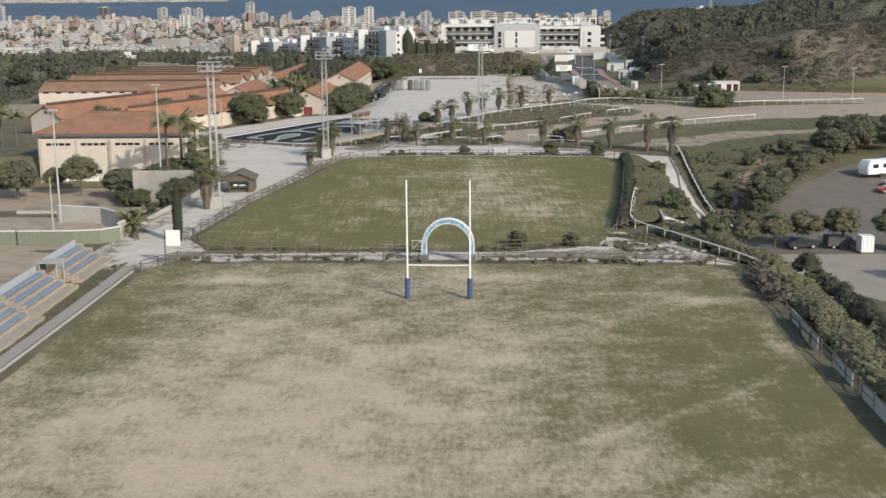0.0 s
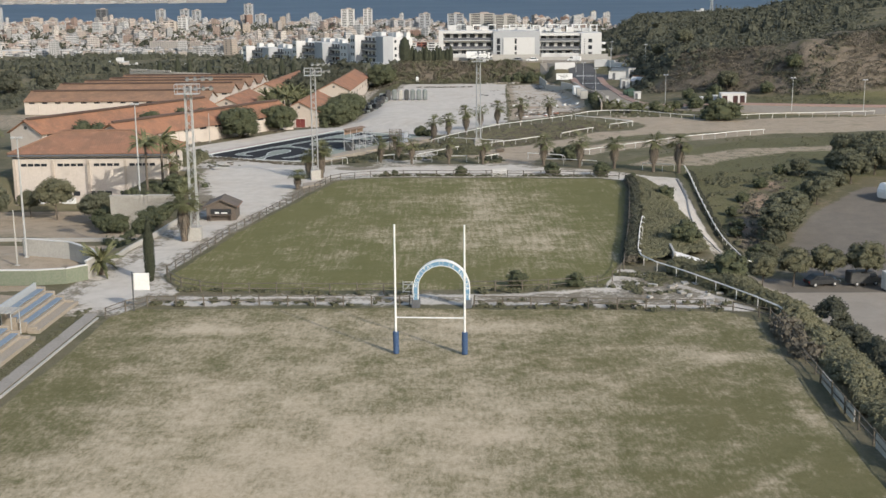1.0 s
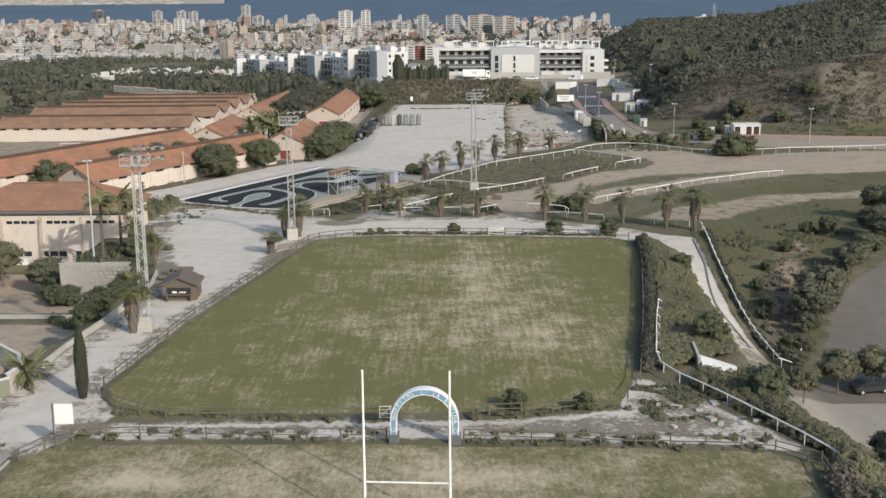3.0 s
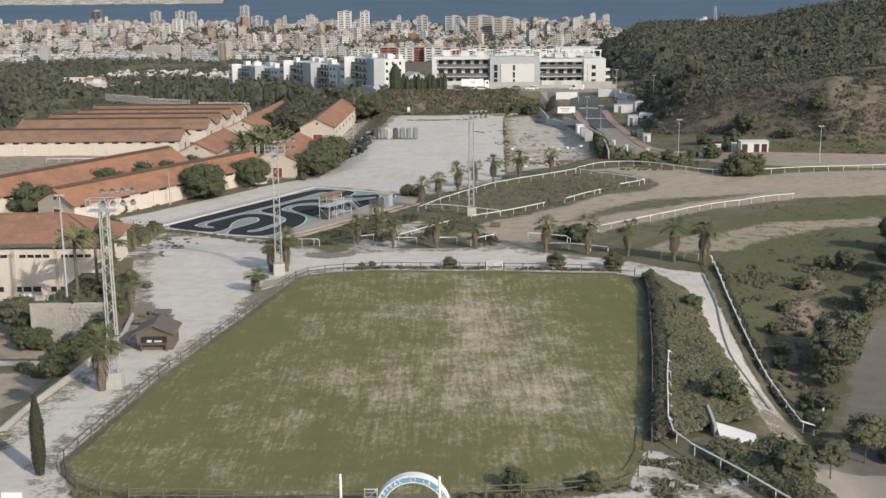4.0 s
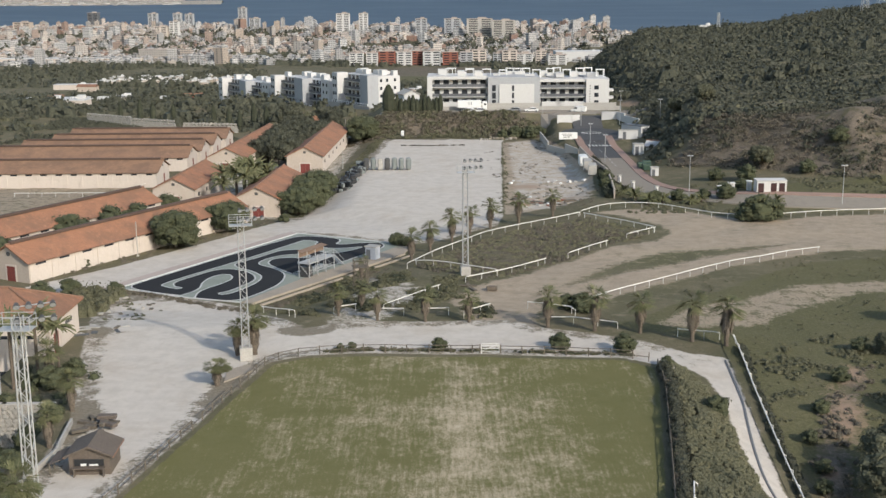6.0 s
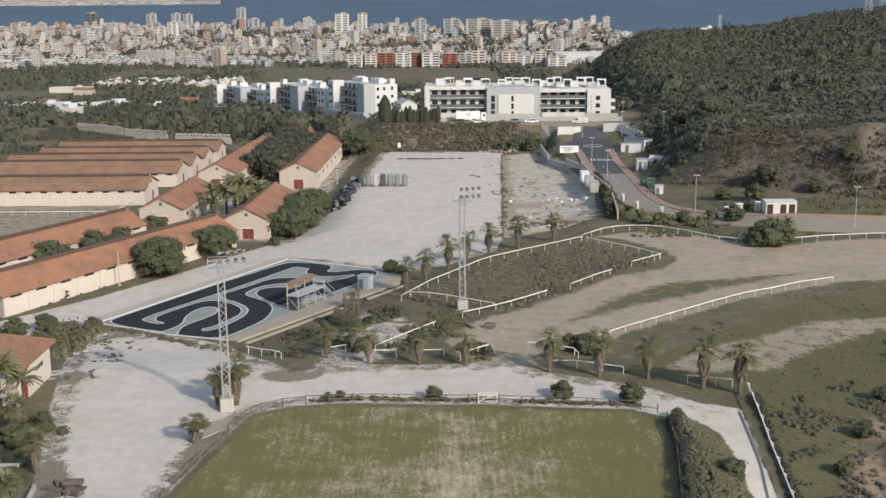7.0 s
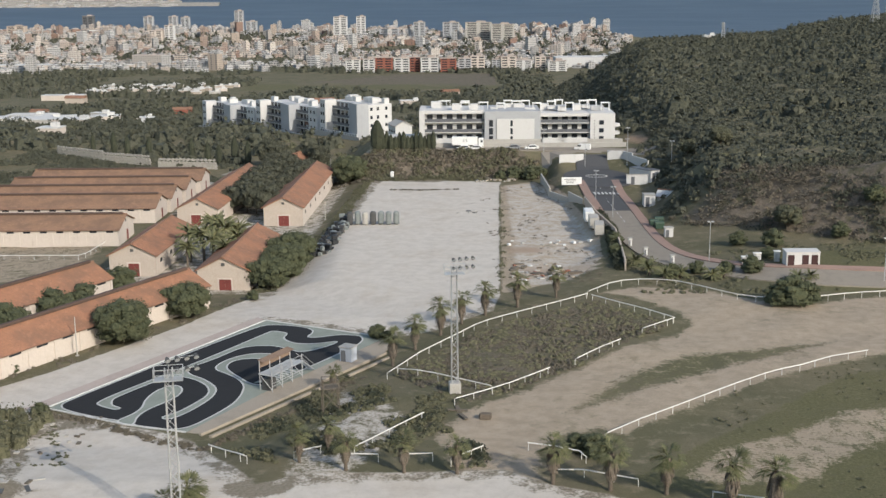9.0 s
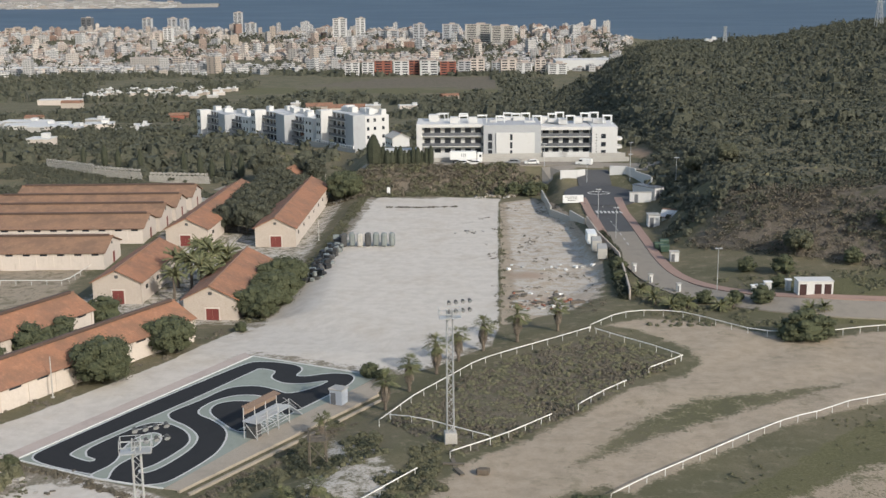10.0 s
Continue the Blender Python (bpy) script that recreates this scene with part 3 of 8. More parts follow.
ASPHALT = [[(40.2, 146), (42.2, 149.4), (46.4, 161), (51.9, 170.4), (57.5, 177.5), (63, 184), (90, 186), (90, 137), (52, 137), (41, 138)], [(30.2, 129), (36, 137.5), (45, 135.5), (90, 137), (90, 112), (52, 104), (46, 112), (36, 120)]]
PAVE = [[(30.4, 122), (31.2, 127), (35, 131.6), (44, 131.4), (90, 131.5), (90, 112), (52, 100), (44, 108), (37, 120.5)]]
EARTH = [[(37.4, 150), (38.4, 164), (43, 177), (49, 187), (54, 189), (50.5, 182), (45.4, 171), (41.4, 158), (40, 148)], [(-180, 1505), (70, 1445), (80, 1705), (-60, 1705)]]
GREEN = [[(-215, 1375), (-20, 1365), (70, 1390), (70, 1440), (-215, 1500)], [(25, 205), (60, 240), (130, 258), (130, 195), (40, 190), (37, 197)], [(37, 197), (60, 205), (66, 190), (54, 178), (40, 150), (37, 165)], [(66, 282), (130, 285), (130, 312), (66, 306)]]


def spread(a, b, step, grow, limit):
    """Grid lines from a outwards to limit, ever wider."""
    out, s = [], step
    while abs(a) < abs(limit):
        s *= grow
        a += s * b
        out.append(a)
    return out


def terrain():
    xs = np.array(spread(-100, -1, 1.0, 1.09, -2600)[::-1] + list(np.arange(-100, 131, 1.0)) + spread(130, 1, 1.0, 1.06, 2600))
    ys = np.array([-2500, -1200, -600, -300, -150, -80, -40, -10, 10, 25, 35, 42] + list(np.arange(48, 435, 1.0)) + spread(434, 1, 1.2, 1.03, 4900))
    nx, ny = len(xs), len(ys)
    x, y = [g.ravel() for g in np.meshgrid(xs, ys)]
    z = ground(x, y)
    rough = np.array([noise.noise((a * 0.11, b * 0.11, 3.0)) for a, b in zip(x, y)])
    flat = sum(inside(x, y, p).astype(float) for p in [FIELD_1, FIELD_2, *GRAVEL, *ASPHALT])
    lump = np.where(flat > 0, 0.0, 1.0) * smooth(20, 60, y)
    calm = ((x > -75) & (x < 0) & (y > 180) & (y < 450)) | ((x > 40) & (x < 90) & (y > 280) & (y < 312)) | ((x > 40) & (x < 62) & (y > 280) & (y < 440)) | (x < -28) & (y < 125)
    z = z + rough * np.where(calm, 0.03, 0.28) * lump
    z = z + np.where(foot_rough(x, y), 1, 0) * np.array([noise.fractal((a * 0.05, b * 0.05, 7.0), 1.0, 2.0, 4) for a, b in zip(x, y)]) * 2.2
    me = bpy.data.meshes.new("ground")
    i = (np.arange(ny - 1)[:, None] * nx + np.arange(nx - 1)[None, :]).ravel()
    f = np.stack([i, i + 1, i + nx + 1, i + nx], 1).astype(np.int32)
    me.vertices.add(len(x)), me.loops.add(f.size), me.polygons.add(len(f))
    me.vertices.foreach_set("co", np.stack([x, y, z], 1).astype(np.float32).ravel())
    me.loops.foreach_set("vertex_index", f.ravel())
    me.polygons.foreach_set("loop_start", np.arange(0, f.size, 4, dtype=np.int32))
    me.polygons.foreach_set("use_smooth", np.ones(len(f), bool))
    me.update(calc_edges=True)
    me.materials.append(MAT["ground"])

    def put(name, v):
        me.attributes.new(name, "FLOAT", "POINT").data.foreach_set("value", np.asarray(v, np.float32))

    def zone(polys, k=1.0, soft=1.6):
        best = np.zeros(len(x))
        for poly in polys:
            px, py = [q[0] for q in poly], [q[1] for q in poly]
            w = (x > min(px) - 3) & (x < max(px) + 3) & (y > min(py) - 3) & (y < max(py) + 3)
            a, c = x[w], y[w]
            d = np.full(len(a), 9.0)
            for (x0, y0), (x1, y1) in zip(poly, poly[1:] + poly[:1]):
                t = np.clip(((a - x0) * (x1 - x0) + (c - y0) * (y1 - y0)) / ((x1 - x0) ** 2 + (y1 - y0) ** 2), 0, 1)
                d = np.minimum(d, np.hypot(a - x0 - t * (x1 - x0), c - y0 - t * (y1 - y0)))
            d = np.where(inside(a, c, poly), d, -d)
            best[w] = np.maximum(best[w], np.clip(0.5 + d / soft, 0, 1))
        return k * best

    put("turf", zone([FIELD_1, FIELD_2], 1.0, 1.0))
    put("gravel", np.maximum(zone(GRAVEL), zone(GRAVEL_THIN, 0.52, 4.0)))
    put("sand", np.clip(np.maximum.reduce([zone(SAND[2:4] + SAND[5:]), zone(SAND[:1], 1.0, 5.0), zone(SAND[1:2] + SAND[4:5], 0.56, 4.0)]) - zone([STRIP], 0.62, 5.0), 0, 1))
    put("asphalt", zone(ASPHALT, 1.0, 3.0))
    put("pave", zone(PAVE, 1.0, 2.0))
    put("green", np.clip(np.maximum(zone(GREEN, 0.7), zone([STRIP], 0.5, 3.0)), 0, 1))
    edge = zone(GRAVEL[:1], 1.0, 9.0)
    stain = (1 - 0.75 * smooth(230, 236, y) * (1 - smooth(284, 300, y)) * (1 - smooth(-32, -22, x))) * (1 - smooth(2, 10, x) * smooth(280, 292, y)) * (1 - zone(GRAVEL[2:3], 1.0, 8.0)) * 0.62 * np.clip(1.6 - np.abs(edge - 0.62) * 5.0, 0, 1) * (edge > 0) + blob(x, y, -43.6, 225.5, 4, 4, 0.7) + blob(x, y, -43, 218.9, 2.5, 3, 0.5) + blob(x, y, -39.5, 233.9, 8, 2, 0.4) + blob(x, y, -14, 203, 4, 2, 0.8) + blob(x, y, -38.5, 204, 4, 2, 0.5)
    # Gravel dirt; the blobs low on the path also paint the hedge's shade.
    put("dirt", np.clip(stain + zone(GRAVEL[2:3], 0.2) + blob(x, y, 32.6, 143, 4, 9, 0.5) + zone(GRAVEL[1:2], 0.46, 2.0) + blob(x, y, 14, 117.5, 12, 2.5, 0.35) + blob(x, y, -14, 118, 12, 1.0, 0.3) + blob(x, y, -33, 173, 3, 5, 0.5) + blob(x, y, -21, 182, 3, 5, 0.4) + blob(x, y, 32.3, 134, 5, 6, 0.42) + blob(x, y, 23, 123.5, 5, 4, 0.38) + blob(x, y, -4, 404, 12, 2, 0.38) + blob(x, y, 12, 383, 8, 2, 0.42) + blob(x, y, 2, 338, 14, 6, 0.2) + blob(x, y, 15, 360, 4, 12, 0.26) + blob(x, y, 2, 420, 16, 3, 0.35) + blob(x, y, -19, 395, 4, 22, 0.5) + blob(x, y, -23, 345, 3, 25, 0.4) + blob(x, y, 18.3, 310.1, 2.5, 30, 0.5), 0, 1))
    b = (x - HX) / np.maximum(y - HY, 30)
    put("ochre", blob(x, y, 23.1, 325.6, 6, 5, 0.75) + blob(x, y, 23.5, 305.7, 6, 7, 0.6) + blob(x, y, 33.3, 305.5, 5, 8, 0.45) + blob(x, y, 23.7, 391.9, 4, 8, 0.4) + blob(x, y, 66.5, 455, 3.5, 16, 0.9) + blob(x, y, -23, 446, 6, 7, 0.7) + blob(x, y, 49.6, 186, 2.0, 3, 0.85) + blob(x, y, 46.6, 178, 2.0, 6, 0.7) + blob(x, y, 44, 173, 1.8, 4, 0.8) + blob(x, y, 40.6, 164, 1.5, 4, 0.7) + blob(x, y, 38.4, 157, 1.4, 4, 0.6))
    put("cut", smooth(0.0, 0.12, on_hill(x, y)) * smooth(303, 312, y) * (1 - smooth(334, 356, y)) * 0.85 + (smooth(423, 427, y) * (1 - smooth(433, 436, y)) * smooth(-25, -15, x) * (1 - smooth(28, 34, x))) * 0.75 + zone(EARTH, 0.62, 3.0) + zone([RAILED], 0.5, 2.0))
    bare = 0.4 + blob(x, y, 19, 78, 9, 26, -0.2) + blob(x, y, -15, 70, 15, 17, 0.5) + blob(x, y, -1, 84, 14, 11, 0.26) + blob(x, y, -5, 60, 16, 10, 0.25) + blob(x, y, 8, 61, 6, 5, 0.12) + blob(x, y, 14, 74, 10, 16, -0.05) + blob(x, y, -20, 107.5, 7, 1.6, 0.55)
    bare = bare + blob(x, y, 1, 108, 9, 3, 0.45) + blob(x, y, 21.8, 99, 3.6, 1.6, 0.6) + blob(x, y, -27, 92, 3.2, 22, -0.3) + blob(x, y, 24, 72, 3, 25, -0.25) + blob(x, y, -12, 97, 13, 9, 0.13) + blob(x, y, 4.6, 82, 2.6, 1.6, 0.4)

    def trail(pts, width, k):
        """A worn line along a bent course."""
        d = np.full(len(x), 99.0)
        for (x0, y0), (x1, y1) in zip(pts, pts[1:]):
            t = np.clip(((x - x0) * (x1 - x0) + (y - y0) * (y1 - y0)) / ((x1 - x0) ** 2 + (y1 - y0) ** 2), 0, 1)
            d = np.minimum(d, np.hypot(x - x0 - t * (x1 - x0), y - y0 - t * (y1 - y0)))
        return k * np.exp(-(d / width) ** 2)

    bare = bare + trail([(8.2, 65.9), (14.7, 70.6), (20.5, 75.4), (23.8, 79.6), (24.9, 84.3), (25.5, 91.2)], 0.5, 0.34) + trail([(17.6, 77.8), (19.6, 81.6), (20.1, 87.3)], 0.45, 0.34)
    f2 = 0.13 + blob(x, y, 6, 172, 3.4, 15, 0.46) + blob(x, y, 6.2, 160, 2.6, 4, 0.25) + blob(x, y, 13.5, 176, 2.4, 6, 0.22) + blob(x, y, 9, 141, 8, 8, 0.3) + blob(x, y, -1, 148, 10, 9, 0.24) + blob(x, y, 13, 154, 5, 16, 0.28) + blob(x, y, -15, 128, 9, 3, 0.12) + blob(x, y, 5, 122.5, 10, 1.5, 0.2) + blob(x, y, 0, 127, 22, 4, -0.12)
    f2 = f2 + blob(x, y, -19, 160, 5, 25, -0.2) + blob(x, y, 23, 175, 4, 25, -0.25) + blob(x, y, -5, 189, 14, 2, 0.2) + blob(x, y, -3, 168, 8, 9, 0.14)
    put("bare", np.where(y < 118, bare, f2))
    return tagged(new("ground", me), "dry grass land with two worn playing fields and pale gravel", "ground", kind="structure")


def foot_rough(x, y):
    b = (x - HX) / np.maximum(y - HY, 30)
    return (on_hill(x, y) > 0.6) & (y > 306) & (y < 1400)


terrain()


def height(x, y):
    return float(ground(x, y))


def sea():
    xs, ys = np.linspace(-4200, 4200, 40), np.concatenate([np.linspace(2300, 3900, 20), np.linspace(3950, 4700, 40)])
    v = [(x, y, -62.0 + 98 * max(0.0, (y - 3900) / 800) ** 1.3) for y in ys for x in xs]
    n = len(xs)
    f = [(j * n + i, j * n + i + 1, j * n + n + i + 1, j * n + n + i) for j in range(len(ys) - 1) for i in range(n - 1)]
    me = bpy.data.meshes.new("water")
    me.from_pydata(v, [], f)
    me.materials.append(MAT["sea"])
    tagged(new("water", me), "calm blue-grey sea beyond the town", "sea", kind="structure")


sea()

# ---- goal, fences ----


def rugby_goal():
    g = thing("rugby_goal", "white H-shaped rugby goal with blue padded post feet on worn turf", "rugby goal", (-0.55, 100.2, 0), -4.0)
    for s in (-1, 1):
        bm = B()
        rod(bm, (s * 2.74, 0, 0), (s * 2.74, 0, 10.5), 0.095, 0.07, 12)
        part("post", bm, "white", g)
        bm = B()
        rod(bm, (s * 2.74, 0, 0.02), (s * 2.74, 0, 1.85), 0.24, 0.24, 14)
        bmesh.ops.bevel(bm, geom=[e for e in bm.edges if abs(e.verts[0].co.z - e.verts[1].co.z) < 0.01], offset=0.04, segments=2, affect="EDGES")
        part("pad", bm, "blue", g, "blue vinyl post pad")
    bm = B()
    rod(bm, (-2.74, 0, 3.0), (2.74, 0, 3.0), 0.06, 0.06, 10)
    part("crossbar", bm, "white", g)


rugby_goal()


def words(name, text, size, mat, parent, m, label):
    cu = bpy.data.curves.new(name, "FONT")
    cu.body, cu.size, cu.align_x, cu.align_y, cu.extrude = text, size, "CENTER", "CENTER", 0.01
    tmp = bpy.data.objects.new(name, cu)
    me = bpy.data.meshes.new_from_object(tmp)
    bpy.data.objects.remove(tmp)
    me.materials.clear()
    me.materials.append(MAT[mat])
    return part(name, me, mat, parent, label, m)


def entrance_arch():
    a = thing("entrance_arch", "pale blue inflatable-style arch with white lettering over the field gate", "arch", (0.35, 114.6, 0), -3.0)
    a.matrix_basis = a.matrix_basis @ Matrix.Diagonal((0.9, 0.9, 0.94, 1))
    R, T, H = 2.62, 0.2, 1.9
    path = [(-R, 0.0), (-R, H * 0.5)] + [(-R * math.cos(t), H + R * 0.98 * math.sin(t)) for t in np.linspace(0, math.pi, 25)] + [(R, H * 0.5), (R, 0.0)]
    for name, off, mat, w, dep in (("band", 0.0, "sky_blue", T, 0.42), ("outer_trim", T + 0.03, "white", 0.035, 0.44), ("inner_trim", -T - 0.03, "white", 0.03, 0.44)):
        bm, rings = B(), []
        for i, (x, z) in enumerate(path):
            p0, p1 = path[max(i - 1, 0)], path[min(i + 1, len(path) - 1)]
            t = Vector((p1[0] - p0[0], p1[1] - p0[1])).normalized()
            n = Vector((-t.y, t.x))
            ring = []
            for dn, dy in ((off - w, -dep), (off + w, -dep), (off + w, dep), (off - w, dep)):
                ring.append(bm.verts.new((x + n.x * dn, dy, max(0.0, z + n.y * dn))))
            rings.append(ring)
        for r, s in zip(rings, rings[1:]):
            for k in range(4):
                bm.faces.new((r[k], r[(k + 1) % 4], s[(k + 1) % 4], s[k]))
        bm.faces.new(rings[0]), bm.faces.new(rings[-1][::-1])
        bmesh.ops.recalc_face_normals(bm, faces=bm.faces)
        part(name, bm, mat, a)
    for s in (-1, 1):
        bm = B()
        box(bm, (s * R, 0, 0.42), (0.85, 0.98, 0.86), bevel=0.05)
        part("foot", bm, "anthracite", a, "dark base sleeve")
    for text, mid, gap in (("HOSPITAL", 142, 8.6), ("LA EQUINA", 37, 8.6)):
        for i, ch in enumerate(text):
            if ch == " ":
                continue
            ang = radians(mid - gap * (i - (len(text) - 1) / 2))
            x, z = R * math.cos(ang), H + R * 0.98 * math.sin(ang)
            words("letter", ch, 0.42, "white", a, Matrix.Translation((x, -0.44, z)) @ pose(0, 0, 0, 90, 0, 0) @ pose(0, 0, 0, 0, 0, math.degrees(ang) - 90), "white letter")
    for x, z, r in ((0, H + R * 0.98, 0.2), (-R, 1.25, 0.17), (R, 1.25, 0.17)):
        bm = B()
        for t in range(10):
            a0, a1 = t * 0.63, t * 0.63 + 0.45
            rod(bm, (x + r * math.cos(a0), -0.45, z + r * math.sin(a0)), (x + r * math.cos(a1), -0.45, z + r * math.sin(a1)), 0.022, n=5)
        part("emblem", bm, "white", a, "white ring emblem")


entrance_arch()


def resample(pts, step):
    out, carry = [], 0.0
    p = [Vector(q) for q in pts]
    for a, b in zip(p, p[1:]):
        d = (b - a).length
        s = carry
        while s < d:
            out.append(a + (b - a) * (s / d))
            s += step
        carry = s - d
    if (out[-1] - p[-1]).length > step * 0.3:
        out.append(p[-1])
    return out


UNIT = {}


def unit(kind, mat):
    """One shared mesh for a repeated piece: a unit bar along z, square or round."""
    if (kind, mat) not in UNIT:
        bm = B()
        if kind == "square":
            box(bm, (0, 0, 0.5), (1, 1, 1), bevel=0.06)
        else:
            rod(bm, (0, 0, 0), (0, 0, 1), 0.5, 0.5, 7)
        UNIT[kind, mat] = mesh_of(bm, kind + "_bar", mat)
    return UNIT[kind, mat]


def bar(name, a, b, w, h, mat, parent, kind="square", label=""):
    """A shared bar stretched from a to b."""
    a, b = Vector(a), Vector(b)
    q = (b - a).to_track_quat("Z", "Y").to_matrix().to_4x4()
    return part(name, unit(kind, mat), mat, parent, label, Matrix.Translation(a) @ q @ Matrix.Diagonal((w, h, (b - a).length, 1)))


def wooden_fence(pts, step=2.6, high=1.05, label="weathered grey-brown post and rail timber fence", seed=1):
    rng = random.Random(seed)
    f = thing("wooden_fence", label, "fence", group="timber field fences")
    ps = resample(pts, step)
    tops = []
    for p in ps:
        z = height(p.x, p.y)
        h = high * rng.uniform(0.94, 1.06)
        bar("post", (p.x, p.y, z - 0.05), (p.x + rng.uniform(-0.05, 0.05), p.y + rng.uniform(-0.04, 0.04), z + h), 0.13, 0.13, "wood", f, "round")
        tops.append((p.x, p.y, z))
    for (x0, y0, z0), (x1, y1, z1) in zip(tops, tops[1:]):
        for k in (0.5, 0.93):
            if rng.random() < 0.06:
                continue
            bar("rail", (x0, y0, z0 + high * k + rng.uniform(-0.06, 0.04)), (x1, y1, z1 + high * k + rng.uniform(-0.06, 0.04)), 0.10, 0.09, "wood", f, "round")


def white_rail(pts, step=3.2, high=1.1, z=None, lean=0.0):
    """A running rail: posts with bent tops that carry one long white rail."""
    f = thing("white_rail_fence", "white plastic running rail on bent posts beside a sandy track", "fence", group="white running rails")
    ps = resample(pts, step)
    tops = []
    for i, p in enumerate(ps):
        g = height(p.x, p.y) if z is None else z
        q = ps[min(i + 1, len(ps) - 1)] - ps[max(i - 1, 0)]
        n = Vector((-q.y, q.x)).normalized() * 0.3
        bar("post", (p.x + n.x, p.y + n.y, g - 0.05), (p.x + n.x, p.y + n.y, g + high * 0.85), 0.08, 0.08, "rail", f, "round")
        bar("bracket", (p.x + n.x, p.y + n.y, g + high * 0.82), (p.x, p.y, g + high), 0.08, 0.08, "rail", f, "round")
        tops.append((p.x, p.y, g + high))
    for a, b in zip(tops, tops[1:]):
        bar("rail", a, b, 0.14, 0.14, "rail", f, "round")


wooden_fence([(-29.6, 111.6), (-27.6, 115.6), (-22, 115.9), (-10.6, 115.2), (-2.6, 115.0)], seed=1)
wooden_fence([(3.3, 114.8), (9, 114.2), (20, 113.2), (26, 112.6), (29, 109.6)], seed=2)
wooden_fence([(29, 109.6), (28.4, 101), (28.1, 92)], seed=3)
wooden_fence([(-2.6, 119.7), (-13.4, 120.2), (-21.7, 120.5), (-26.2, 123.4), (-27.9, 128)], seed=4)
wooden_fence([(-27.9, 128), (-24.9, 150), (-20.3, 172), (-16.6, 190.2), (-14.8, 192.2), (-12.3, 193.4), (-6.6, 194.3), (8.2, 193.7)], seed=5)
wooden_fence([(10.6, 193.5), (18.3, 192.6), (25.1, 191.5), (27.6, 190)], seed=6)
wooden_fence([(2.9, 120.6), (9.6, 120.7), (13.4, 121.4), (16.8, 123), (19, 128), (23.2, 151.6), (27.7, 180), (28.2, 187.5)], seed=7)
RAILS_PATH = [[(25.1, 153.2), (23.5, 145.5), (22.3, 138.7), (21.4, 133.9), (21.3, 130.4), (22.4, 127.6), (24.5, 123.6), (27.5, 116.5), (29.8, 111), (31.2, 108)],
    [(39, 196.8), (37.3, 180.4), (36.2, 165.7), (35, 151.3), (34.5, 143), (34.4, 138.4), (35.9, 139.4), (38.2, 144.8)],
    [(24.5, 216), (28.5, 220), (32.9, 223.8), (43.6, 233.2), (49.7, 238.1), (54.1, 240.4), (59.1, 244), (65.2, 246.6)],
    [(-1.5, 241.5), (2.6, 250.8), (7.2, 257.9), (11.6, 265), (16.2, 269), (21, 272.8), (24.9, 275.8), (30.1, 280)],
    [(7.4, 228.6), (13.8, 234), (20.2, 240.8)], [(24.3, 244.6), (27.9, 249.2), (31.6, 253.1)], [(35.9, 258.7), (41.6, 264.2)]]
RAILS_TRACK = [[(-0.5, 242.8), (4.7, 239.6), (11.9, 233.6)], [(-3.9, 212.8), (3.8, 223.8)], [(-21.2, 216.7), (-16.1, 210.8)], [(-10.6, 211.2), (-7.4, 213.0)], [(-4.6, 210.4), (-0.9, 210.2)],
    [(1.4, 210.2), (4.9, 210.4)], [(6.8, 209), (10.2, 212.4)], [(30.6, 279.1), (33.6, 274.7), (38.2, 269.2), (41.3, 264.6)]]
RAILS_YARD = [[(15.2, 213.2), (20.6, 211.2), (21, 209.5)], [(17.4, 205.6), (20.2, 205.6), (25.8, 202.9)], [(32.8, 199.6), (37.6, 197.9)], [(-96.8, 333.2), (-83.7, 333.2), (-70.3, 332.8), (-69.3, 347.3)],
    [(-102.3, 348.7), (-89.2, 348.7), (-68.1, 348.4)], [(30.5, 281.6), (35.4, 287.5), (38.4, 288.9), (42.1, 289.4), (46.7, 287.6), (50.6, 283), (54.2, 278.3), (57.8, 276), (61, 275.4)], [(66.5, 276), (74.1, 278.5), (79.4, 279.3), (100, 282)]]
for line in RAILS_PATH + RAILS_TRACK + RAILS_YARD:
    white_rail(line)

# ---- buildings ----


def gable_wall(w, y0, t, eave, ridge, base):
    """One upright gable from y0 to y0 + t."""
    bm, h = B(), w / 2
    f = [bm.verts.new(p) for p in ((-h, y0, base), (h, y0, base), (h, y0, eave), (0, y0, ridge), (-h, y0, eave))]
    g = [bm.verts.new((v.co.x, y0 + t, v.co.z)) for v in f]
    bm.faces.new(f), bm.faces.new(g[::-1])
    for i in range(5):
        bm.faces.new((f[i], g[i], g[(i + 1) % 5], f[(i + 1) % 5]))
    bmesh.ops.recalc_face_normals(bm, faces=bm.faces)
    return bm


def slab(bm, a, b, c, d, t):
    """A sloping slab through four corners, t thick downwards."""
    p = [Vector(q) for q in (a, b, c, d)]
    n = (p[1] - p[0]).cross(p[3] - p[0]).normalized()
    if n.z < 0:
        n = -n
    top, bot = [bm.verts.new(q) for q in p], [bm.verts.new(q - n * t) for q in p]
    fs = [bm.faces.new(top), bm.faces.new(bot[::-1])] + [bm.faces.new((top[i], bot[i], bot[(i + 1) % 4], top[(i + 1) % 4])) for i in range(4)]
    bmesh.ops.recalc_face_normals(bm, faces=fs)


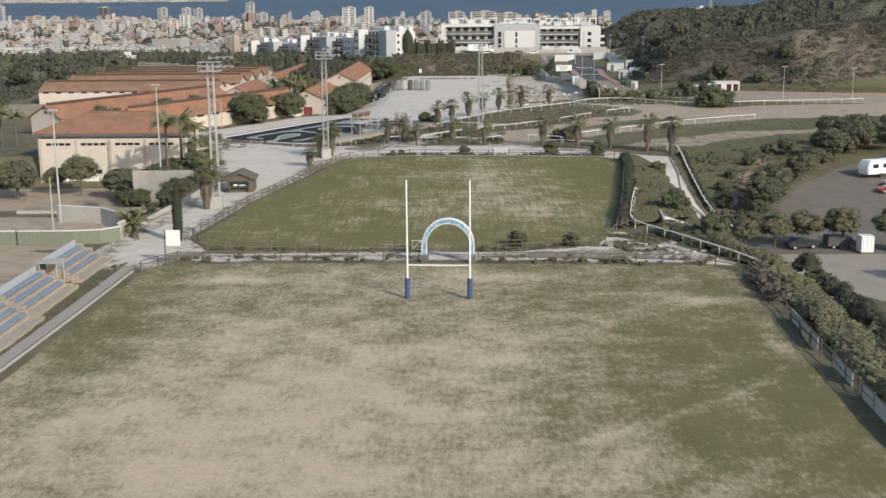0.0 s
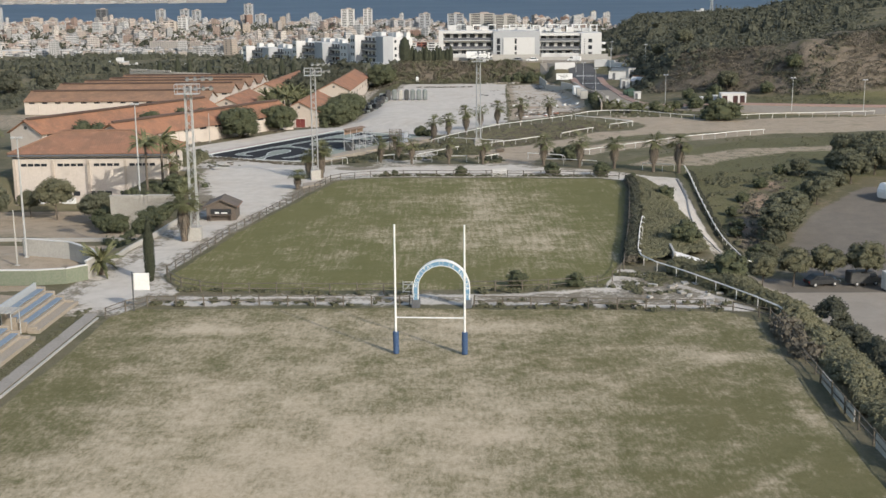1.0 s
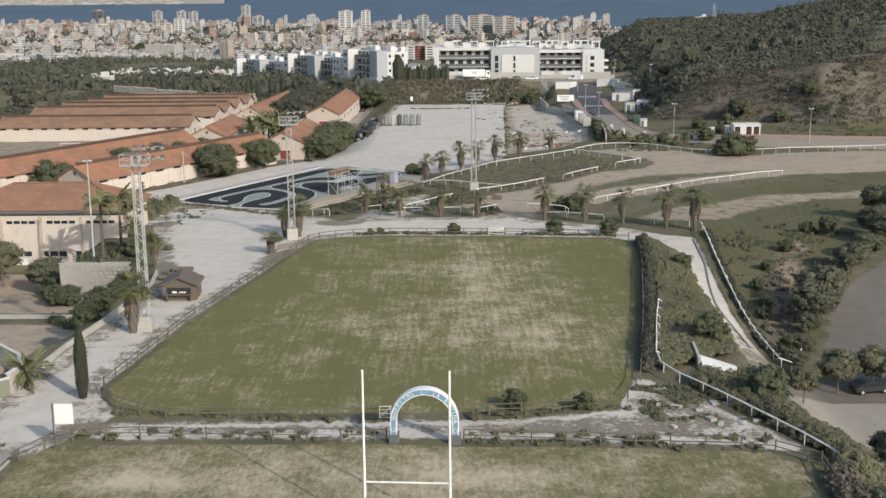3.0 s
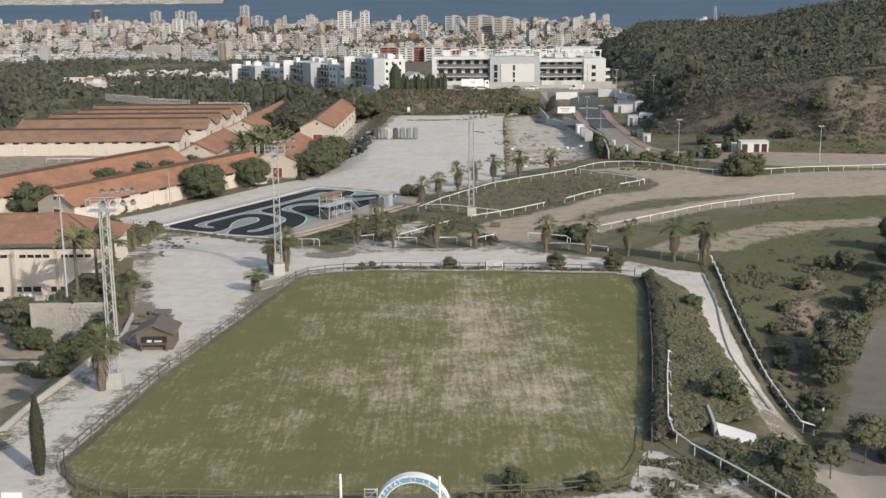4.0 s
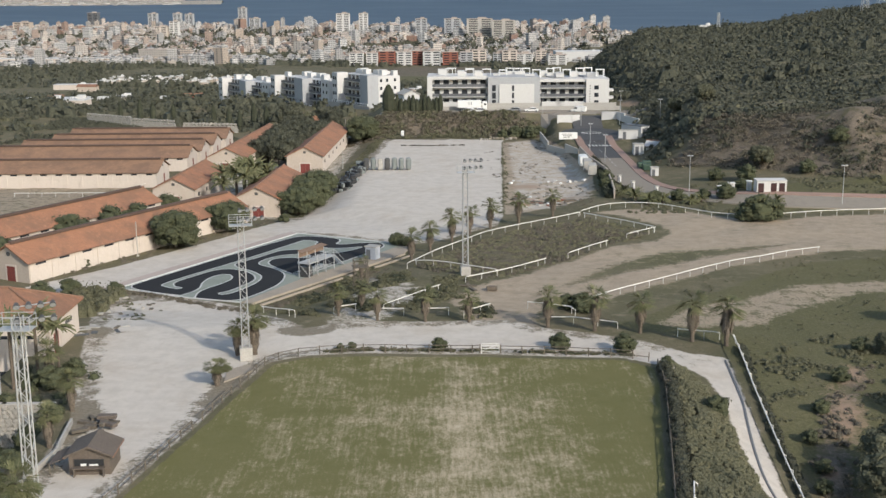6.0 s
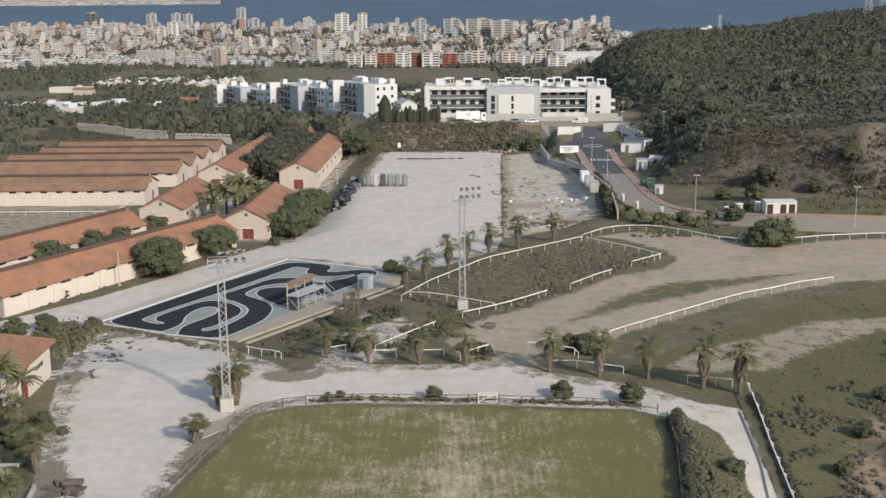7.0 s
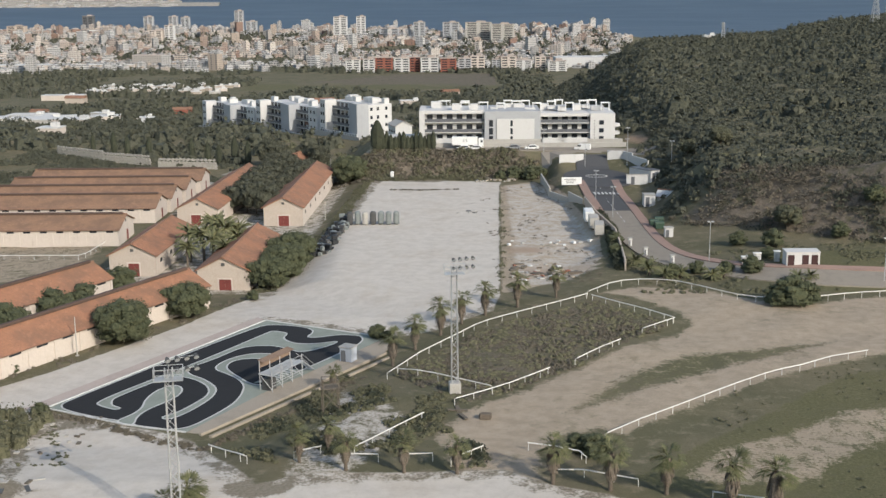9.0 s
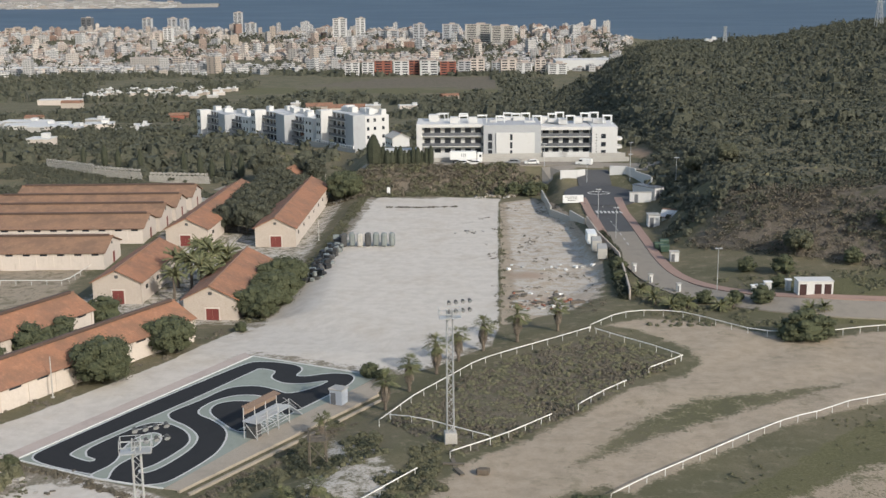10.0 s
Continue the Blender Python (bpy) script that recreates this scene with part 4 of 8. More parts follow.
def gabled_house(name, label, at, rz, w, l, eave, ridge, base=0.0, wall="cream", door=None, slots=0, side_windows=0, group="", roof="tile_y", over=0.45, category="building", cap=True, back_door=False, vents=True, gable=None, z=None):
    """A long house under a tiled gable roof; its front gable faces -y of its own frame."""
    a = radians(rz)
    z = height(at[0] - math.sin(a) * l / 2, at[1] + math.cos(a) * l / 2) if z is None else z
    g = thing(name, label, category, (at[0], at[1], z), rz, group)
    for y0 in (0, l - 0.3):
        part("gable_wall", gable_wall(w, y0, 0.3, eave, ridge, base - 1.2), gable or wall, g)
    for s in (-1, 1):
        bm = B()
        box(bm, (s * (w / 2 - 0.15), l / 2, (base - 1.2 + eave) / 2), (0.3, l - 0.6, eave - base + 1.2))
        part("side_wall", bm, wall, g)
    h, dz = w / 2, (ridge - eave) / (w / 2)
    for s in (-1, 1):
        bm = B()
        x1, z1 = s * (h + over), eave - over * dz + 0.22
        slab(bm, (0, -over, ridge + 0.22), (x1, -over, z1), (x1, l + over, z1), (0, l + over, ridge + 0.22), 0.18)
        part("roof_slope", bm, roof, g, "terracotta tile slope with dark weathering" if roof.startswith("tile") else "")
        bm = B()
        rod(bm, (x1 * 0.995, -over, z1 - 0.1), (x1 * 0.995, l + over, z1 - 0.1), 0.07, n=6)
        part("gutter", bm, "ridge", g)
    if cap:
        bm = B()
        rod(bm, (0, -over - 0.05, ridge + 0.25), (0, l + over + 0.05, ridge + 0.25), 0.17, n=8)
        part("ridge_cap", bm, "ridge", g, "dark ridge tiles")
        if slots:
            # Dark box: a bolder ridge cap, with the back slope's shade in its colour.
            bm = B()
            box(bm, (0, l / 2, ridge + 0.42), (0.7, l * 0.985, 0.5), bevel=0.08)
            part("ridge_vent", bm, "monitor", g, "dark box for the ridge cap and the shaded back slope")
    if door:
        dx, dw, dh = door
        bm = B()
        for k in (-1, 1):
            box(bm, (dx + k * dw / 4, -0.03, base + dh / 2), (dw / 2 - 0.03, 0.1, dh), bevel=0.01)
        d = part("door", bm, "red_door", g, "red painted double door")
        bm = B()
        box(bm, (dx, -0.04, base + dh + 0.12), (dw + 0.5, 0.12, 0.24))
        for k in (-1, 1):
            box(bm, (dx + k * (dw / 2 + 0.14), -0.04, base + dh / 2), (0.22, 0.12, dh))
        part("door_frame", bm, wall, g)
    if vents:
        bm = B()
        box(bm, (0, -0.03, eave + 0.45 * (ridge - eave)), (0.7, 0.08, 0.6), bevel=0.1)
        part("plaque", bm, "dark_steel", g, "small dark wall plaque")
    for i in range(slots):
        y = l * (i + 0.5) / slots
        for s in (-1, 1):
            bm = B()
            box(bm, (s * h, y, eave - 0.42), (0.1, l / slots * 0.42, 0.42))
            part("window", bm, "glass", g)
            bm = B()
            box(bm, (s * (h + 0.05), y + l / slots * 0.5, (base + eave) / 2), (0.14, 0.5, eave - base - 0.05))
            part("pilaster", bm, wall, g)
    for i in range(side_windows):
        y = l * (i + 0.5) / side_windows
        for s in (-1, 1):
            bm = B()
            box(bm, (s * h, y, base + 0.62 * (eave - base)), (0.1, 1.3, 0.8))
            part("window", bm, "glass", g)
    return g


BARN = "long cream stable barn under weathered terracotta tiles"
gabled_house("stable_barn", BARN + " beside the lane", (-64, 239.2), -28.3, 8.5, 54.6, 3.31, 5.59, door=(0.4, 1.8, 2.4), slots=11, group="stable barns", gable="beige")
gabled_house("stable_barn", BARN + " behind bushes", (-81.4, 241.4), -27.2, 8.5, 55.9, 3.83, 6.11, slots=12, group="stable barns")
GAB = "beige gabled barn with red door and orange tiles"
gabled_house("gabled_barn", GAB, (-35.2, 303.8), -2.9, 9.8, 32.1, 4.36, 6.75, wall="cream", gable="beige", door=(0.3, 2.3, 2.6), group="gabled barns", side_windows=5)
gabled_house("gabled_barn", GAB + " by the yard", (-32.3, 367.8), -1.8, 9.5, 62.2, 4.69, 6.98, wall="cream", gable="beige", door=(0.1, 2.5, 2.7), group="gabled barns", side_windows=7)
gabled_house("gabled_barn", GAB + " behind palms", (-55.7, 317.5), -2.8, 9.4, 29.4, 4.36, 6.65, wall="cream", gable="beige", door=(0.2, 2.2, 2.7), group="gabled barns", side_windows=4)
gabled_house("gabled_barn", GAB + " beside dark trees", (-53.3, 369.8), -3.2, 10, 58.9, 4.25, 6.65, wall="cream", gable="beige", door=(-0.4, 2.4, 2.7), group="gabled barns", side_windows=6)
gabled_house("gabled_barn", "small beige outhouse with tile roof among trees", (-41.1, 460.2), -12, 6.5, 13, 3.46, 5.19, base=-1, wall="beige", group="gabled barns")
for k, (yc, x0, x1) in enumerate(((353.6, -118.3, -66.4), (379.5, -118.1, -64.4), (394.5, -114.8, -63.8), (409.5, -110.9, -63.2), (425.9, -110.6, -62.4))):
    gabled_house("stable_row", "long cream stable row with slotted walls under weathered tiles", (x1, yc), 90, 13.3, x1 - x0, 3.7, 5.87, wall="cream", door=(0.8, 1.6, 2.5), slots=14, group="parallel stable rows", roof="tile_old")


def clubhouse():
    g = thing("clubhouse", "large cream clubhouse with strip windows and a hipped terracotta roof", "building", (-54.8, 199.2, 0))
    w, d, e, r, b = 24.2, 11.0, 4.2, 7.1, -5.2
    bm = B()
    for c, s in (((0, -d / 2 + 0.2, (e + b) / 2), (w, 0.4, e - b)), ((0, d / 2 - 0.2, (e + b) / 2), (w, 0.4, e - b)), ((-w / 2 + 0.2, 0, (e + b) / 2), (0.4, d - 0.8, e - b)), ((w / 2 - 0.2, 0, (e + b) / 2), (0.4, d - 0.8, e - b))):
        box(bm, c, s)
    part("wall", bm, "cream", g)
    o, hw, hd, rl = 0.6, w / 2 + 0.6, d / 2 + 0.6, 5.6
    for name, pts, mat in (("roof_slope", ((-rl, 0), (rl, 0), (hw, -hd), (-hw, -hd)), "tile_x"), ("roof_slope", ((rl, 0), (-rl, 0), (-hw, hd), (hw, hd)), "tile_x")):
        bm = B()
        slab(bm, *[(x, y, r if abs(y) < 0.01 else e) for x, y in pts], 0.2)
        part(name, bm, mat, g, "terracotta tile slope")
    for s in (-1, 1):
        bm = B()
        v = [bm.verts.new(p) for p in ((s * rl, 0, r), (s * hw, -hd, e), (s * hw, hd, e), (s * rl, 0, r - 0.2), (s * hw, -hd, e - 0.2), (s * hw, hd, e - 0.2))]
        bm.faces.new(v[:3]), bm.faces.new(v[5:2:-1]), bm.faces.new((v[1], v[4], v[5], v[2]))
        bmesh.ops.recalc_face_normals(bm, faces=bm.faces)
        part("hip", bm, "tile_y", g, "terracotta hip slope")
    bm = B()
    rod(bm, (-rl, 0, r + 0.05), (rl, 0, r + 0.05), 0.16)
    for sx in (-1, 1):
        for sy in (-1, 1):
            rod(bm, (sx * rl, 0, r + 0.05), (sx * hw, sy * hd, e + 0.05), 0.13)
    part("ridge_cap", bm, "ridge", g)
    bm = B()
    box(bm, (0, -hd, e - 0.28), (w + 1.2, 0.18, 0.3)), box(bm, (0, -d / 2 - 0.05, e - 0.8), (w, 0.1, 0.16))
    part("cornice", bm, "anthracite", g, "dark eaves band")
    for x0 in (-10.4, -4.7, 1.0, 6.6):
        for k in range(4):
            bm = B()
            box(bm, (x0 + k * 1.05, -d / 2, e - 1.85), (0.85, 0.12, 0.42))
            part("window", bm, "glass", g)
    for x0 in (-10.0, -5.0, 0.0, 5.0):
        for k in range(3):
            bm = B()
            box(bm, (x0 + k * 1.3, -d / 2, b + 3.0), (1.05, 0.12, 0.7))
            part("window", bm, "glass", g)
        bm = B()
        box(bm, (x0 + 1.3, -d / 2, b + 1.2), (2.2, 0.12, 2.2), bevel=0.02)
        part("door", bm, "white", g, "white double door")
    for x in (-11.9, -5.9, -0.3, 5.5, 11.9):
        bm = B()
        box(bm, (x, -d / 2 - 0.08, (e + b) / 2 - 0.5), (0.45, 0.16, e - b - 1.2))
        part("pilaster", bm, "beige", g)
    bm = B()
    box(bm, (w / 2, -3.5, 1.2), (0.1, 1.6, 2.4))
    part("side_door", bm, "red_door", g, "red side door")
    for k in range(3):
        bm = B()
        box(bm, (w / 2, 0.6 + k * 0.9, 2.5), (0.1, 0.7, 0.5))
        part("window", bm, "glass", g)


clubhouse()
gabled_house("small_house", "small house with an orange tile roof beside the arena", (-72, 164), 90, 7, 10, -1.60, 0.20, base=-4.8, z=0.0, wall="cream", vents=False)
gabled_house("timber_shed", "dark brown timber shed with a serving hatch on gravel", (-27.8, 158.2), 2, 3.7, 3.6, 1.80, 2.60, wall="shed", roof="shed", over=0.35, category="shed", cap=False, vents=False)


def shed_extra():
    g = thing("shed_counter", "brown plank counter and lean-to beside the timber shed", "counter", (-27.8, 157.9, 0), 2)
    bm = B()
    box(bm, (0, -0.1, 0.8), (2.9, 0.5, 0.08)), box(bm, (-1.3, -0.1, 0.4), (0.1, 0.4, 0.8)), box(bm, (1.3, -0.1, 0.4), (0.1, 0.4, 1.0))
    part("counter_top", bm, "shed", g)
    # Flat black board in place of the hatch's shaded opening.
    bm = B()
    box(bm, (0, 0.2, 1.2), (2.6, 0.1, 0.6))
    part("hatch", bm, "black", g, "black panel for the shaded serving hatch opening")
    for k in range(9):
        bm = B()
        slab(bm, (-3.7 + k * 0.2, 0.3, 1.05 + k * 0.07), (-3.52 + k * 0.2, 0.3, 1.11 + k * 0.07), (-3.52 + k * 0.2, 3.4, 1.11 + k * 0.07), (-3.7 + k * 0.2, 3.4, 1.05 + k * 0.07), 0.05)
        part("lean_to_board", bm, "shed", g)
    for y in (0.4, 1.8, 3.3):
        bm = B()
        rod(bm, (-3.6, y, 0), (-3.6, y, 1.05), 0.06, n=6)
        part("lean_to_post", bm, "wood", g)
    bm = B()
    box(bm, (-0.5, 0.16, 1.02), (0.5, 0.12, 0.22)), box(bm, (0.4, 0.16, 1.0), (0.8, 0.1, 0.14))
    part("tray", bm, "white", g, "pale crates on the counter")


shed_extra()


def flat_huts(g, rng, w, d, z, n):
    """Stair heads, parapets and pergolas on a flat roof."""
    for i in range(n):
        x, y = -w / 2 + (i + 0.5) * w / n + rng.uniform(-1, 1), rng.uniform(-d * 0.3, d * 0.35)
        bm = B()
        sx, sy, sz = rng.uniform(1.6, 3.4), rng.uniform(2, 3.4), rng.uniform(1.1, 2.2)
        box(bm, (x, y, z + sz / 2), (sx, sy, sz), bevel=0.04)
        part("roof_hut", bm, "white_render", g)
        bm = B()
        px = x + sx * 0.5 + 1.6
        for a in (-1.3, 1.3):
            for b in (-1.2, 1.2):
                rod(bm, (px + a, y + b, z), (px + a, y + b, z + 2.1), 0.07, n=5)
        for b in (-1.3, -0.4, 0.4, 1.3):
            box(bm, (px, y + b, z + 2.15), (3.0, 0.14, 0.16))
        part("pergola", bm, "white", g)


def balconies(g, x0, x1, yf, z0, floors, fh=3.0, depth=1.8, guard="anthracite"):
    """Recessed balconies: back wall with windows, slabs and dark guards."""
    w = x1 - x0
    for k in range(floors):
        z = z0 + k * fh
        bm = B()
        box(bm, ((x0 + x1) / 2, yf + depth / 2, z + 0.12), (w, depth, 0.24))
        part("balcony_slab", bm, "white_render", g)
        bm = B()
        box(bm, ((x0 + x1) / 2, yf + 0.06, z + 0.72), (w, 0.1, 0.95))
        part("balcony_guard", bm, guard, g, "dark balcony guard")
        n = max(2, int(w / 2.6))
        for i in range(n):
            bm = B()
            box(bm, (x0 + (i + 0.5) * w / n, yf + depth, z + 1.4), (w / n * 0.6, 0.14, 2.1))
            part("window", bm, "glass", g)


def white_apartments():
    """The low white building with balconies on the terrace above the yard."""
    rng = random.Random(5)
    g = thing("apartment_building", "white three-storey apartment building with dark balcony guards and roof pergolas", "apartment building", (0, 447, 4.4), -1.0, group="white apartment buildings")
    for name, x0, x1, y0, y1, z1, mat in (("left_wing", 0, 19, 1.8, 18, 10.6, "white_render"), ("right_wing", 36, 51, 1.8, 18, 9.6, "white_render"), ("end_tower", 51, 58.5, -0.6, 17, 9.8, "white_render"),
                                          ("portal", 19, 36, -1.2, 19, 10.6, "grey_render"), ("side_wall", -0.8, 0.9, 0, 17, 10.8, "white_render")):
        bm = B()
        box(bm, ((x0 + x1) / 2, (y0 + y1) / 2, z1 / 2), (x1 - x0, y1 - y0, z1), bevel=0.05)
        part(name, bm, mat, g)
    bm = B()
    box(bm, (28.4, -1.35, 4.3), (11.4, 0.3, 8.0), bevel=0.03)
    part("front_panel", bm, "white_render", g, "plain white facade panel")
    for z in (2.2, 4.6, 7.0):
        bm = B()
        box(bm, (27.2, -1.5, z), (0.7, 0.1, 1.8))
        part("window", bm, "glass", g)
        bm = B()
        box(bm, (21.0, -1.25, z), (1.2, 0.14, 2.0))
        part("window", bm, "glass", g)
        for x in (54.4,):
            bm = B()
            box(bm, (x, -0.62, z), (1.4, 0.12, 1.3))
            part("window", bm, "glass", g)
        bm = B()
        n = 8
        prism(bm, [(58.4, 0)] + [(58.4 + 2.0 * math.sin(t), 3.0 - 3.0 * math.cos(t)) for t in np.linspace(0.3, math.pi, n)] + [(58.4, 6)], z - 1.4, z - 0.7)
        part("round_balcony", bm, "white_render", g)
    balconies(g, 0.9, 19, 0, 0.9, 3, 3.1)
    balconies(g, 36, 51, 0, 0.9, 3, 2.9)
    for x0, x1, z in ((0.9, 19, 10.3), (36, 51, 9.3)):
        bm = B()
        box(bm, ((x0 + x1) / 2, 0.9, z), (x1 - x0, 1.8, 1.0))
        part("parapet", bm, "white_render", g)
    for i in range(7):
        bm = B()
        box(bm, (52.3, -0.63, 2.4 + i * 0.85), (0.35, 0.06, 0.3))
        part("sign_bar", bm, "dark_steel", g, "illegible upright sign letter")
    flat_huts(g, rng, 17, 15, 10.6, 3)
    for o in list(g.children):
        if o.name.startswith(("roof_hut", "pergola")):
            o.matrix_basis = Matrix.Translation((9.5, 9, 0))
    for x, back in ((22, 0), (27, 7), (33, 0), (38, 6), (43, 0), (48, 7), (54, 0), (4, 8), (11, 8), (24.5, 9), (30, 8), (40.5, 10), (51, 9)):
        bm = B()
        box(bm, (x, 7 + back * 0.6 + rng.uniform(-2, 2), 10.6), (rng.uniform(2, 4), rng.uniform(2, 4), rng.uniform(0.9, 2.2)), bevel=0.04)
        part("roof_hut", bm, "white_render", g)
        bm = B()
        for b in (-1.2, -0.4, 0.4, 1.2):
            box(bm, (x + 2.2, 6 + back + b, 12.4), (2.8, 0.2, 0.2))
        for a in (-1.2, 1.2):
            for b in (-1.1, 1.1):
                rod(bm, (x + 2.2 + a, 6 + back + b, 10), (x + 2.2 + a, 6 + back + b, 12.4), 0.11, n=5)
        part("pergola", bm, "white", g)
    bm = B()
    box(bm, (30, -4.5, 0.6), (63, 0.4, 1.6))
    part("plinth_wall", bm, "concrete", g, "grey street retaining wall")
    for x, w in ((40, 7), (45.5, 9), (6, 9)):
        bm = B()
        box(bm, (x, -2.6, 1.7), (w, 0.3, 2.0))
        part("garden_wall", bm, "white_render", g)


white_apartments()


def oblique_block(s0, length, base, high, label):
    rng = random.Random(int(s0) + 3)
    ux, uy = 0.577, -0.817
    g = thing("apartment_building", label, "apartment building", (-100 + ux * s0, 628 + uy * s0, base), -54.8, group="white apartment buildings")
    # own frame: x along the facade, -y outwards
    segs = [(0, 4, "white_render", -3.0), (4, 19, None, 0), (19, 22, "grey_render", -1.5), (23.5, 29, "grey_render", -3.0), (29, 40, None, 0), (40, length, "white_render", -0.4)]
    segs = [(a, min(b, length), m, y) for a, b, m, y in segs if a < length - 2]
    bm = B()
    box(bm, (length / 2, 7.0, high / 2 - 2), (length, 10, high + 4), bevel=0.05)
    part("body", bm, "white_render", g)
    for x0, x1, mat, y in segs:
        if mat:
            bm = B()
            box(bm, ((x0 + x1) / 2, 1 + y / 2, high / 2 + 0.3), (x1 - x0, 2 - y, high + 0.6), bevel=0.05)
            part("bay", bm, mat, g)
            for k in range(4 if mat == "white_render" else 0):
                for q in (0.3, 0.7):
                    bm = B()
                    box(bm, (x0 + (x1 - x0) * q, y - 0.02, 1.6 + 3 * k), (0.9, 0.1, 1.2))
                    part("window", bm, "glass", g)
        else:
            balconies(g, x0, x1, 0.2, 0.4, 4, 3.0)
    for k in range(4):
        for q in (3.2, 6, 9.6):
            bm = B()
            box(bm, (length + 0.0, q, 1.6 + 3 * k), (0.1, 1.0, 1.2))
            part("window", bm, "glass", g)
    for i in range(9):
        bm = B()
        box(bm, (3 + i * (length - 5) / 8, rng.uniform(4, 11), high + 0.8), (rng.uniform(2, 3.6), rng.uniform(2, 4), rng.uniform(1.2, 2.8)), bevel=0.05)
        part("roof_hut", bm, "white_render", g)
    bm = B()
    box(bm, (length / 2, -4, -0.2), (length + 6, 0.3, 2.6))
    part("terrace_wall", bm, "concrete", g)
    bm = B()
    for i in range(16):
        box(bm, (i * length / 15, -3.2, 0.6), (0.25, 0.25, 2.4))
    box(bm, (length / 2, -3.2, 1.8), (length, 0.3, 0.25))
    part("terrace_frame", bm, "white", g, "white ground-floor pergola frame")


for s0, length, base, high in ((0, 47, -9.5, 12.0), (54, 47, -5.5, 12.0), (108, 27, -1.8, 12.2)):
    oblique_block(s0, length, base, high, "white and grey four-storey apartment block with dark balconies")
gabled_house("villa", "small white villa with sloping roof beside the apartments", (-7, 494), 20, 6, 8, 5.50, 7.00, base=0, z=0.0, wall="white_render", roof="concrete", vents=False, side_windows=3)

# ---- kart track ----


def ribbon(pts, width, closed=False, step=1.0):
    """Left and right edges of a band of even width along a smoothed line."""
    p = [Vector(q).to_2d() for q in pts]
    line = []
    for i in range(len(p) - 1):
        a, b, c, d = p[max(i - 1, 0)], p[i], p[i + 1], p[min(i + 2, len(p) - 1)]
        n = max(2, int((c - b).length / step))
        for k in range(n):
            t = k / n
            line.append(0.5 * ((2 * b) + (c - a) * t + (2 * a - 5 * b + 4 * c - d) * t * t + (3 * b - a - 3 * c + d) * t ** 3))
    line.append(p[-1])
    left, right = [], []
    for i, q in enumerate(line):
        t = (line[min(i + 1, len(line) - 1)] - line[max(i - 1, 0)]).normalized()
        nrm = Vector((-t.y, t.x))
        left.append(q + nrm * width / 2), right.append(q - nrm * width / 2)
    return left, right


def band(name, pts, width, z, mat, parent, thick=0.05, label="", drape=False, step=1.0):
    left, right = ribbon(pts, width, step=step)
    bm = B()

    def zz(q):
        return z + (float(ground(q.x, q.y)) if drape else 0.0)

    rows = [[bm.verts.new((q.x, q.y, zz(q) - d)) for q, d in ((a, thick), (a, 0), (b, 0), (b, thick))] for a, b in zip(left, right)]
    for r, s in zip(rows, rows[1:]):
        for k in range(3):
            bm.faces.new((r[k], s[k], s[k + 1], r[k + 1]))
    bmesh.ops.recalc_face_normals(bm, faces=bm.faces)
    if sum(f.normal.z for f in bm.faces) < 0:
        bmesh.ops.reverse_faces(bm, faces=bm.faces)
    return part(name, bm, mat, parent, label)


KART_AT, KART_TURN, KART_SIZE = (-44.3, 235.5), 61.8, 1.035


def beside_kart(u, v):
    """A place on the land from its distance along and across the kart circuit."""
    a, u, v = radians(KART_TURN), u * KART_SIZE, v * KART_SIZE
    return KART_AT[0] + u * math.cos(a) + v * math.sin(a), KART_AT[1] + u * math.sin(a) - v * math.cos(a)


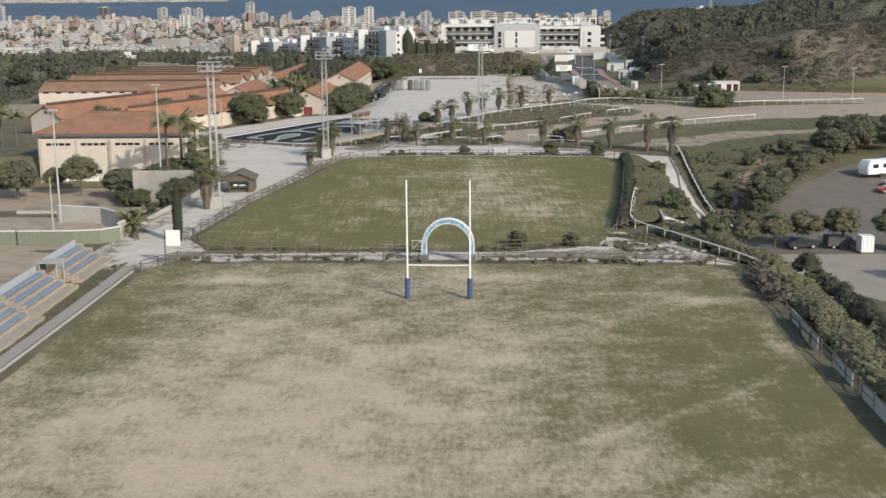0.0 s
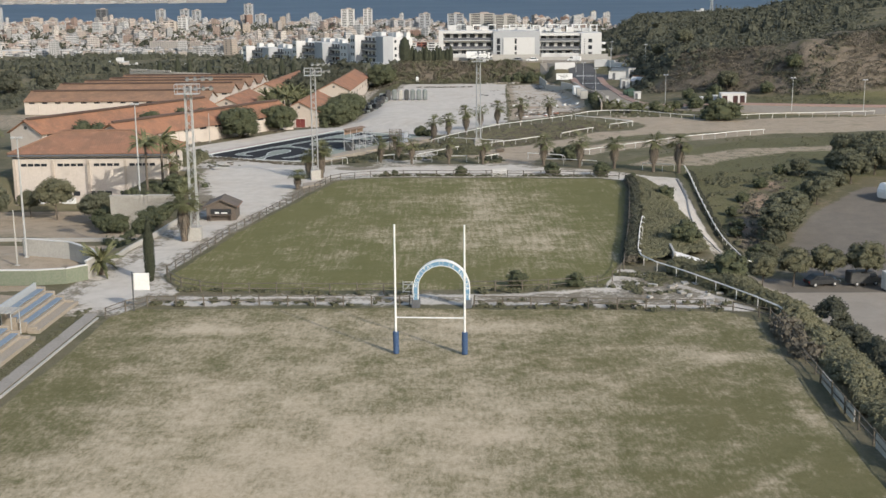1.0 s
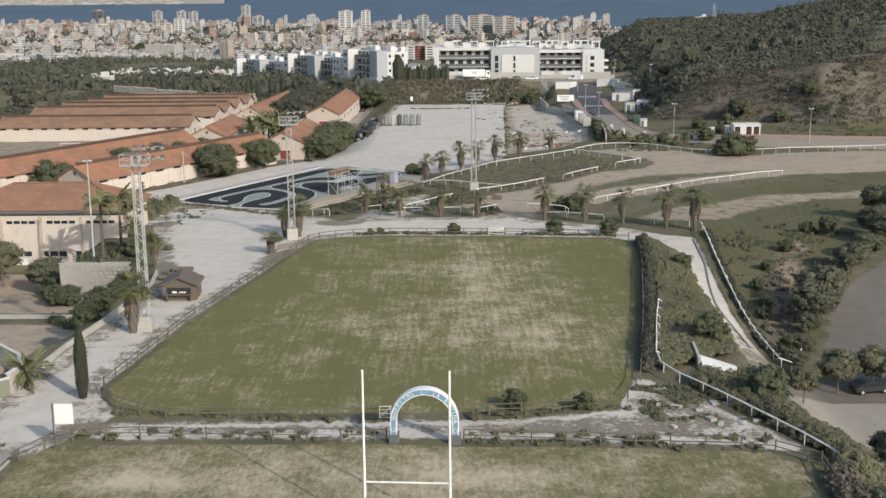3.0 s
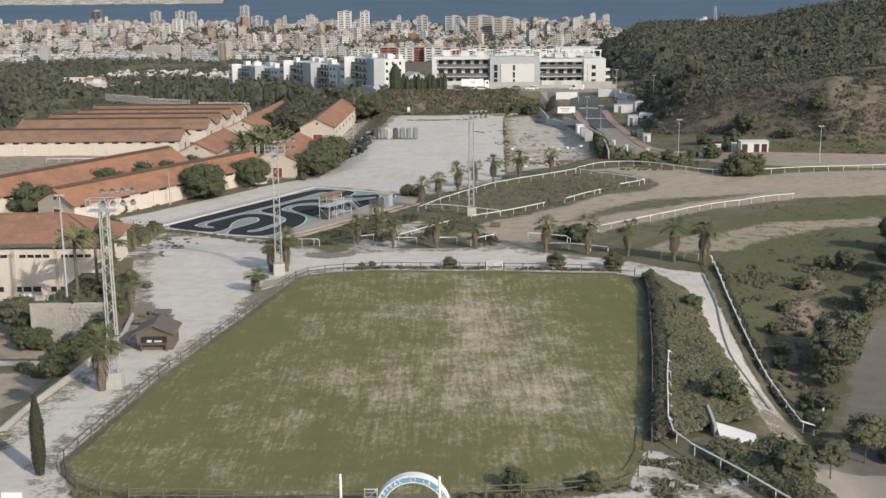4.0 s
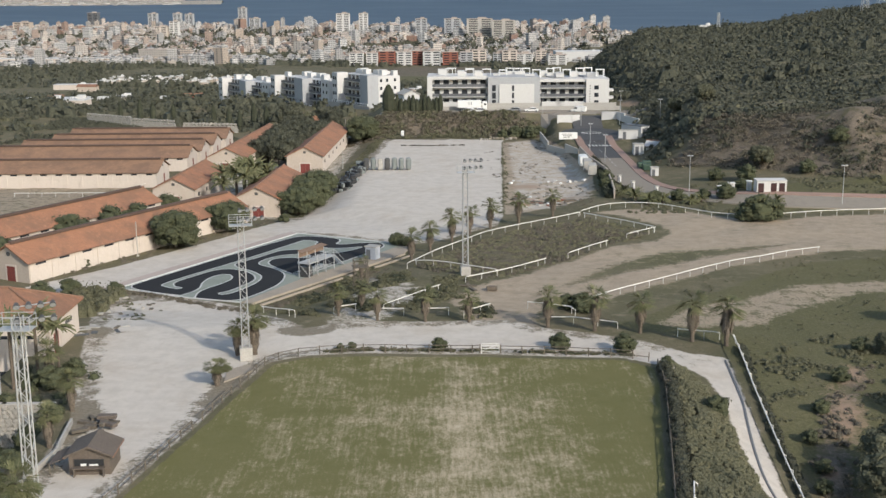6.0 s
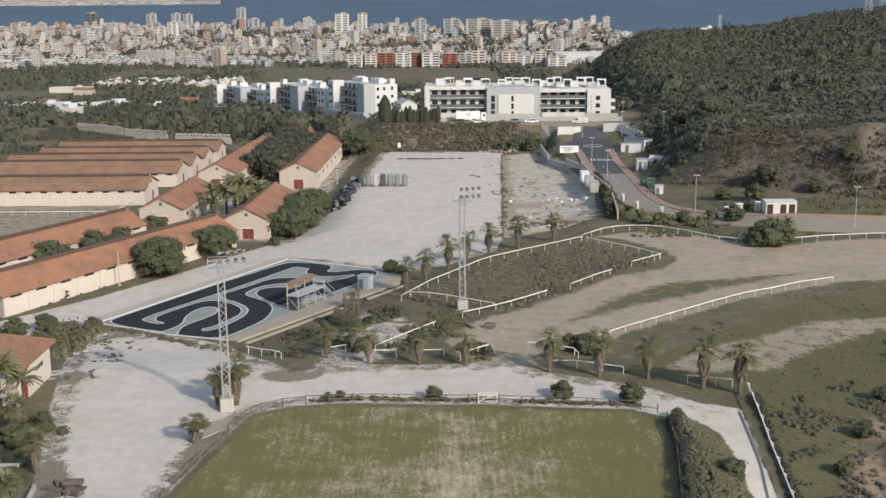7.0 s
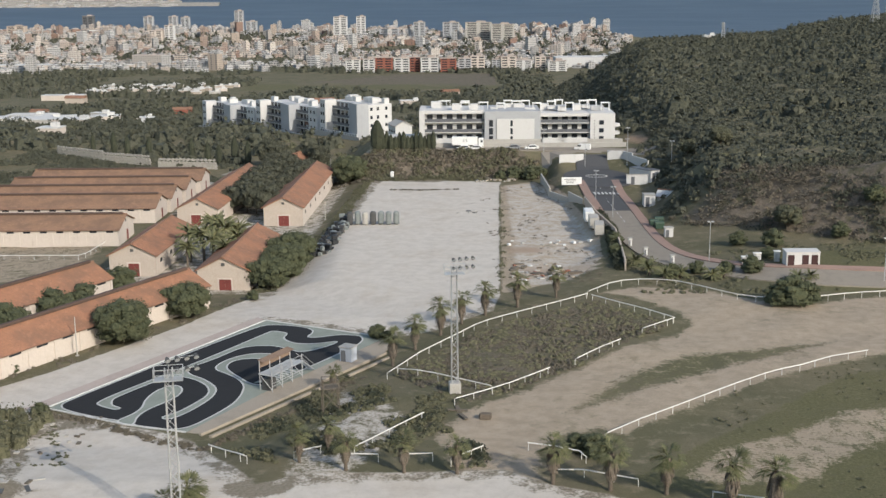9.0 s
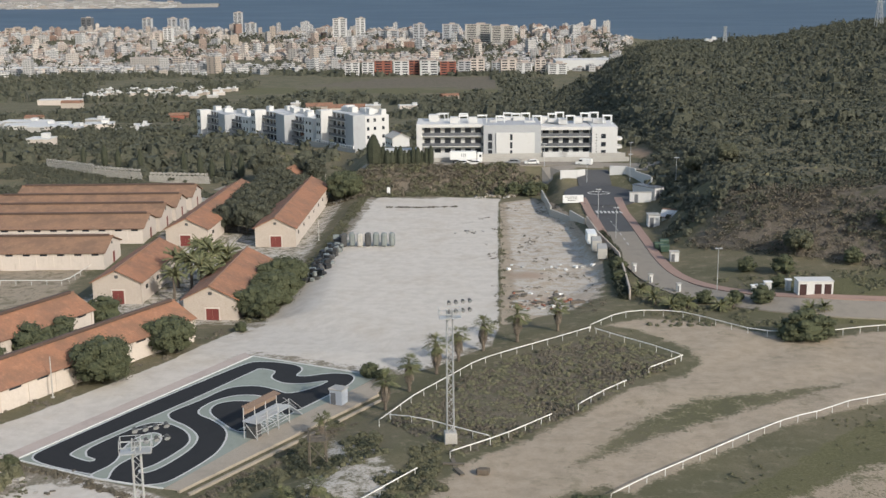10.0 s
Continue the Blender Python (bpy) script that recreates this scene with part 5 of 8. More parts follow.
def kart_track():
    g = thing("kart_track", "black asphalt kart circuit with white edge lines and pale green infield", "race track", (*KART_AT, -1.74), KART_TURN)
    g.matrix_basis = g.matrix_basis @ Matrix.Scale(KART_SIZE, 4)

    # own frame: u along the long side, v across it
    def outline(pts):
        return [(u, -v) for u, v in pts]

    def loop(pts, step=0.5):
        """A smooth closed line through corners."""
        p = [Vector(q) for q in outline(pts)]
        n, out = len(p), []
        for i in range(n):
            q0, q1, q2, q3 = p[i - 1], p[i], p[(i + 1) % n], p[(i + 2) % n]
            m = max(2, int((q2 - q1).length / step))
            for k in range(m):
                t = k / m
                out.append(0.5 * (2 * q1 + (q2 - q0) * t + (2 * q0 - 5 * q1 + 4 * q2 - q3) * t * t + (3 * q1 - q0 - 3 * q2 + q3) * t ** 3))
        return out

    bm = B()
    prism(bm, outline([(-2.2, 0), (42.8, 0.4), (43.1, 22), (-0.8, 20.9), (-2.0, 15.6), (-2.2, 9)]), 0.0, 0.05)
    part("infield", bm, "kerb", g, "pale green painted infield slab")
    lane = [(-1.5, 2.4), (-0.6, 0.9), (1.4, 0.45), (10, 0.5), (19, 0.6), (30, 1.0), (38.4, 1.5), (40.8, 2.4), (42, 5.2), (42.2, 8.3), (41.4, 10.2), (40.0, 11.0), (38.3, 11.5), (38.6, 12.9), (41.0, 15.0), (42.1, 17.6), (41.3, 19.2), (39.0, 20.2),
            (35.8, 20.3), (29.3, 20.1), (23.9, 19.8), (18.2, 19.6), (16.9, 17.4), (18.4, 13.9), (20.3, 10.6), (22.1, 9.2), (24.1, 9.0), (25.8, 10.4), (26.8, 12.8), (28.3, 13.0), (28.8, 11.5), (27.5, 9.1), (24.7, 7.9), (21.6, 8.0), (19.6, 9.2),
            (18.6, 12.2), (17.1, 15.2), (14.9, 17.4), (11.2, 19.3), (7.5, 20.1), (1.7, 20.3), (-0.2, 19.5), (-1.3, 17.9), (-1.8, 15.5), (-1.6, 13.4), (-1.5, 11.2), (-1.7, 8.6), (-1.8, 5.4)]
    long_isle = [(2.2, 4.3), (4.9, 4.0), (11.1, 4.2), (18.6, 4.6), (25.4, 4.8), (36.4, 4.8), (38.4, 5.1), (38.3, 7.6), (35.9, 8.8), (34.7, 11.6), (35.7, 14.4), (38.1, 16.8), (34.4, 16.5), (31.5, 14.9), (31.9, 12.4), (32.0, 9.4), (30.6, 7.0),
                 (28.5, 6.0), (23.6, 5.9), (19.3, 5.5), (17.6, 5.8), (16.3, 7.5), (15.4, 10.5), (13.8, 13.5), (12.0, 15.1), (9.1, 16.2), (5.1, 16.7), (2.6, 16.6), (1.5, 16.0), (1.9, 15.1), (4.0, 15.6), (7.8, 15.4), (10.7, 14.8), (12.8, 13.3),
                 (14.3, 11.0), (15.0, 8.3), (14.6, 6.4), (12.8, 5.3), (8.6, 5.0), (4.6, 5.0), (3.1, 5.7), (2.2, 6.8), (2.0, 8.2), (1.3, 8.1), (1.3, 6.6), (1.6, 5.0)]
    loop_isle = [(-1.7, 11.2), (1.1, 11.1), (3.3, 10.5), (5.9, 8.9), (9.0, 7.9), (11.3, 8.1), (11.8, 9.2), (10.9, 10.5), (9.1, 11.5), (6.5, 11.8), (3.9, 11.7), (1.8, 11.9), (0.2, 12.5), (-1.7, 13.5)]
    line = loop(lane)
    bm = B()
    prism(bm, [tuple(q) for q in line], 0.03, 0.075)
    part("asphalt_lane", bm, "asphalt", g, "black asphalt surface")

    def rim(pts, z, w=0.3):
        bm = B()
        n = len(pts)
        for i in range(n):
            a, b = pts[i], pts[(i + 1) % n]
            t = (b - a).normalized() * 0.03
            s = Vector((-t.y, t.x)).normalized() * w / 2
            v = [bm.verts.new((*c, z)) for c in (a - t - s, b + t - s, b + t + s, a - t + s)]
            f = bm.faces.new(v)
            if f.normal.z < 0:
                f.normal_flip()
        return part("kerb_line", bm, "line", g, "white edge line")

    rim(line, 0.082, 0.24)
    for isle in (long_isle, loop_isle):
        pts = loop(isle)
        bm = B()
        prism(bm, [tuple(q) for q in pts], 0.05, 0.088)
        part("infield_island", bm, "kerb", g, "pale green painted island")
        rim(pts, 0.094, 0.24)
    for (u0, v0), (u1, v1) in (((-2.2, -0.1), (42.8, 0.3)), ((42.9, 0.3), (43.2, 22.0)), ((-2.3, 0.0), (-2.1, 13.0)), ((-2.1, 13.0), (-0.8, 21.0))):
        bm = B()
        d = Vector((u1 - u0, v0 - v1))
        box(bm, ((u0 + u1) / 2, -(v0 + v1) / 2, 0.08), (d.length, 0.2, 0.18), math.degrees(math.atan2(d.y, d.x)), bevel=0.03)
        part("border_kerb", bm, "line", g, "white painted border kerb")
    bm = B()
    prism(bm, outline([(-4, -2.6), (44, -2.0), (42.8, 0.1), (-2.3, -0.3)]), 0.0, 0.03)
    part("border_strip", bm, "pink_strip", g, "pinkish worn concrete strip")
    bm = B()
    prism(bm, outline([(14.2, 20.8), (43.2, 22.3), (41.4, 24.6), (36.4, 25.9), (-0.4, 22.9), (-0.8, 21.1)]), 0.0, 0.09)
    part("pit_apron", bm, "tan_concrete", g, "worn tan concrete apron")
    for v0, v1, h in ((23.2, 26.3, 0.35), (24.7, 27.9, 0.3)):
        bm = B()
        d = Vector((37.0, v0 - v1))
        box(bm, (17.6, -(v0 + v1) / 2, h / 2), (d.length, 0.45, h), math.degrees(math.atan2(d.y, d.x)), bevel=0.04)
        part("pit_step", bm, "tan_concrete", g, "long tan concrete step")
    bm = B()
    prism(bm, outline([(17.3, 17.2), (24.6, 17.6), (24.6, 19.6), (18.6, 19.5)]), 0.07, 0.088)
    part("pit_box", bm, "kerb", g, "grey painted pit box")
    for k in range(8):
        bm = B()
        box(bm, (18.2 + k * 0.8, -18.4, 0.098), (0.3, 2.0, 0.02))
        part("pit_stripe", bm, "line", g)


kart_track()


def viewing_stand():
    g = thing("viewing_stand", "raised steel viewing stand with a faded brown banner and stairs", "stand", (*beside_kart(15.4, 20.7), -1.69), KART_TURN)
    # own frame: x along the stand, -y away from the circuit
    for x in (0, 2.3, 4.6, 7.0):
        for y in (-1.0, 1.0):
            bm = B()
            rod(bm, (x, y, 0), (x, y, 3.4 if y < 0 else 4.1), 0.07, n=6)
            part("leg", bm, "steel", g)
        bm = B()
        rod(bm, (x, -1, 0.2), (x, 1, 2.2), 0.04, n=5)
        part("brace", bm, "steel", g)
    bm = B()
    box(bm, (3.5, 0, 2.3), (7.4, 2.3, 0.12), bevel=0.02)
    part("deck", bm, "steel", g)
    for z in (0.8, 1.2, 2.8, 3.3):
        bm = B()
        rod(bm, (0, -1.05, z), (7, -1.05, z), 0.04, n=6)
        part("handrail", bm, "steel", g)
    for i in range(5):
        bm = B()
        box(bm, (0.75 + i * 1.4, 1.05, 3.55), (1.34, 0.1, 1.0), bevel=0.02)
        part("banner", bm, "banner", g, "faded brown and orange banner panel")
    for i in range(14):
        bm = B()
        slab(bm, (0.02 + i * 0.5, 0.2, 3.95), (0.42 + i * 0.5, 0.2, 3.95), (0.42 + i * 0.5, 1.3, 4.2), (0.02 + i * 0.5, 1.3, 4.2), 0.05)
        part("canopy_slat", bm, "banner", g, "worn brown canopy slat")
    for k in range(10):
        bm = B()
        box(bm, (7.6 + k * 0.28, -0.3, 2.2 - k * 0.22), (0.28, 1.0, 0.06))
        part("tread", bm, "steel", g)
    for y in (-0.8, 0.2):
        bm = B()
        rod(bm, (7.4, y, 3.2), (10.3, y, 0.9), 0.035, n=5)
        rod(bm, (7.4, y, 2.3), (10.3, y, 0.1), 0.05, n=5)
        part("stair_rail", bm, "steel", g)
    bm = B()
    box(bm, (0.9, 0.2, 0.8), (1.4, 1.4, 1.6), bevel=0.03)
    part("ticket_box", bm, "dark_steel", g, "grey box under the stand")


viewing_stand()


def cabin(at, rz, s, label, mat="white_render", roof="concrete", name="cabin", door="anthracite"):
    g = thing(name, label, "cabin", (*at, height(*at)), rz)
    bm = B()
    box(bm, (0, 0, s[2] / 2), s, bevel=0.03)
    part("body", bm, mat, g)
    bm = B()
    box(bm, (0, 0, s[2] + 0.08), (s[0] + 0.3, s[1] + 0.3, 0.16), bevel=0.03)
    part("roof", bm, roof, g)
    bm = B()
    box(bm, (-s[0] * 0.2, -s[1] / 2, s[2] * 0.42), (min(0.9, s[0] * 0.4), 0.08, s[2] * 0.8))
    part("door", bm, door, g)
    return g


cabin((-4.5, 453.6), 1, (12.4, 6.0, 2.7), "low white flat-roofed outbuilding before the apartments", "white_render", "white_render", "outbuilding")
cabin(beside_kart(31.2, 23.2), -25, (1.9, 1.7, 2.2), "small pale blue-grey prefabricated cabin beside the kart circuit", "blue_render")

# ---- floodlights, poles, signs ----


def lattice_mast(at, high, label, face=0.0, seed=0):
    g = thing("floodlight_mast", label, "floodlight", (*at, height(*at)), face, group="lattice floodlight masts")
    bm = B()
    box(bm, (0, 0, 0.75), (1.5, 1.5, 1.6), bevel=0.06)
    part("concrete_base", bm, "concrete", g)
    w = 0.42
    for sx in (-1, 1):
        for sy in (-1, 1):
            bar("leg", (sx * w, sy * w, 1.5), (sx * w * 0.8, sy * w * 0.8, high), 0.10, 0.10, "steel", g)
    n = int((high - 1.6) / 0.9)
    for side in range(4):
        for k in range(n):
            z0, z1 = 1.6 + k * 0.9, 1.6 + (k + 1) * 0.9
            s = 1 if k % 2 else -1
            ends = [(s * w * 0.92, -w * 0.92, z0), (-s * w * 0.92, -w * 0.92, z1)]
            for _ in range(side):
                ends = [(-y, x, z) for x, y, z in ends]
            bar("brace", *ends, 0.05, 0.05, "steel", g)
    bm = B()
    box(bm, (0, -0.3, high - 0.9), (2.6, 1.5, 0.06))
    part("platform", bm, "steel", g)
    for x in (-1.3, 0, 1.3):
        for y in (-1.05, 0.45):
            bar("rail_post", (x, y, high - 0.9), (x, y, high + 0.2), 0.06, 0.06, "steel", g, "round")
    for z in (high - 0.3, high + 0.2):
        for y in (-1.05, 0.45):
            bar("rail", (-1.3, y, z), (1.3, y, z), 0.06, 0.06, "steel", g, "round")
        for x in (-1.3, 1.3):
            bar("rail", (x, -1.05, z), (x, 0.45, z), 0.06, 0.06, "steel", g, "round")
    for row, z in enumerate((high - 0.2, high + 0.9)):
        bm = B()
        rod(bm, (-0.2, 0.5, z - 0.3), (2.6, 1.3, z - 0.1), 0.05, n=6)
        part("cross_arm", bm, "steel", g)
        for k in range(4):
            p = Vector((-0.1 + k * 0.85, 0.35 + k * 0.26, z))
            bm = B()
            rod(bm, p, p + Vector((0.1, -0.34, -0.22)), 0.16, 0.27, n=10)
            lamp = part("lamp_head", bm, "dark_steel", g)
            bm = B()
            rod(bm, p + Vector((0.1, -0.345, -0.223)), p + Vector((0.105, -0.36, -0.235)), 0.25, 0.25, n=10)
            part("lamp_glass", bm, "lamp_glass", lamp)


lattice_mast((-28.7, 146.3), 18.0, "grey steel lattice floodlight mast rising among palms", 0)
lattice_mast((-19.3, 192.0), 17.0, "grey lattice floodlight mast on a concrete block by the yard", 10)
lattice_mast((7.3, 233.9), 16.9, "grey lattice floodlight mast on a concrete block beside rails", 5)


def light_pole(at, high, label, r=0.11, arm=True, mat="steel", group="street lamps", head=2):
    z = height(*at)
    g = thing("street_lamp", label, "lamp post", (*at, z), 0, group=group)
    bm = B()
    rod(bm, (0, 0, 0), (0, 0, high), r, r * 0.55, n=9)
    part("pole", bm, mat, g)
    for k in range(head):
        s = 1 if k else -1
        bm = B()
        box(bm, (s * 0.35, -0.1, high + 0.05), (0.55, 0.4, 0.22), bevel=0.05)
        part("lamp_head", bm, "steel", g)
    bm = B()
    box(bm, (0, 0, 0.06), (0.5, 0.5, 0.12), bevel=0.02)
    part("foot", bm, "concrete", g)


light_pole((-45.4, 137.0), 13.2, "tall tapered grey floodlight pole at the arena wall", 0.14, group="tall poles")
light_pole((-43.4, 178.9), 13.0, "tall tapered grey floodlight pole in the palm garden", 0.14, group="tall poles")
for p, h in (((55.8, 304.2), 7.8), ((82.2, 286.8), 7.8), ((98, 284), 7.8), ((43.6, 374), 7.4), ((44.6, 352), 7), ((58, 418), 7.4), ((46.5, 420), 7.4), ((36, 434), 6.5), ((60, 430), 7), ((66, 395), 7)):
    light_pole(p, h, "slim grey street lamp beside the access road", 0.08)
for p, h in (((-48.3, 256.3), 6.0), ((-39.2, 296.2), 5.2), ((-22.6, 371.6), 5.0), ((-24.6, 324.3), 5.2), ((-26.4, 429.9), 8.0), ((-45, 133), 6)):
    light_pole(p, h, "plain weathered concrete utility pole", 0.11, mat="concrete", group="utility poles", head=0)


def blank_sign():
    g = thing("sign_board", "blank white sign board on a grey post beside the field", "sign", (-27.7, 114.1, 0), 0)
    bm = B()
    rod(bm, (0, 0, 0), (0, 0, 3.6), 0.06, n=8)
    part("post", bm, "dark_steel", g)
    bm = B()
    box(bm, (0.85, -0.03, 2.75), (1.4, 0.06, 1.6), bevel=0.01)
    part("board", bm, "white", g)


blank_sign()

# ---- planting ----
RNG = np.random.default_rng(11)


def tree(name, label, category, at, r, stem, mat, n, size, lumps=14, group="", trunk_r=0.18, low=-0.55, z=None):
    """A trunk with limbs under an uneven crown. r: half-axes of the crown; stem: height of its underside."""
    z = height(*at) if z is None else z
    g = thing(name, label, category, (at[0], at[1], z), 0, group)
    bm = B()
    top = stem + r[2] * 0.7
    rod(bm, (0, 0, -0.2), (0.08, 0.05, top), trunk_r, trunk_r * 0.4, n=7)
    for k in range(6):
        a = k * 1.05 + 0.3
        rod(bm, (0.04, 0.03, stem * 0.8 + 0.1 * k), (math.cos(a) * r[0] * 0.6, math.sin(a) * r[1] * 0.6, stem + r[2] * (0.5 + 0.12 * (k % 3))), trunk_r * 0.45, trunk_r * 0.12, n=5)
    part("trunk", bm, "bark", g)
    v = crown(RNG, r, n, size, lumps, low)
    v[:, 2] += stem + r[2] * 0.75
    part("crown", quads("crown", v, mat), mat, g)
    return g


def again(proto, x, y, s=1.0, sz=None, z=None):
    z = height(x, y) if z is None else z
    return copy_thing(proto, pose(x, y, z, 0, 0, (x * 37 + y * 91) % 360) @ Matrix.Diagonal((s, s, sz or s, 1)))


ROUND = tree("round_tree", "dense dark green round-crowned tree on bare earth", "tree", (-43.2, 263), (5.1, 5.1, 4.0), 0.4, "leaf", 8000, 0.13, 90, "round trees", 0.22)
for x, y, s in ((-36.7, 277.3, 0.87), (-26.8, 305.1, 0.92), (-25.2, 314.5, 1), (-24.8, 324, 1.06), (-20.4, 426.3, 1.17)):
    again(ROUND, x, y, s)
LOOSE = tree("broadleaf_tree", "loose grey-green broadleaf tree with a spreading crown", "tree", (43.2, 157), (2.9, 2.8, 2.1), 1.3, "leaf_grey", 5000, 0.11, 80, "broadleaf trees", 0.16)
for x, y, s in ((45.6, 162, 1.1), (53.4, 174.6, 0.85), (57, 180, 0.75), (56, 192, 0.6), (62, 186, 1.0), (70, 200, 1.2), (67, 203, 1.1), (72, 201, 1.1), (78, 208, 1.0), (82, 203, 1.1), (62, 190, 1.0), (68, 193, 1.1), (75, 197, 1.0),
                (88, 212, 1.1), (41.8, 153.5, 0.5), (39, 146.4, 0.45), (-50.2, 180.6, 1.0), (-66.5, 181, 1.25), (36.2, 140.5, 0.5), (75.5, 322.5, 1.15), (70, 394, 0.9), (76, 384, 1.1)):
    again(LOOSE, x, y, s)
SMALL = tree("olive_tree", "small grey-green olive tree with a thin open crown", "tree", (38.4, 134.2), (2.1, 2.0, 1.5), 1.7, "leaf_olive", 3200, 0.08, 40, "olive trees", 0.1)
for x, y, s in ((41.8, 134.4, 1.05), (46.2, 134.3, 1.15), (51.8, 133, 1.2), (50.5, 117, 1.0), (57, 126, 1.0), (-57.4, 184, 1.5), (-62, 186, 1.0), (33.2, 127.5, 0.8)):
    again(SMALL, x, y, s)
GROVE = tree("grove_tree", "grey-green tree in a dense grove behind barns", "tree", (-44, 386.1), (4.2, 4.0, 3.6), 1.6, "leaf_hill", 3200, 0.18, 50, "grove trees", 0.2)
for k in range(22):
    x, y = -47.3 + (k % 3) * 5 + 1.3 * math.sin(k * 2.3), 383.8 + (k // 3) * 9.3 + 1.5 * math.cos(k * 1.7)
    again(GROVE, x + (y - 383.8) * 0.05, y, 0.92 + 0.2 * math.sin(k * 1.9) ** 2)
for x, y, s in ((-48.3, 463.7, 1.3), (-37.2, 468.1, 1.08), (-33.1, 462.2, 1.09), (-141, 435.7, 1.1), (-144.7, 406.9, 1.2)):
    again(GROVE, x, y, s)
BUSH = tree("shrub", "rounded dark green shrub on dry ground", "shrub", (20.6, 213.2), (1.6, 1.6, 1.2), 0.05, "leaf", 1300, 0.08, 36, "shrubs", 0.06)
SHRUBS_FIELDS = [(7.6, 122.3, 0.75), (13.4, 121.6, 0.7), (22.6, 211.6, 1.25), (3.3, 195.2, 0.7), (17.9, 195, 0.95), (25.3, 193.8, 1.05), (-7.2, 195.8, 0.4), (-8.6, 195.6, 0.36), (29.3, 188, 0.6), 
    (-4.2, 264, 1.04), (-2.5, 263, 0.72), (27.8, 141, 1.35), (31.6, 173, 1.0), (28.6, 122.8, 1.5), (37.8, 147, 0.9), (38.4, 159.4, 0.65), (40.2, 169.6, 0.6), (43.2, 176, 0.7), (47.8, 184, 0.8), 
    (53.3, 193.6, 0.8), (39.6, 163.5, 0.6)]
SHRUBS_BANKS = [(62.8, 274.6, 2.3), (65.4, 275.2, 1.7), (60.2, 274.8, 1.6), (-35.6, 160, 0.8), (-36.4, 166.5, 0.7), (-39.5, 172.5, 0.9), (-35.6, 150, 1.0), (-36, 155, 1.2), (-46.9, 174.4, 1.2), 
    (-38.6, 174.4, 1.3), (-45.4, 174.2, 1.2), (-48.6, 178.6, 1.4), (-35.8, 172, 0.9), (-39, 182, 1.2), (-37.5, 186, 1.0), (-55.1, 248.4, 0.83), (-61.3, 243.7, 0.83), (-51.9, 230.2, 1.14), (-55, 226.6, 1.34), (47, 294.5, 1.2), 
    (52, 297, 1.1), (57, 296, 1.0)]
SHRUBS_YARDS = [(-71.5, 247, 2.5), (-69.4, 250.4, 2.2), (-73.2, 251, 2.4), (-62.4, 266, 2.6), (-58, 275.4, 2.5), (-55, 281.6, 2.4), (-45.4, 231, 0.8), (61, 294, 1.5), (39.5, 312, 1.2), (40.6, 322, 1.3), (66.5, 303, 1.0), (26.8, 423.4, 1.67), (31, 421.3, 1.77), (34.1, 424.4, 1.56), (22.7, 422.3, 1.25), (-57.2, 292.6, 2.33), (-53.3, 299.9, 2.47), 
    (-59.5, 285.8, 2.1), (-62.9, 274.9, 2.28), (-67, 266.6, 2.07), (-56.8, 283.8, 1.89), (-54.6, 306.4, 1.3), (-27.9, 292.6, 0.85), (70, 312, 1.6), (64, 316, 1.3), (84, 316, 1.4), (92, 320, 1.6)]
for x, y, s in SHRUBS_FIELDS + SHRUBS_BANKS + SHRUBS_YARDS:
    again(BUSH, x, y, s)


def cypress(at, high, r, group="", label="slim dark green cypress tree beside the gravel path"):
    g = thing("cypress", label, "tree", (*at, height(*at)), 0, group)
    bm = B()
    rod(bm, (0, 0, -0.1), (0, 0, high * 0.5), 0.12, 0.05, n=6)
    part("trunk", bm, "bark", g)
    n = int((3000 if high < 7 else 1300) * high / 6)
    t = RNG.uniform(0.0, 1.0, n)
    rad = r * np.minimum(1, (1.02 - t) * 2.6) ** 0.7 * np.minimum(1, 0.55 + t * 2.2) * RNG.uniform(0.8, 1.08, n)
    a = RNG.uniform(0, 2 * math.pi, n)
    p = np.stack([np.cos(a) * rad, np.sin(a) * rad, 0.15 + t * high], 1)
    v = leaves(RNG, p, np.stack([np.cos(a), np.sin(a), 0.4 + 0 * a], 1), 0.075)
    zs = np.linspace(0.08, 0.97, 9)
    rs = 0.86 * r * np.minimum(1, (1.02 - zs) * 2.6) ** 0.7 * np.minimum(1, 0.55 + zs * 2.2)
    heart = []
    for (z0, r0), (z1, r1) in zip(zip(zs, rs), zip(zs[1:], rs[1:])):
        for k in range(8):
            b0, b1 = k * math.pi / 4, (k + 1) * math.pi / 4
            heart += [(math.cos(b) * q, math.sin(b) * q, 0.15 + high * zz) for b, q, zz in ((b0, r0, z0), (b1, r0, z0), (b1, r1, z1), (b0, r1, z1))]
    part("crown", quads("crown", np.concatenate([v, np.array(heart)]), "leaf_dark"), "leaf_dark", g)
    return g


cypress((-28.9, 125.3), 6.4, 0.52)
CYP = cypress((-13, 436.5), 9.0, 2.3, "cypress row", "dark cypress in a row before the apartments")
for k in range(13):
    again(CYP, -11.5 + k * 1.25, 436.6 + 0.5 * math.sin(k * 2.0), 0.44 + 0.06 * math.sin(k * 3.1), 0.56 + 0.09 * math.sin(k * 1.7))
for x, y, s in ((-31.2, 446.2, 0.9), (-28.8, 447.8, 0.8), (-67, 473.3, 0.97), (-71.1, 475.5, 1.07), (-77.1, 479.1, 1.17), (-62.4, 477, 1.28), (-101.3, 489.8, 1.05), (-107, 494, 1.15), (-115, 496.8, 0.94), (-93.2, 487, 1.06), (-57.4, 472.6, 1.18)):
    again(CYP, x, y, s * 0.48, s * 0.75)


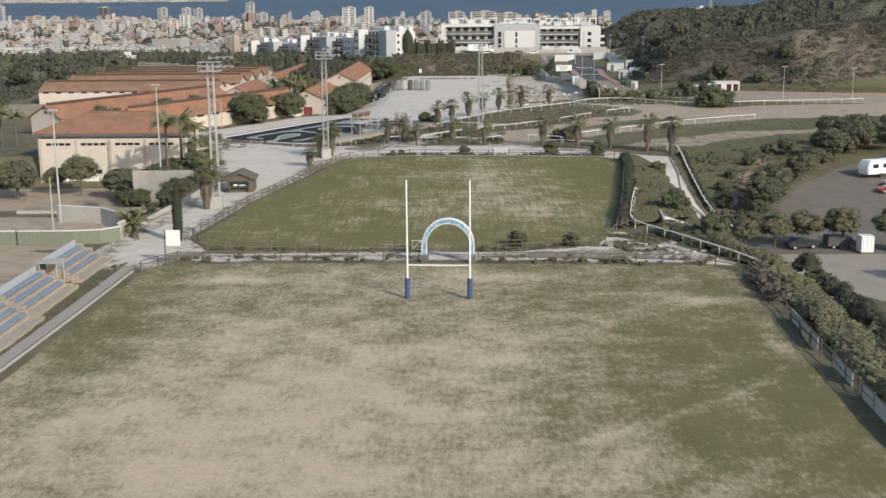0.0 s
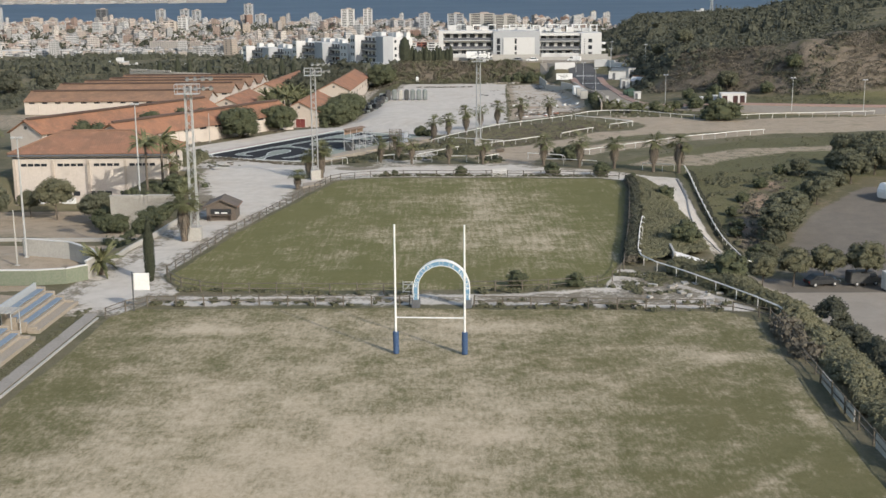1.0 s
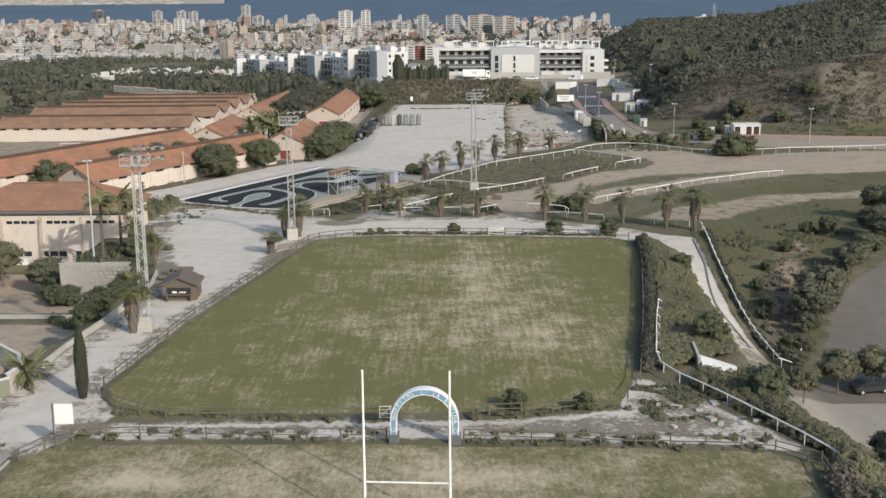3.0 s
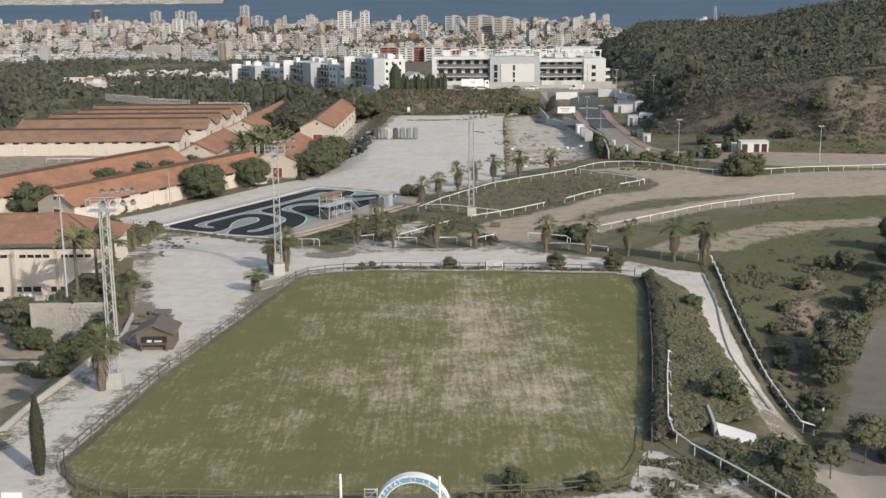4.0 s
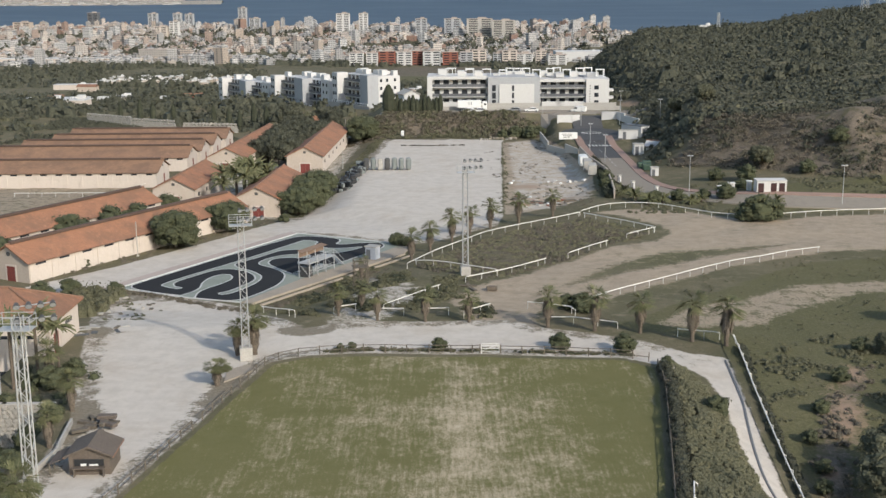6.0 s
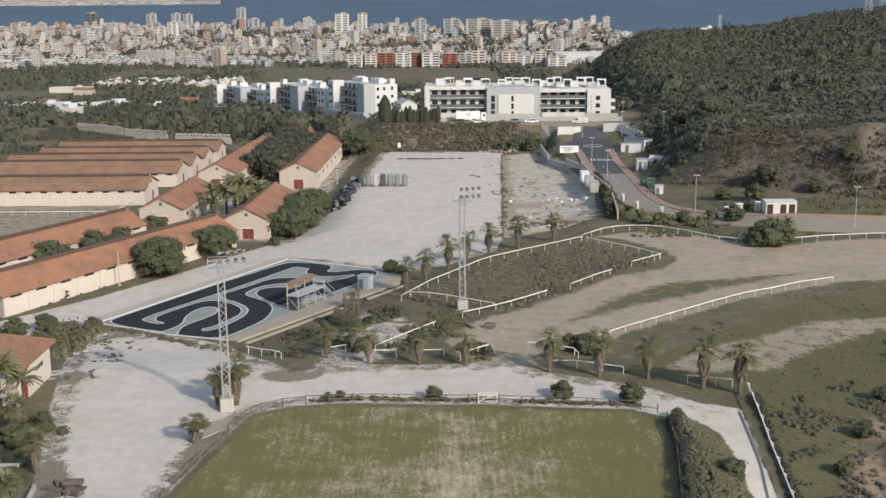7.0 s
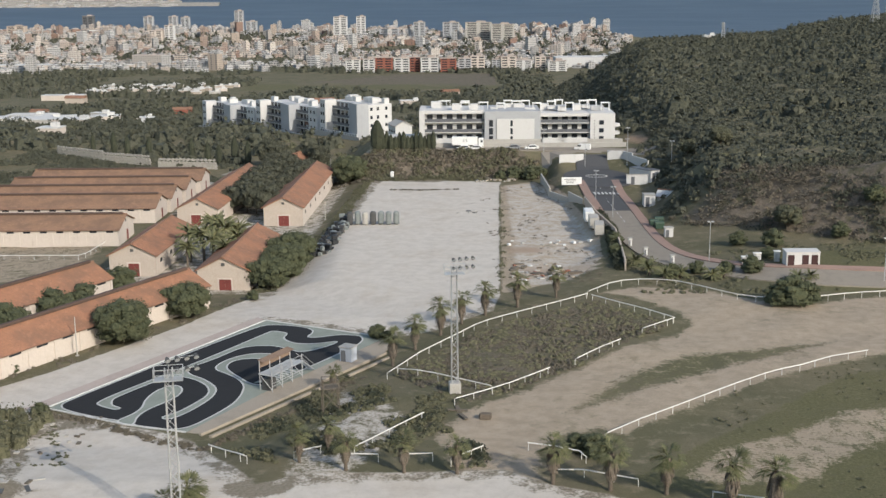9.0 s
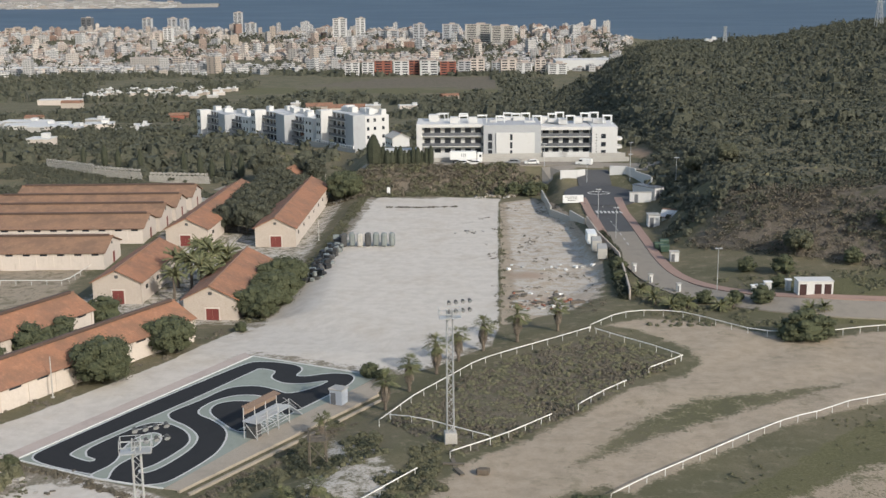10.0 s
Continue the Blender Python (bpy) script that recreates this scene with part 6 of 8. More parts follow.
def fan_palm(at, high, spread_r, label, group, fronds=40, skirt=True, seed=0, trunk=0.2, drop=0.9):
    rng = np.random.default_rng(seed)
    g = thing("palm_tree", label, "palm", (*at, height(*at)), 0, group)
    bm = B()
    rod(bm, (0, 0, -0.1), (0.05, 0, high), trunk * 1.25, trunk, n=9)
    part("trunk", bm, "bark", g)
    v = []
    for i in range(fronds):
        a, e = rng.uniform(0, 2 * math.pi), rng.uniform(-0.55, 1.25)
        d = np.array([math.cos(a) * math.cos(e), math.sin(a) * math.cos(e), math.sin(e)])
        side = np.array([-math.sin(a), math.cos(a), 0.0])
        L = spread_r * rng.uniform(0.75, 1.1)
        o = np.array([0, 0, high])
        mid = o + d * L * 0.5
        v += [o - side * 0.03, o + side * 0.03, mid + side * 0.03, mid - side * 0.03]
        for k in range(9):
            t = (k - 4) / 4.2
            tip = o + d * L * (1.0 - 0.18 * abs(t)) + side * t * L * 0.46 - np.array([0, 0, L * 0.16 + 0.1 * abs(t) * L])
            w = side * 0.05 * L + np.array([0, 0, 0.02])
            v += [mid - w * 0.5, mid + w * 0.5, tip + w * 0.35, tip - w * 0.35]
    part("crown", quads("crown", np.array(v), "palm"), "palm", g)
    if skirt:
        n = 260
        a, t = rng.uniform(0, 2 * math.pi, n), rng.uniform(0, 1, n)
        rad = spread_r * (0.13 + 0.22 * np.sin(math.pi * np.clip(t * 0.9 + 0.1, 0, 1))) * rng.uniform(0.7, 1.15, n)
        zt = high - 0.05 - t * min(drop * spread_r * 1.3, high * 0.75)
        o = np.stack([np.cos(a) * rad * 0.75, np.sin(a) * rad * 0.75, zt], 1)
        tip = np.stack([np.cos(a) * rad * 1.05, np.sin(a) * rad * 1.05, zt - spread_r * 0.4], 1)
        s = np.stack([-np.sin(a), np.cos(a), 0 * a], 1) * 0.09
        part("skirt", quads("skirt", np.stack([o - s, o + s, tip + s * 0.5, tip - s * 0.5], 1).reshape(-1, 3), "skirt"), "skirt", g, "hanging skirt of dry brown fronds")
    return g


FAN = fan_palm((17.2, 204.4), 4.2, 2.1, "young fan palm with a skirt of dead fronds", "young fan palms", seed=3)
FAN2 = fan_palm((22.9, 202.2), 4.5, 2.25, "young fan palm with a thick brown skirt", "young fan palms", seed=4)
for i, (x, y, s) in enumerate(((28.5, 201.4, 1.0), (34.3, 198, 1.05), (38, 196, 1.15), (-10.1, 210.8, 0.76), (-4.8, 208.4, 0.82), (1.5, 207.6, 0.8), (7.2, 207.2, 0.8), (-1.3, 248.8, 0.92), (1.7, 256.4, 0.98), (5.5, 263.6, 1.03), (8.8, 268.6, 1),
                               (12.7, 273.1, 0.96), (18.2, 277.7, 1.09), (25.1, 282.7, 0.91), (-7.2, 214.2, 0.75), (-8.9, 239.3, 0.62))):
    again(FAN2 if i % 2 else FAN, x, y, s)
BIG = fan_palm((-29.8, 145.4), 4.8, 2.25, "stout fan palm with a long shaggy brown skirt beside the path", "large palms", fronds=60, seed=6, trunk=0.3, drop=1.3)
for x, y, s in ((-33.6, 164.7, 0.7), (-34.5, 174.8, 0.72), (-18.6, 193.8, 0.92), (-20.6, 193.6, 0.72), (-39.5, 183.4, 0.8)):
    again(BIG, x, y, s)
again(BIG, -21, 182.6, 0.78, 0.46)


def date_palm(at, high, L, label, n=46, seed=1, trunk=0.38, group="date palms"):
    rng = np.random.default_rng(seed)
    g = thing("date_palm", label, "palm", (*at, height(*at)), 0, group)
    bm = B()
    rod(bm, (0, 0, -0.1), (0, 0, high), trunk, trunk * 0.85, n=9)
    part("trunk", bm, "bark", g)
    v = []
    for i in range(n):
        a, e = rng.uniform(0, 2 * math.pi), rng.uniform(0.05, 1.35)
        u, side = np.array([math.cos(a), math.sin(a), 0]), np.array([-math.sin(a), math.cos(a), 0])
        pts = [np.array([0, 0, high]) + u * L * t * math.cos(e * (1 - 0.4 * t)) + np.array([0, 0, L * (t * math.sin(e) - 0.75 * t * t * math.cos(e) * 0.8)]) for t in np.linspace(0, 1, 8)]
        for k in range(7):
            w = side * 0.14 * L * math.sin(math.pi * min(0.95, 0.15 + k / 8)) * 0.55
            dn = np.array([0, 0, -0.12 * L * 0.4])
            v += [pts[k], pts[k + 1], pts[k + 1] + w + dn, pts[k] + w + dn, pts[k], pts[k + 1], pts[k + 1] - w + dn, pts[k] - w + dn]
    part("crown", quads("crown", np.array(v), "palm"), "palm", g)
    return g


TALL = date_palm((-43.0, 181.8), 7.0, 2.7, "tall slender feathery palm before the clubhouse wall", 52, 8, 0.2, "tall palms")
for x, y, k in ((-41.6, 185.6, 1.0), (-39.6, 186.8, 0.8), (-80.9, 222.4, 0.83), (-84, 223.4, 0.88), (-87, 221.3, 0.83)):
    again(TALL, x, y, k)
GROUP = date_palm((-37.6, 319.9), 5.4, 3.0, "dense feathery palm in a cluster between barns", 60, 9, 0.28, "palm cluster")
for x, y, k in ((-40.6, 322.6, 1.14), (-36.5, 326.8, 1.04), (-43.2, 326, 1.2), (-39.8, 331, 1.25), (-45.2, 319.4, 0.98), (-42, 336.5, 1.2), (-37.4, 334.3, 1.09), (-46.8, 329.9, 1.09), (-44.2, 342.1, 1.09)):
    again(GROUP, x, y, k)
DATE = date_palm((-34.8, 128.8), 1.2, 2.6, "low feathery date palm beside the arena wall")
for x, y, s in ((45.2, 292.5, 0.8), (48.5, 294.2, 0.7), (53.5, 291.8, 0.75), (56, 293, 0.6), (67.4, 287.6, 0.7), (43.2, 297, 0.9), (70, 288.5, 0.6), (42, 304, 0.8), (57.5, 398, 0.8)):
    again(DATE, x, y, s)


def scatter(name, label, mat, pts, radius, leaf, per, squash=0.75, seed=0, category="scrub", spread_k=0.3, lift=0.0, solid=None):
    """Many small plants as one object: clumps of leaf quads on the land."""
    rng = np.random.default_rng(seed)
    pts = np.asarray(pts, float)
    n = len(pts)
    r = radius * rng.uniform(1 - spread_k, 1 + spread_k * 1.6, n)
    k = np.repeat(np.arange(n), per)
    q = rng.normal(0, 1, (len(k), 3))
    q /= np.linalg.norm(q, axis=1, keepdims=True)
    q[:, 2] = np.abs(q[:, 2]) - 0.25 * (q[:, 2] < 0)
    z = ground(pts[:, 0], pts[:, 1]) + lift
    c = np.stack([pts[:, 0], pts[:, 1], z], 1)[k]
    rr = r[k][:, None] * rng.uniform(0.82, 1.2, (len(k), 1))
    off = q * rr * np.array([1, 1, squash])
    off[:, 2] += r[k] * 0.25 * squash
    s = leaf * (r[k] / radius)
    v = leaves(rng, c + off, q, 1.0, 0.6)
    mid = np.repeat(c + off, 4, axis=0)
    v = mid + (v - mid) * np.repeat(s, 4)[:, None]
    if pts[:, 1].mean() < 300 if solid is None else solid:
        heart = np.stack([pts[:, 0], pts[:, 1], z + r * 0.2 * squash], 1)
        v = np.concatenate([v, cores(rng, heart, np.stack([r, r, r * squash], 1) * 0.85)])
    return tagged(new(name, quads(name, v, mat)), label, category, kind="stuff")


def fill(n, x0, x1, y0, y1, keep, seed):
    rng = np.random.default_rng(seed)
    p = np.stack([rng.uniform(x0, x1, n), rng.uniform(y0, y1, n)], 1)
    return p[keep(p[:, 0], p[:, 1])]


def along(line, n, half, seed):
    rng = np.random.default_rng(seed)
    p = [Vector(q) for q in line]
    lens = np.array([(b - a).length for a, b in zip(p, p[1:])])
    out = []
    for _ in range(n):
        i = rng.choice(len(lens), p=lens / lens.sum())
        q = p[i].lerp(p[i + 1], rng.uniform())
        t = (p[i + 1] - p[i]).normalized()
        w = rng.uniform(-half, half)
        out.append((q.x - t.y * w, q.y + t.x * w))
    return out


def hedge(name, label, mat, line, n, half, high, radius, leaf, per, seed, wild=0.35):
    """A hedge with a rounded top: many small clumps over a mound that is high in its middle."""
    pts = np.array(along(line, n, half, seed))
    mid = np.array([[*q] for q in resample(line, 0.5)])
    d = np.sqrt(((pts[:, None, :] - mid[None, :, :]) ** 2).sum(2)).min(1)
    uneven = np.array([noise.noise((a * 0.25, b * 0.25, seed)) for a, b in pts])
    top = high * np.clip(1 - (d / half) ** 2, 0, 1) ** 0.7 * (1 + wild * 1.5 * uneven)
    return scatter(name, label, mat, pts, radius, leaf, per, 0.75, seed, "hedge", 0.18, top)


def bearing(x, y):
    return (x - HX) / np.maximum(y - HY, 30)


def patchy(x, y, k, cut, seed=0.0):
    return np.array([noise.noise((a * k, b * k, 5.0 + seed)) for a, b in zip(x, y)]) > cut


# hedges and banks beside the fields
BANK = [(21.5, 131), (22.6, 140), (25.1, 153), (28.0, 172), (29.2, 186.5), (31.2, 184.5), (32.7, 176), (31.7, 164), (30.9, 152), (30.2, 143), (29.4, 135.5), (26, 134.4)]
BANK_PTS = fill(6800, 21, 34, 128, 188, lambda x, y: inside(x, y, BANK), 1)
scatter("hedge_bank", "dense dusty olive hedge on the bank beside the playing field", "leaf_hedge", BANK_PTS, 0.32, 0.055, 20, 0.7, 1, "hedge", 0.15, 0.6 + 0.6 * np.array([noise.noise((a * 0.35, b * 0.35, 2.0)) for a, b in BANK_PTS]))
hedge("hedge_bank", "olive hedge below the white rail by the lower road", "leaf_hedge", [(24.6, 128.4), (26.4, 124), (29, 118.5), (31.6, 113), (33, 108)], 760, 1.6, 1.2, 0.4, 0.06, 36, 51)
hedge("rail_hedge", "dark scruffy hedge along the path rail", "leaf_hill", [(39.6, 195), (37.9, 180.4), (36.8, 165.7), (35.6, 151.3), (35.1, 143)], 300, 0.4, 0.45, 0.34, 0.07, 24, 52, 1.2)
hedge("hedge_strip", "dark thin hedge along the field fence", "leaf_dry", [(20.3, 131), (21.7, 140), (24.0, 152), (28.2, 180), (28.6, 187)], 420, 0.5, 0.7, 0.36, 0.06, 34, 2)
hedge("hedge_strip", "dark leafy hedge along the field fence", "leaf_hill", [(20.3, 132), (21.8, 140), (24.1, 152), (28.4, 180), (28.7, 187)], 440, 0.55, 1.0, 0.4, 0.065, 36, 12)
hedge("roadside_hedge", "dense olive hedge beside the lower road", "leaf_hedge", [(32.4, 110), (31.8, 95), (31, 80), (30.4, 62), (30.2, 40)], 2200, 2.4, 1.4, 0.42, 0.065, 26, 3, 0.75)
hedge("roadside_hedge", "dark green bushes beside the lower road", "leaf_hill", [(36.6, 118), (35.8, 110), (35, 95), (34.4, 80), (33.6, 62)], 820, 1.6, 2.4, 0.46, 0.07, 28, 4, 0.9)
scatter("dry_brush", "pale dry brush at the field corner", "leaf_dry", along([(29.4, 107), (28.9, 98)], 60, 0.7, 5), 0.6, 0.12, 40, 1.3, 5, "brush")
SLOPE = [(37.2, 142), (37.6, 160), (38.6, 178), (40, 192), (52, 200), (60, 194), (58.5, 184), (52, 173), (46, 164), (42, 152), (40, 146)]
scatter("bank_scrub", "mixed olive scrub on the earth bank above the car park", "leaf_olive", fill(2600, 36, 62, 140, 202, lambda x, y: inside(x, y, SLOPE) & ~inside(x, y, EARTH[0]) & patchy(x, y, 0.22, 0.12), 6), 0.38, 0.06, 30, 0.75, 6, "scrub")
scatter("bank_scrub", "dry grass and brown brush on the earth bank", "leaf_dry", fill(1600, 36, 62, 140, 202, lambda x, y: inside(x, y, EARTH[0]) & patchy(x, y, 0.2, -0.2, 4.0), 61), 0.32, 0.07, 22, 0.8, 61, "scrub")
# scrub inside the rails and beside the yards
scatter("low_scrub", "low brown-green scrub inside the white rails", "leaf_hedge", fill(4400, -2, 43, 229, 288, lambda x, y: inside(x, y, RAILED) & patchy(x, y, 0.35, -0.15), 7), 0.3, 0.06, 18, 0.7, 7)
scatter("low_scrub", "dark tufts inside the white rails", "leaf_hill", fill(420, -2, 43, 229, 288, lambda x, y: inside(x, y, RAILED) & patchy(x, y, 0.45, 0.12, 5.0), 72), 0.34, 0.06, 20, 0.8, 72)
scatter("dry_scrub", "dry brown scrub inside the white rails", "leaf_dry", fill(5200, -2, 43, 229, 288, lambda x, y: inside(x, y, RAILED) & patchy(x, y, 0.3, -0.2, 3.0), 8), 0.28, 0.06, 16, 0.7, 8)
YARD = [(-20.7, 217.4), (-10, 208), (12, 209), (6, 222), (6, 233.9), (-3.2, 243.9), (-8.5, 245.3)]
scatter("low_scrub", "dark scrub and weeds between rails and kart circuit", "leaf_olive", fill(2300, -23, 13, 206, 250, lambda x, y: inside(x, y, YARD) & patchy(x, y, 0.16, 0.02, 1.0), 9), 0.5, 0.09, 30, 0.7, 9)
scatter("low_scrub", "dark bushes between rails and kart circuit", "leaf_dark", fill(730, -23, 13, 206, 250, lambda x, y: inside(x, y, YARD) & patchy(x, y, 0.16, 0.22, 1.0), 10), 0.65, 0.1, 40, 0.75, 10)
VERGE = [(-27.7, 298.4), (-35.9, 272.8), (-49.9, 247.9), (-59.2, 236), (-62.3, 239.1), (-47.8, 258.3), (-35.8, 282.4), (-29.9, 299.2)]
scatter("verge_weeds", "dry weeds along the barn verge", "leaf_dry", fill(1100, -66, -20, 228, 304, lambda x, y: inside(x, y, VERGE) & patchy(x, y, 0.2, -0.1), 13), 0.35, 0.1, 14, 0.6, 13)
scatter("verge_weeds", "green weeds beside the gravel yard", "leaf_olive", along([(-27.3, 300.9), (-24.1, 333.8), (-18.7, 365.2), (-15.4, 421.8)], 420, 1.8, 14), 0.45, 0.12, 18, 0.6, 14)
scatter("yard_weeds", "small weeds in the dirt of the plaza corner", "leaf_olive", fill(300, -46, -36, 212, 229, lambda x, y: patchy(x, y, 0.3, 0.12, 2.0), 45), 0.22, 0.06, 14, 0.5, 45)
scatter("plaza_brush", "tall brown-green brush behind the clubhouse", "leaf_olive", fill(130, -52, -43.6, 213, 231, lambda x, y: (x < -44.6 + 0.12 * (y - 215)), 46), 0.75, 0.1, 60, 1.5, 46, "brush")
scatter("track_weeds", "dry weeds along the kart circuit edge", "leaf_dry", along([(-46.8, 232.3), (-39.5, 229.3), (-27.1, 220.9), (-21.8, 218.2)], 130, 0.7, 47) + along([(-21.9, 219.7), (-5.3, 244.8)], 120, 1.0, 48), 0.32, 0.08, 20, 0.6, 47)
scatter("yard_weeds", "weeds in the joint of the gravel yard", "leaf_olive", along([(15.8, 288.1), (19.5, 350), (21.2, 391.9)], 60, 0.6, 15), 0.4, 0.1, 18, 0.6, 15)
scatter("yard_weeds", "thin dry weeds in a line across the far gravel", "leaf_dry", along([(-8, 405), (2, 404), (11, 405.4)], 70, 0.5, 94), 0.35, 0.09, 18, 0.5, 94)
scatter("yard_weeds", "weeds and rubble growth beside the yard", "leaf_dry", fill(720, 16, 40, 287, 418, lambda x, y: patchy(x, y, 0.1, 0.15) & (x < 38), 16), 0.35, 0.07, 20, 0.5, 16)
scatter("verge_scrub", "rough scrub and weeds on the verge of the access road", "leaf_olive", fill(1500, 40, 104, 281, 312, lambda x, y: (y > 283 + 0 * x) & (np.abs(y - np.interp(x, [40, 56, 66, 82, 104], [330, 302, 293, 288, 286])) > 6.5) & (on_hill(x, y) < 0.1) & patchy(x, y, 0.2, -0.05, 11.0), 91), 0.4, 0.08, 18, 0.7, 91)
scatter("ramp_scrub", "leafy scrub in front of the white ramp wall", "leaf_olive", fill(90, 24.2, 29.8, 126.8, 131.2, lambda x, y: (y < 128.9 + (x - 24.6) * 0.45), 92), 1.0, 0.11, 80, 0.9, 92)
scatter("corner_weeds", "dry weeds on the dirt of the field corner", "leaf_olive", fill(420, 18, 27.5, 119, 127.5, lambda x, y: patchy(x, y, 0.35, -0.05, 6.0), 93), 0.3, 0.07, 18, 0.5, 93)
scatter("wall_ivy", "dark creeper hanging over the road wall", "leaf_dark", along([(38.6, 300), (40.4, 318), (42, 340), (41.5, 356)], 260, 0.7, 17), 0.75, 0.15, 36, 1.2, 17, "hedge")
scatter("path_weeds", "green weeds along the footpath by the bleachers", "leaf_olive", along([(-32.3, 115), (-33.0, 95), (-33.9, 78), (-35.5, 55)], 260, 0.5, 71), 0.2, 0.055, 18, 0.3, 71)
scatter("fence_weeds", "weeds under the timber fences", "leaf_olive", along([(-27, 117), (-3, 116.2)], 34, 1.0, 18) + along([(3.5, 116), (27, 113.4)], 70, 1.6, 19) + along([(-26, 122), (-3, 119.2)], 30, 0.5, 20) + along([(4, 120.2), (17, 122)], 34, 0.8, 21)
        + along([(-11, 194.6), (-6, 195.4), (8, 194.6), (26, 192.6)], 150, 0.4, 22), 0.32, 0.09, 18, 0.6, 18)
scatter("grass_tufts", "green tufts and low bushes on the meadow", "leaf_olive", fill(900, 36, 130, 150, 300, lambda x, y: ~inside(x, y, SAND[0]) & ~inside(x, y, SAND[1]) & ~inside(x, y, ASPHALT[0]) & patchy(x, y, 0.08, 0.2) & ((x > 40) | (y > 200)), 23), 0.28, 0.06, 22, 0.5, 23)
scatter("grass_tufts", "small grass tufts over the rough meadow", "leaf_olive", fill(3600, 38, 110, 150, 262, lambda x, y: ~inside(x, y, SAND[0]) & ~inside(x, y, SAND[1]) & ~inside(x, y, ASPHALT[0]) & (bearing(x, y) < 0.62) & patchy(x, y, 0.3, -0.05, 9.0), 81), 0.17, 0.06, 8, 0.7, 81)
scatter("garden_plants", "garden shrubs and ground cover by the palms", "leaf", fill(100, -46, -35, 163, 189, lambda x, y: patchy(x, y, 0.2, -0.1), 24), 0.6, 0.09, 50, 0.8, 24, "shrubs")
# embankments
scatter("bank_scrub", "brown and green scrub on the earth bank below the street", "leaf_olive", fill(700, -30, 40, 421, 436, lambda x, y: patchy(x, y, 0.11, -0.2) & ((x < 33) | (y < 428)) & (x < 36), 25), 0.8, 0.2, 26, 0.8, 25)
scatter("bank_scrub", "dry brown growth on the earth bank", "leaf_dry", fill(1400, -28, 34, 422, 436, lambda x, y: patchy(x, y, 0.11, -0.35, 2.0), 26), 0.6, 0.18, 18, 0.7, 26)


# the hill
scatter("cliff_scrub", "brown scrub on the earth cutting", "leaf_dry", fill(7000, 50, 150, 302, 352, lambda x, y: (on_hill(x, y) > 0.04) & patchy(x, y, 0.09, -0.25, 4.0) & (y > 304), 27), 0.6, 0.14, 14, 0.6, 27)
scatter("cliff_scrub", "dark bushes on the earth cutting", "leaf_hill", fill(4000, 48, 180, 304, 356, lambda x, y: (on_hill(x, y) > 0.03) & patchy(x, y, 0.07, 0.0, 6.0), 28), 0.85, 0.18, 18, 0.75, 28)
scatter("hill_woodland", "dark Mediterranean scrub covering the hillside", "leaf_hill", fill(11500, 50, 300, 345, 620, lambda x, y: ((np.abs(x - 66.5) > 4.0) | (np.abs(y - 455) > 20)) & (on_hill(x, y) > 0.12) & (bearing(x, y) < 0.42), 29), 1.4, 0.31, 11, 0.8, 29, "woodland", solid=True)
scatter("hill_woodland", "dark Mediterranean scrub on the upper hillside", "leaf_hill", fill(10000, 80, 620, 600, 1250, lambda x, y: (on_hill(x, y) > 0.12) & (bearing(x, y) < 0.42), 30), 2.2, 0.62, 8, 0.85, 30, "woodland", solid=True)
scatter("hill_woodland", "paler olive scrub patches on the hillside", "leaf_olive", fill(5000, 50, 600, 345, 1200, lambda x, y: (on_hill(x, y) > 0.2) & (bearing(x, y) < 0.5) & patchy(x, y, 0.02, 0.0, 8.0), 31), 1.4, 0.4, 8, 0.7, 31, "woodland", solid=True)
scatter("hill_trees", "taller dark trees on the hillside", "leaf_hill", fill(1500, 60, 600, 350, 1200, lambda x, y: (on_hill(x, y) > 0.12) & (bearing(x, y) < 0.5) & patchy(x, y, 0.015, 0.0, 9.0), 32), 3.2, 0.6, 24, 1.15, 32, "woodland", solid=True)
# the plain


def plain_keep(x, y):
    b = bearing(x, y)
    open_field = (x > -215) & (x < 75) & (y > 1365) & (y < 1715)
    hamlet = (x > -390) & (x < -225) & (y > 1330) & (y < 1470) & (np.sin(x * 0.35 + y * 0.21) > -0.55)
    nursery = (x < -150) & (x > -330) & (y > 740) & (y < 930)
    flats = (np.abs((x + 55) * 0.817 + (y - 563) * 0.577 - 4) < 16) & (x > -106) & (x < 0)
    near = ((x > -142) & (x < 62) & (y < 446)) | ((x > -58) & (x < 62) & (y < 484)) | ((x > -136) & (x < -50) & (y < 478 - 0.75 * (x + 92)))
    return (b > -0.5) & (b < 0.16) & (on_hill(x, y) < 0.3) & ~open_field & ~hamlet & ~nursery & ~flats & ~near & ~((x > -8) & (x < 62) & (y > 440) & (y < 470))


scatter("plain_scrub", "dark scrub beside the stable rows", "leaf_hill", fill(3000, -260, -112, 300, 440, lambda x, y: (x < -122 - 0.12 * (y - 300)) & patchy(x, y, 0.03, -0.3, 6.0), 37), 1.6, 0.36, 14, 0.8, 37, "woodland", solid=True)
scatter("plain_scrub", "pale olive scrub on the slope behind the barns", "leaf_olive", fill(5200, -330, 110, 405, 900, lambda x, y: plain_keep(x, y) & ~patchy(x, y, 0.02, -0.02, 3.0) & patchy(x, y, 0.05, -0.1, 4.0), 38), 1.3, 0.34, 12, 0.7, 38, "woodland", solid=True)
scatter("plain_scrub", "low dark scrub before the boulder walls", "leaf_hill", fill(1900, -138, -54, 440, 500, lambda x, y: (y < 474 - 0.75 * (x + 92) - 3) & patchy(x, y, 0.05, -0.35, 8.0), 39), 0.9, 0.24, 14, 0.7, 39, "woodland", solid=True)
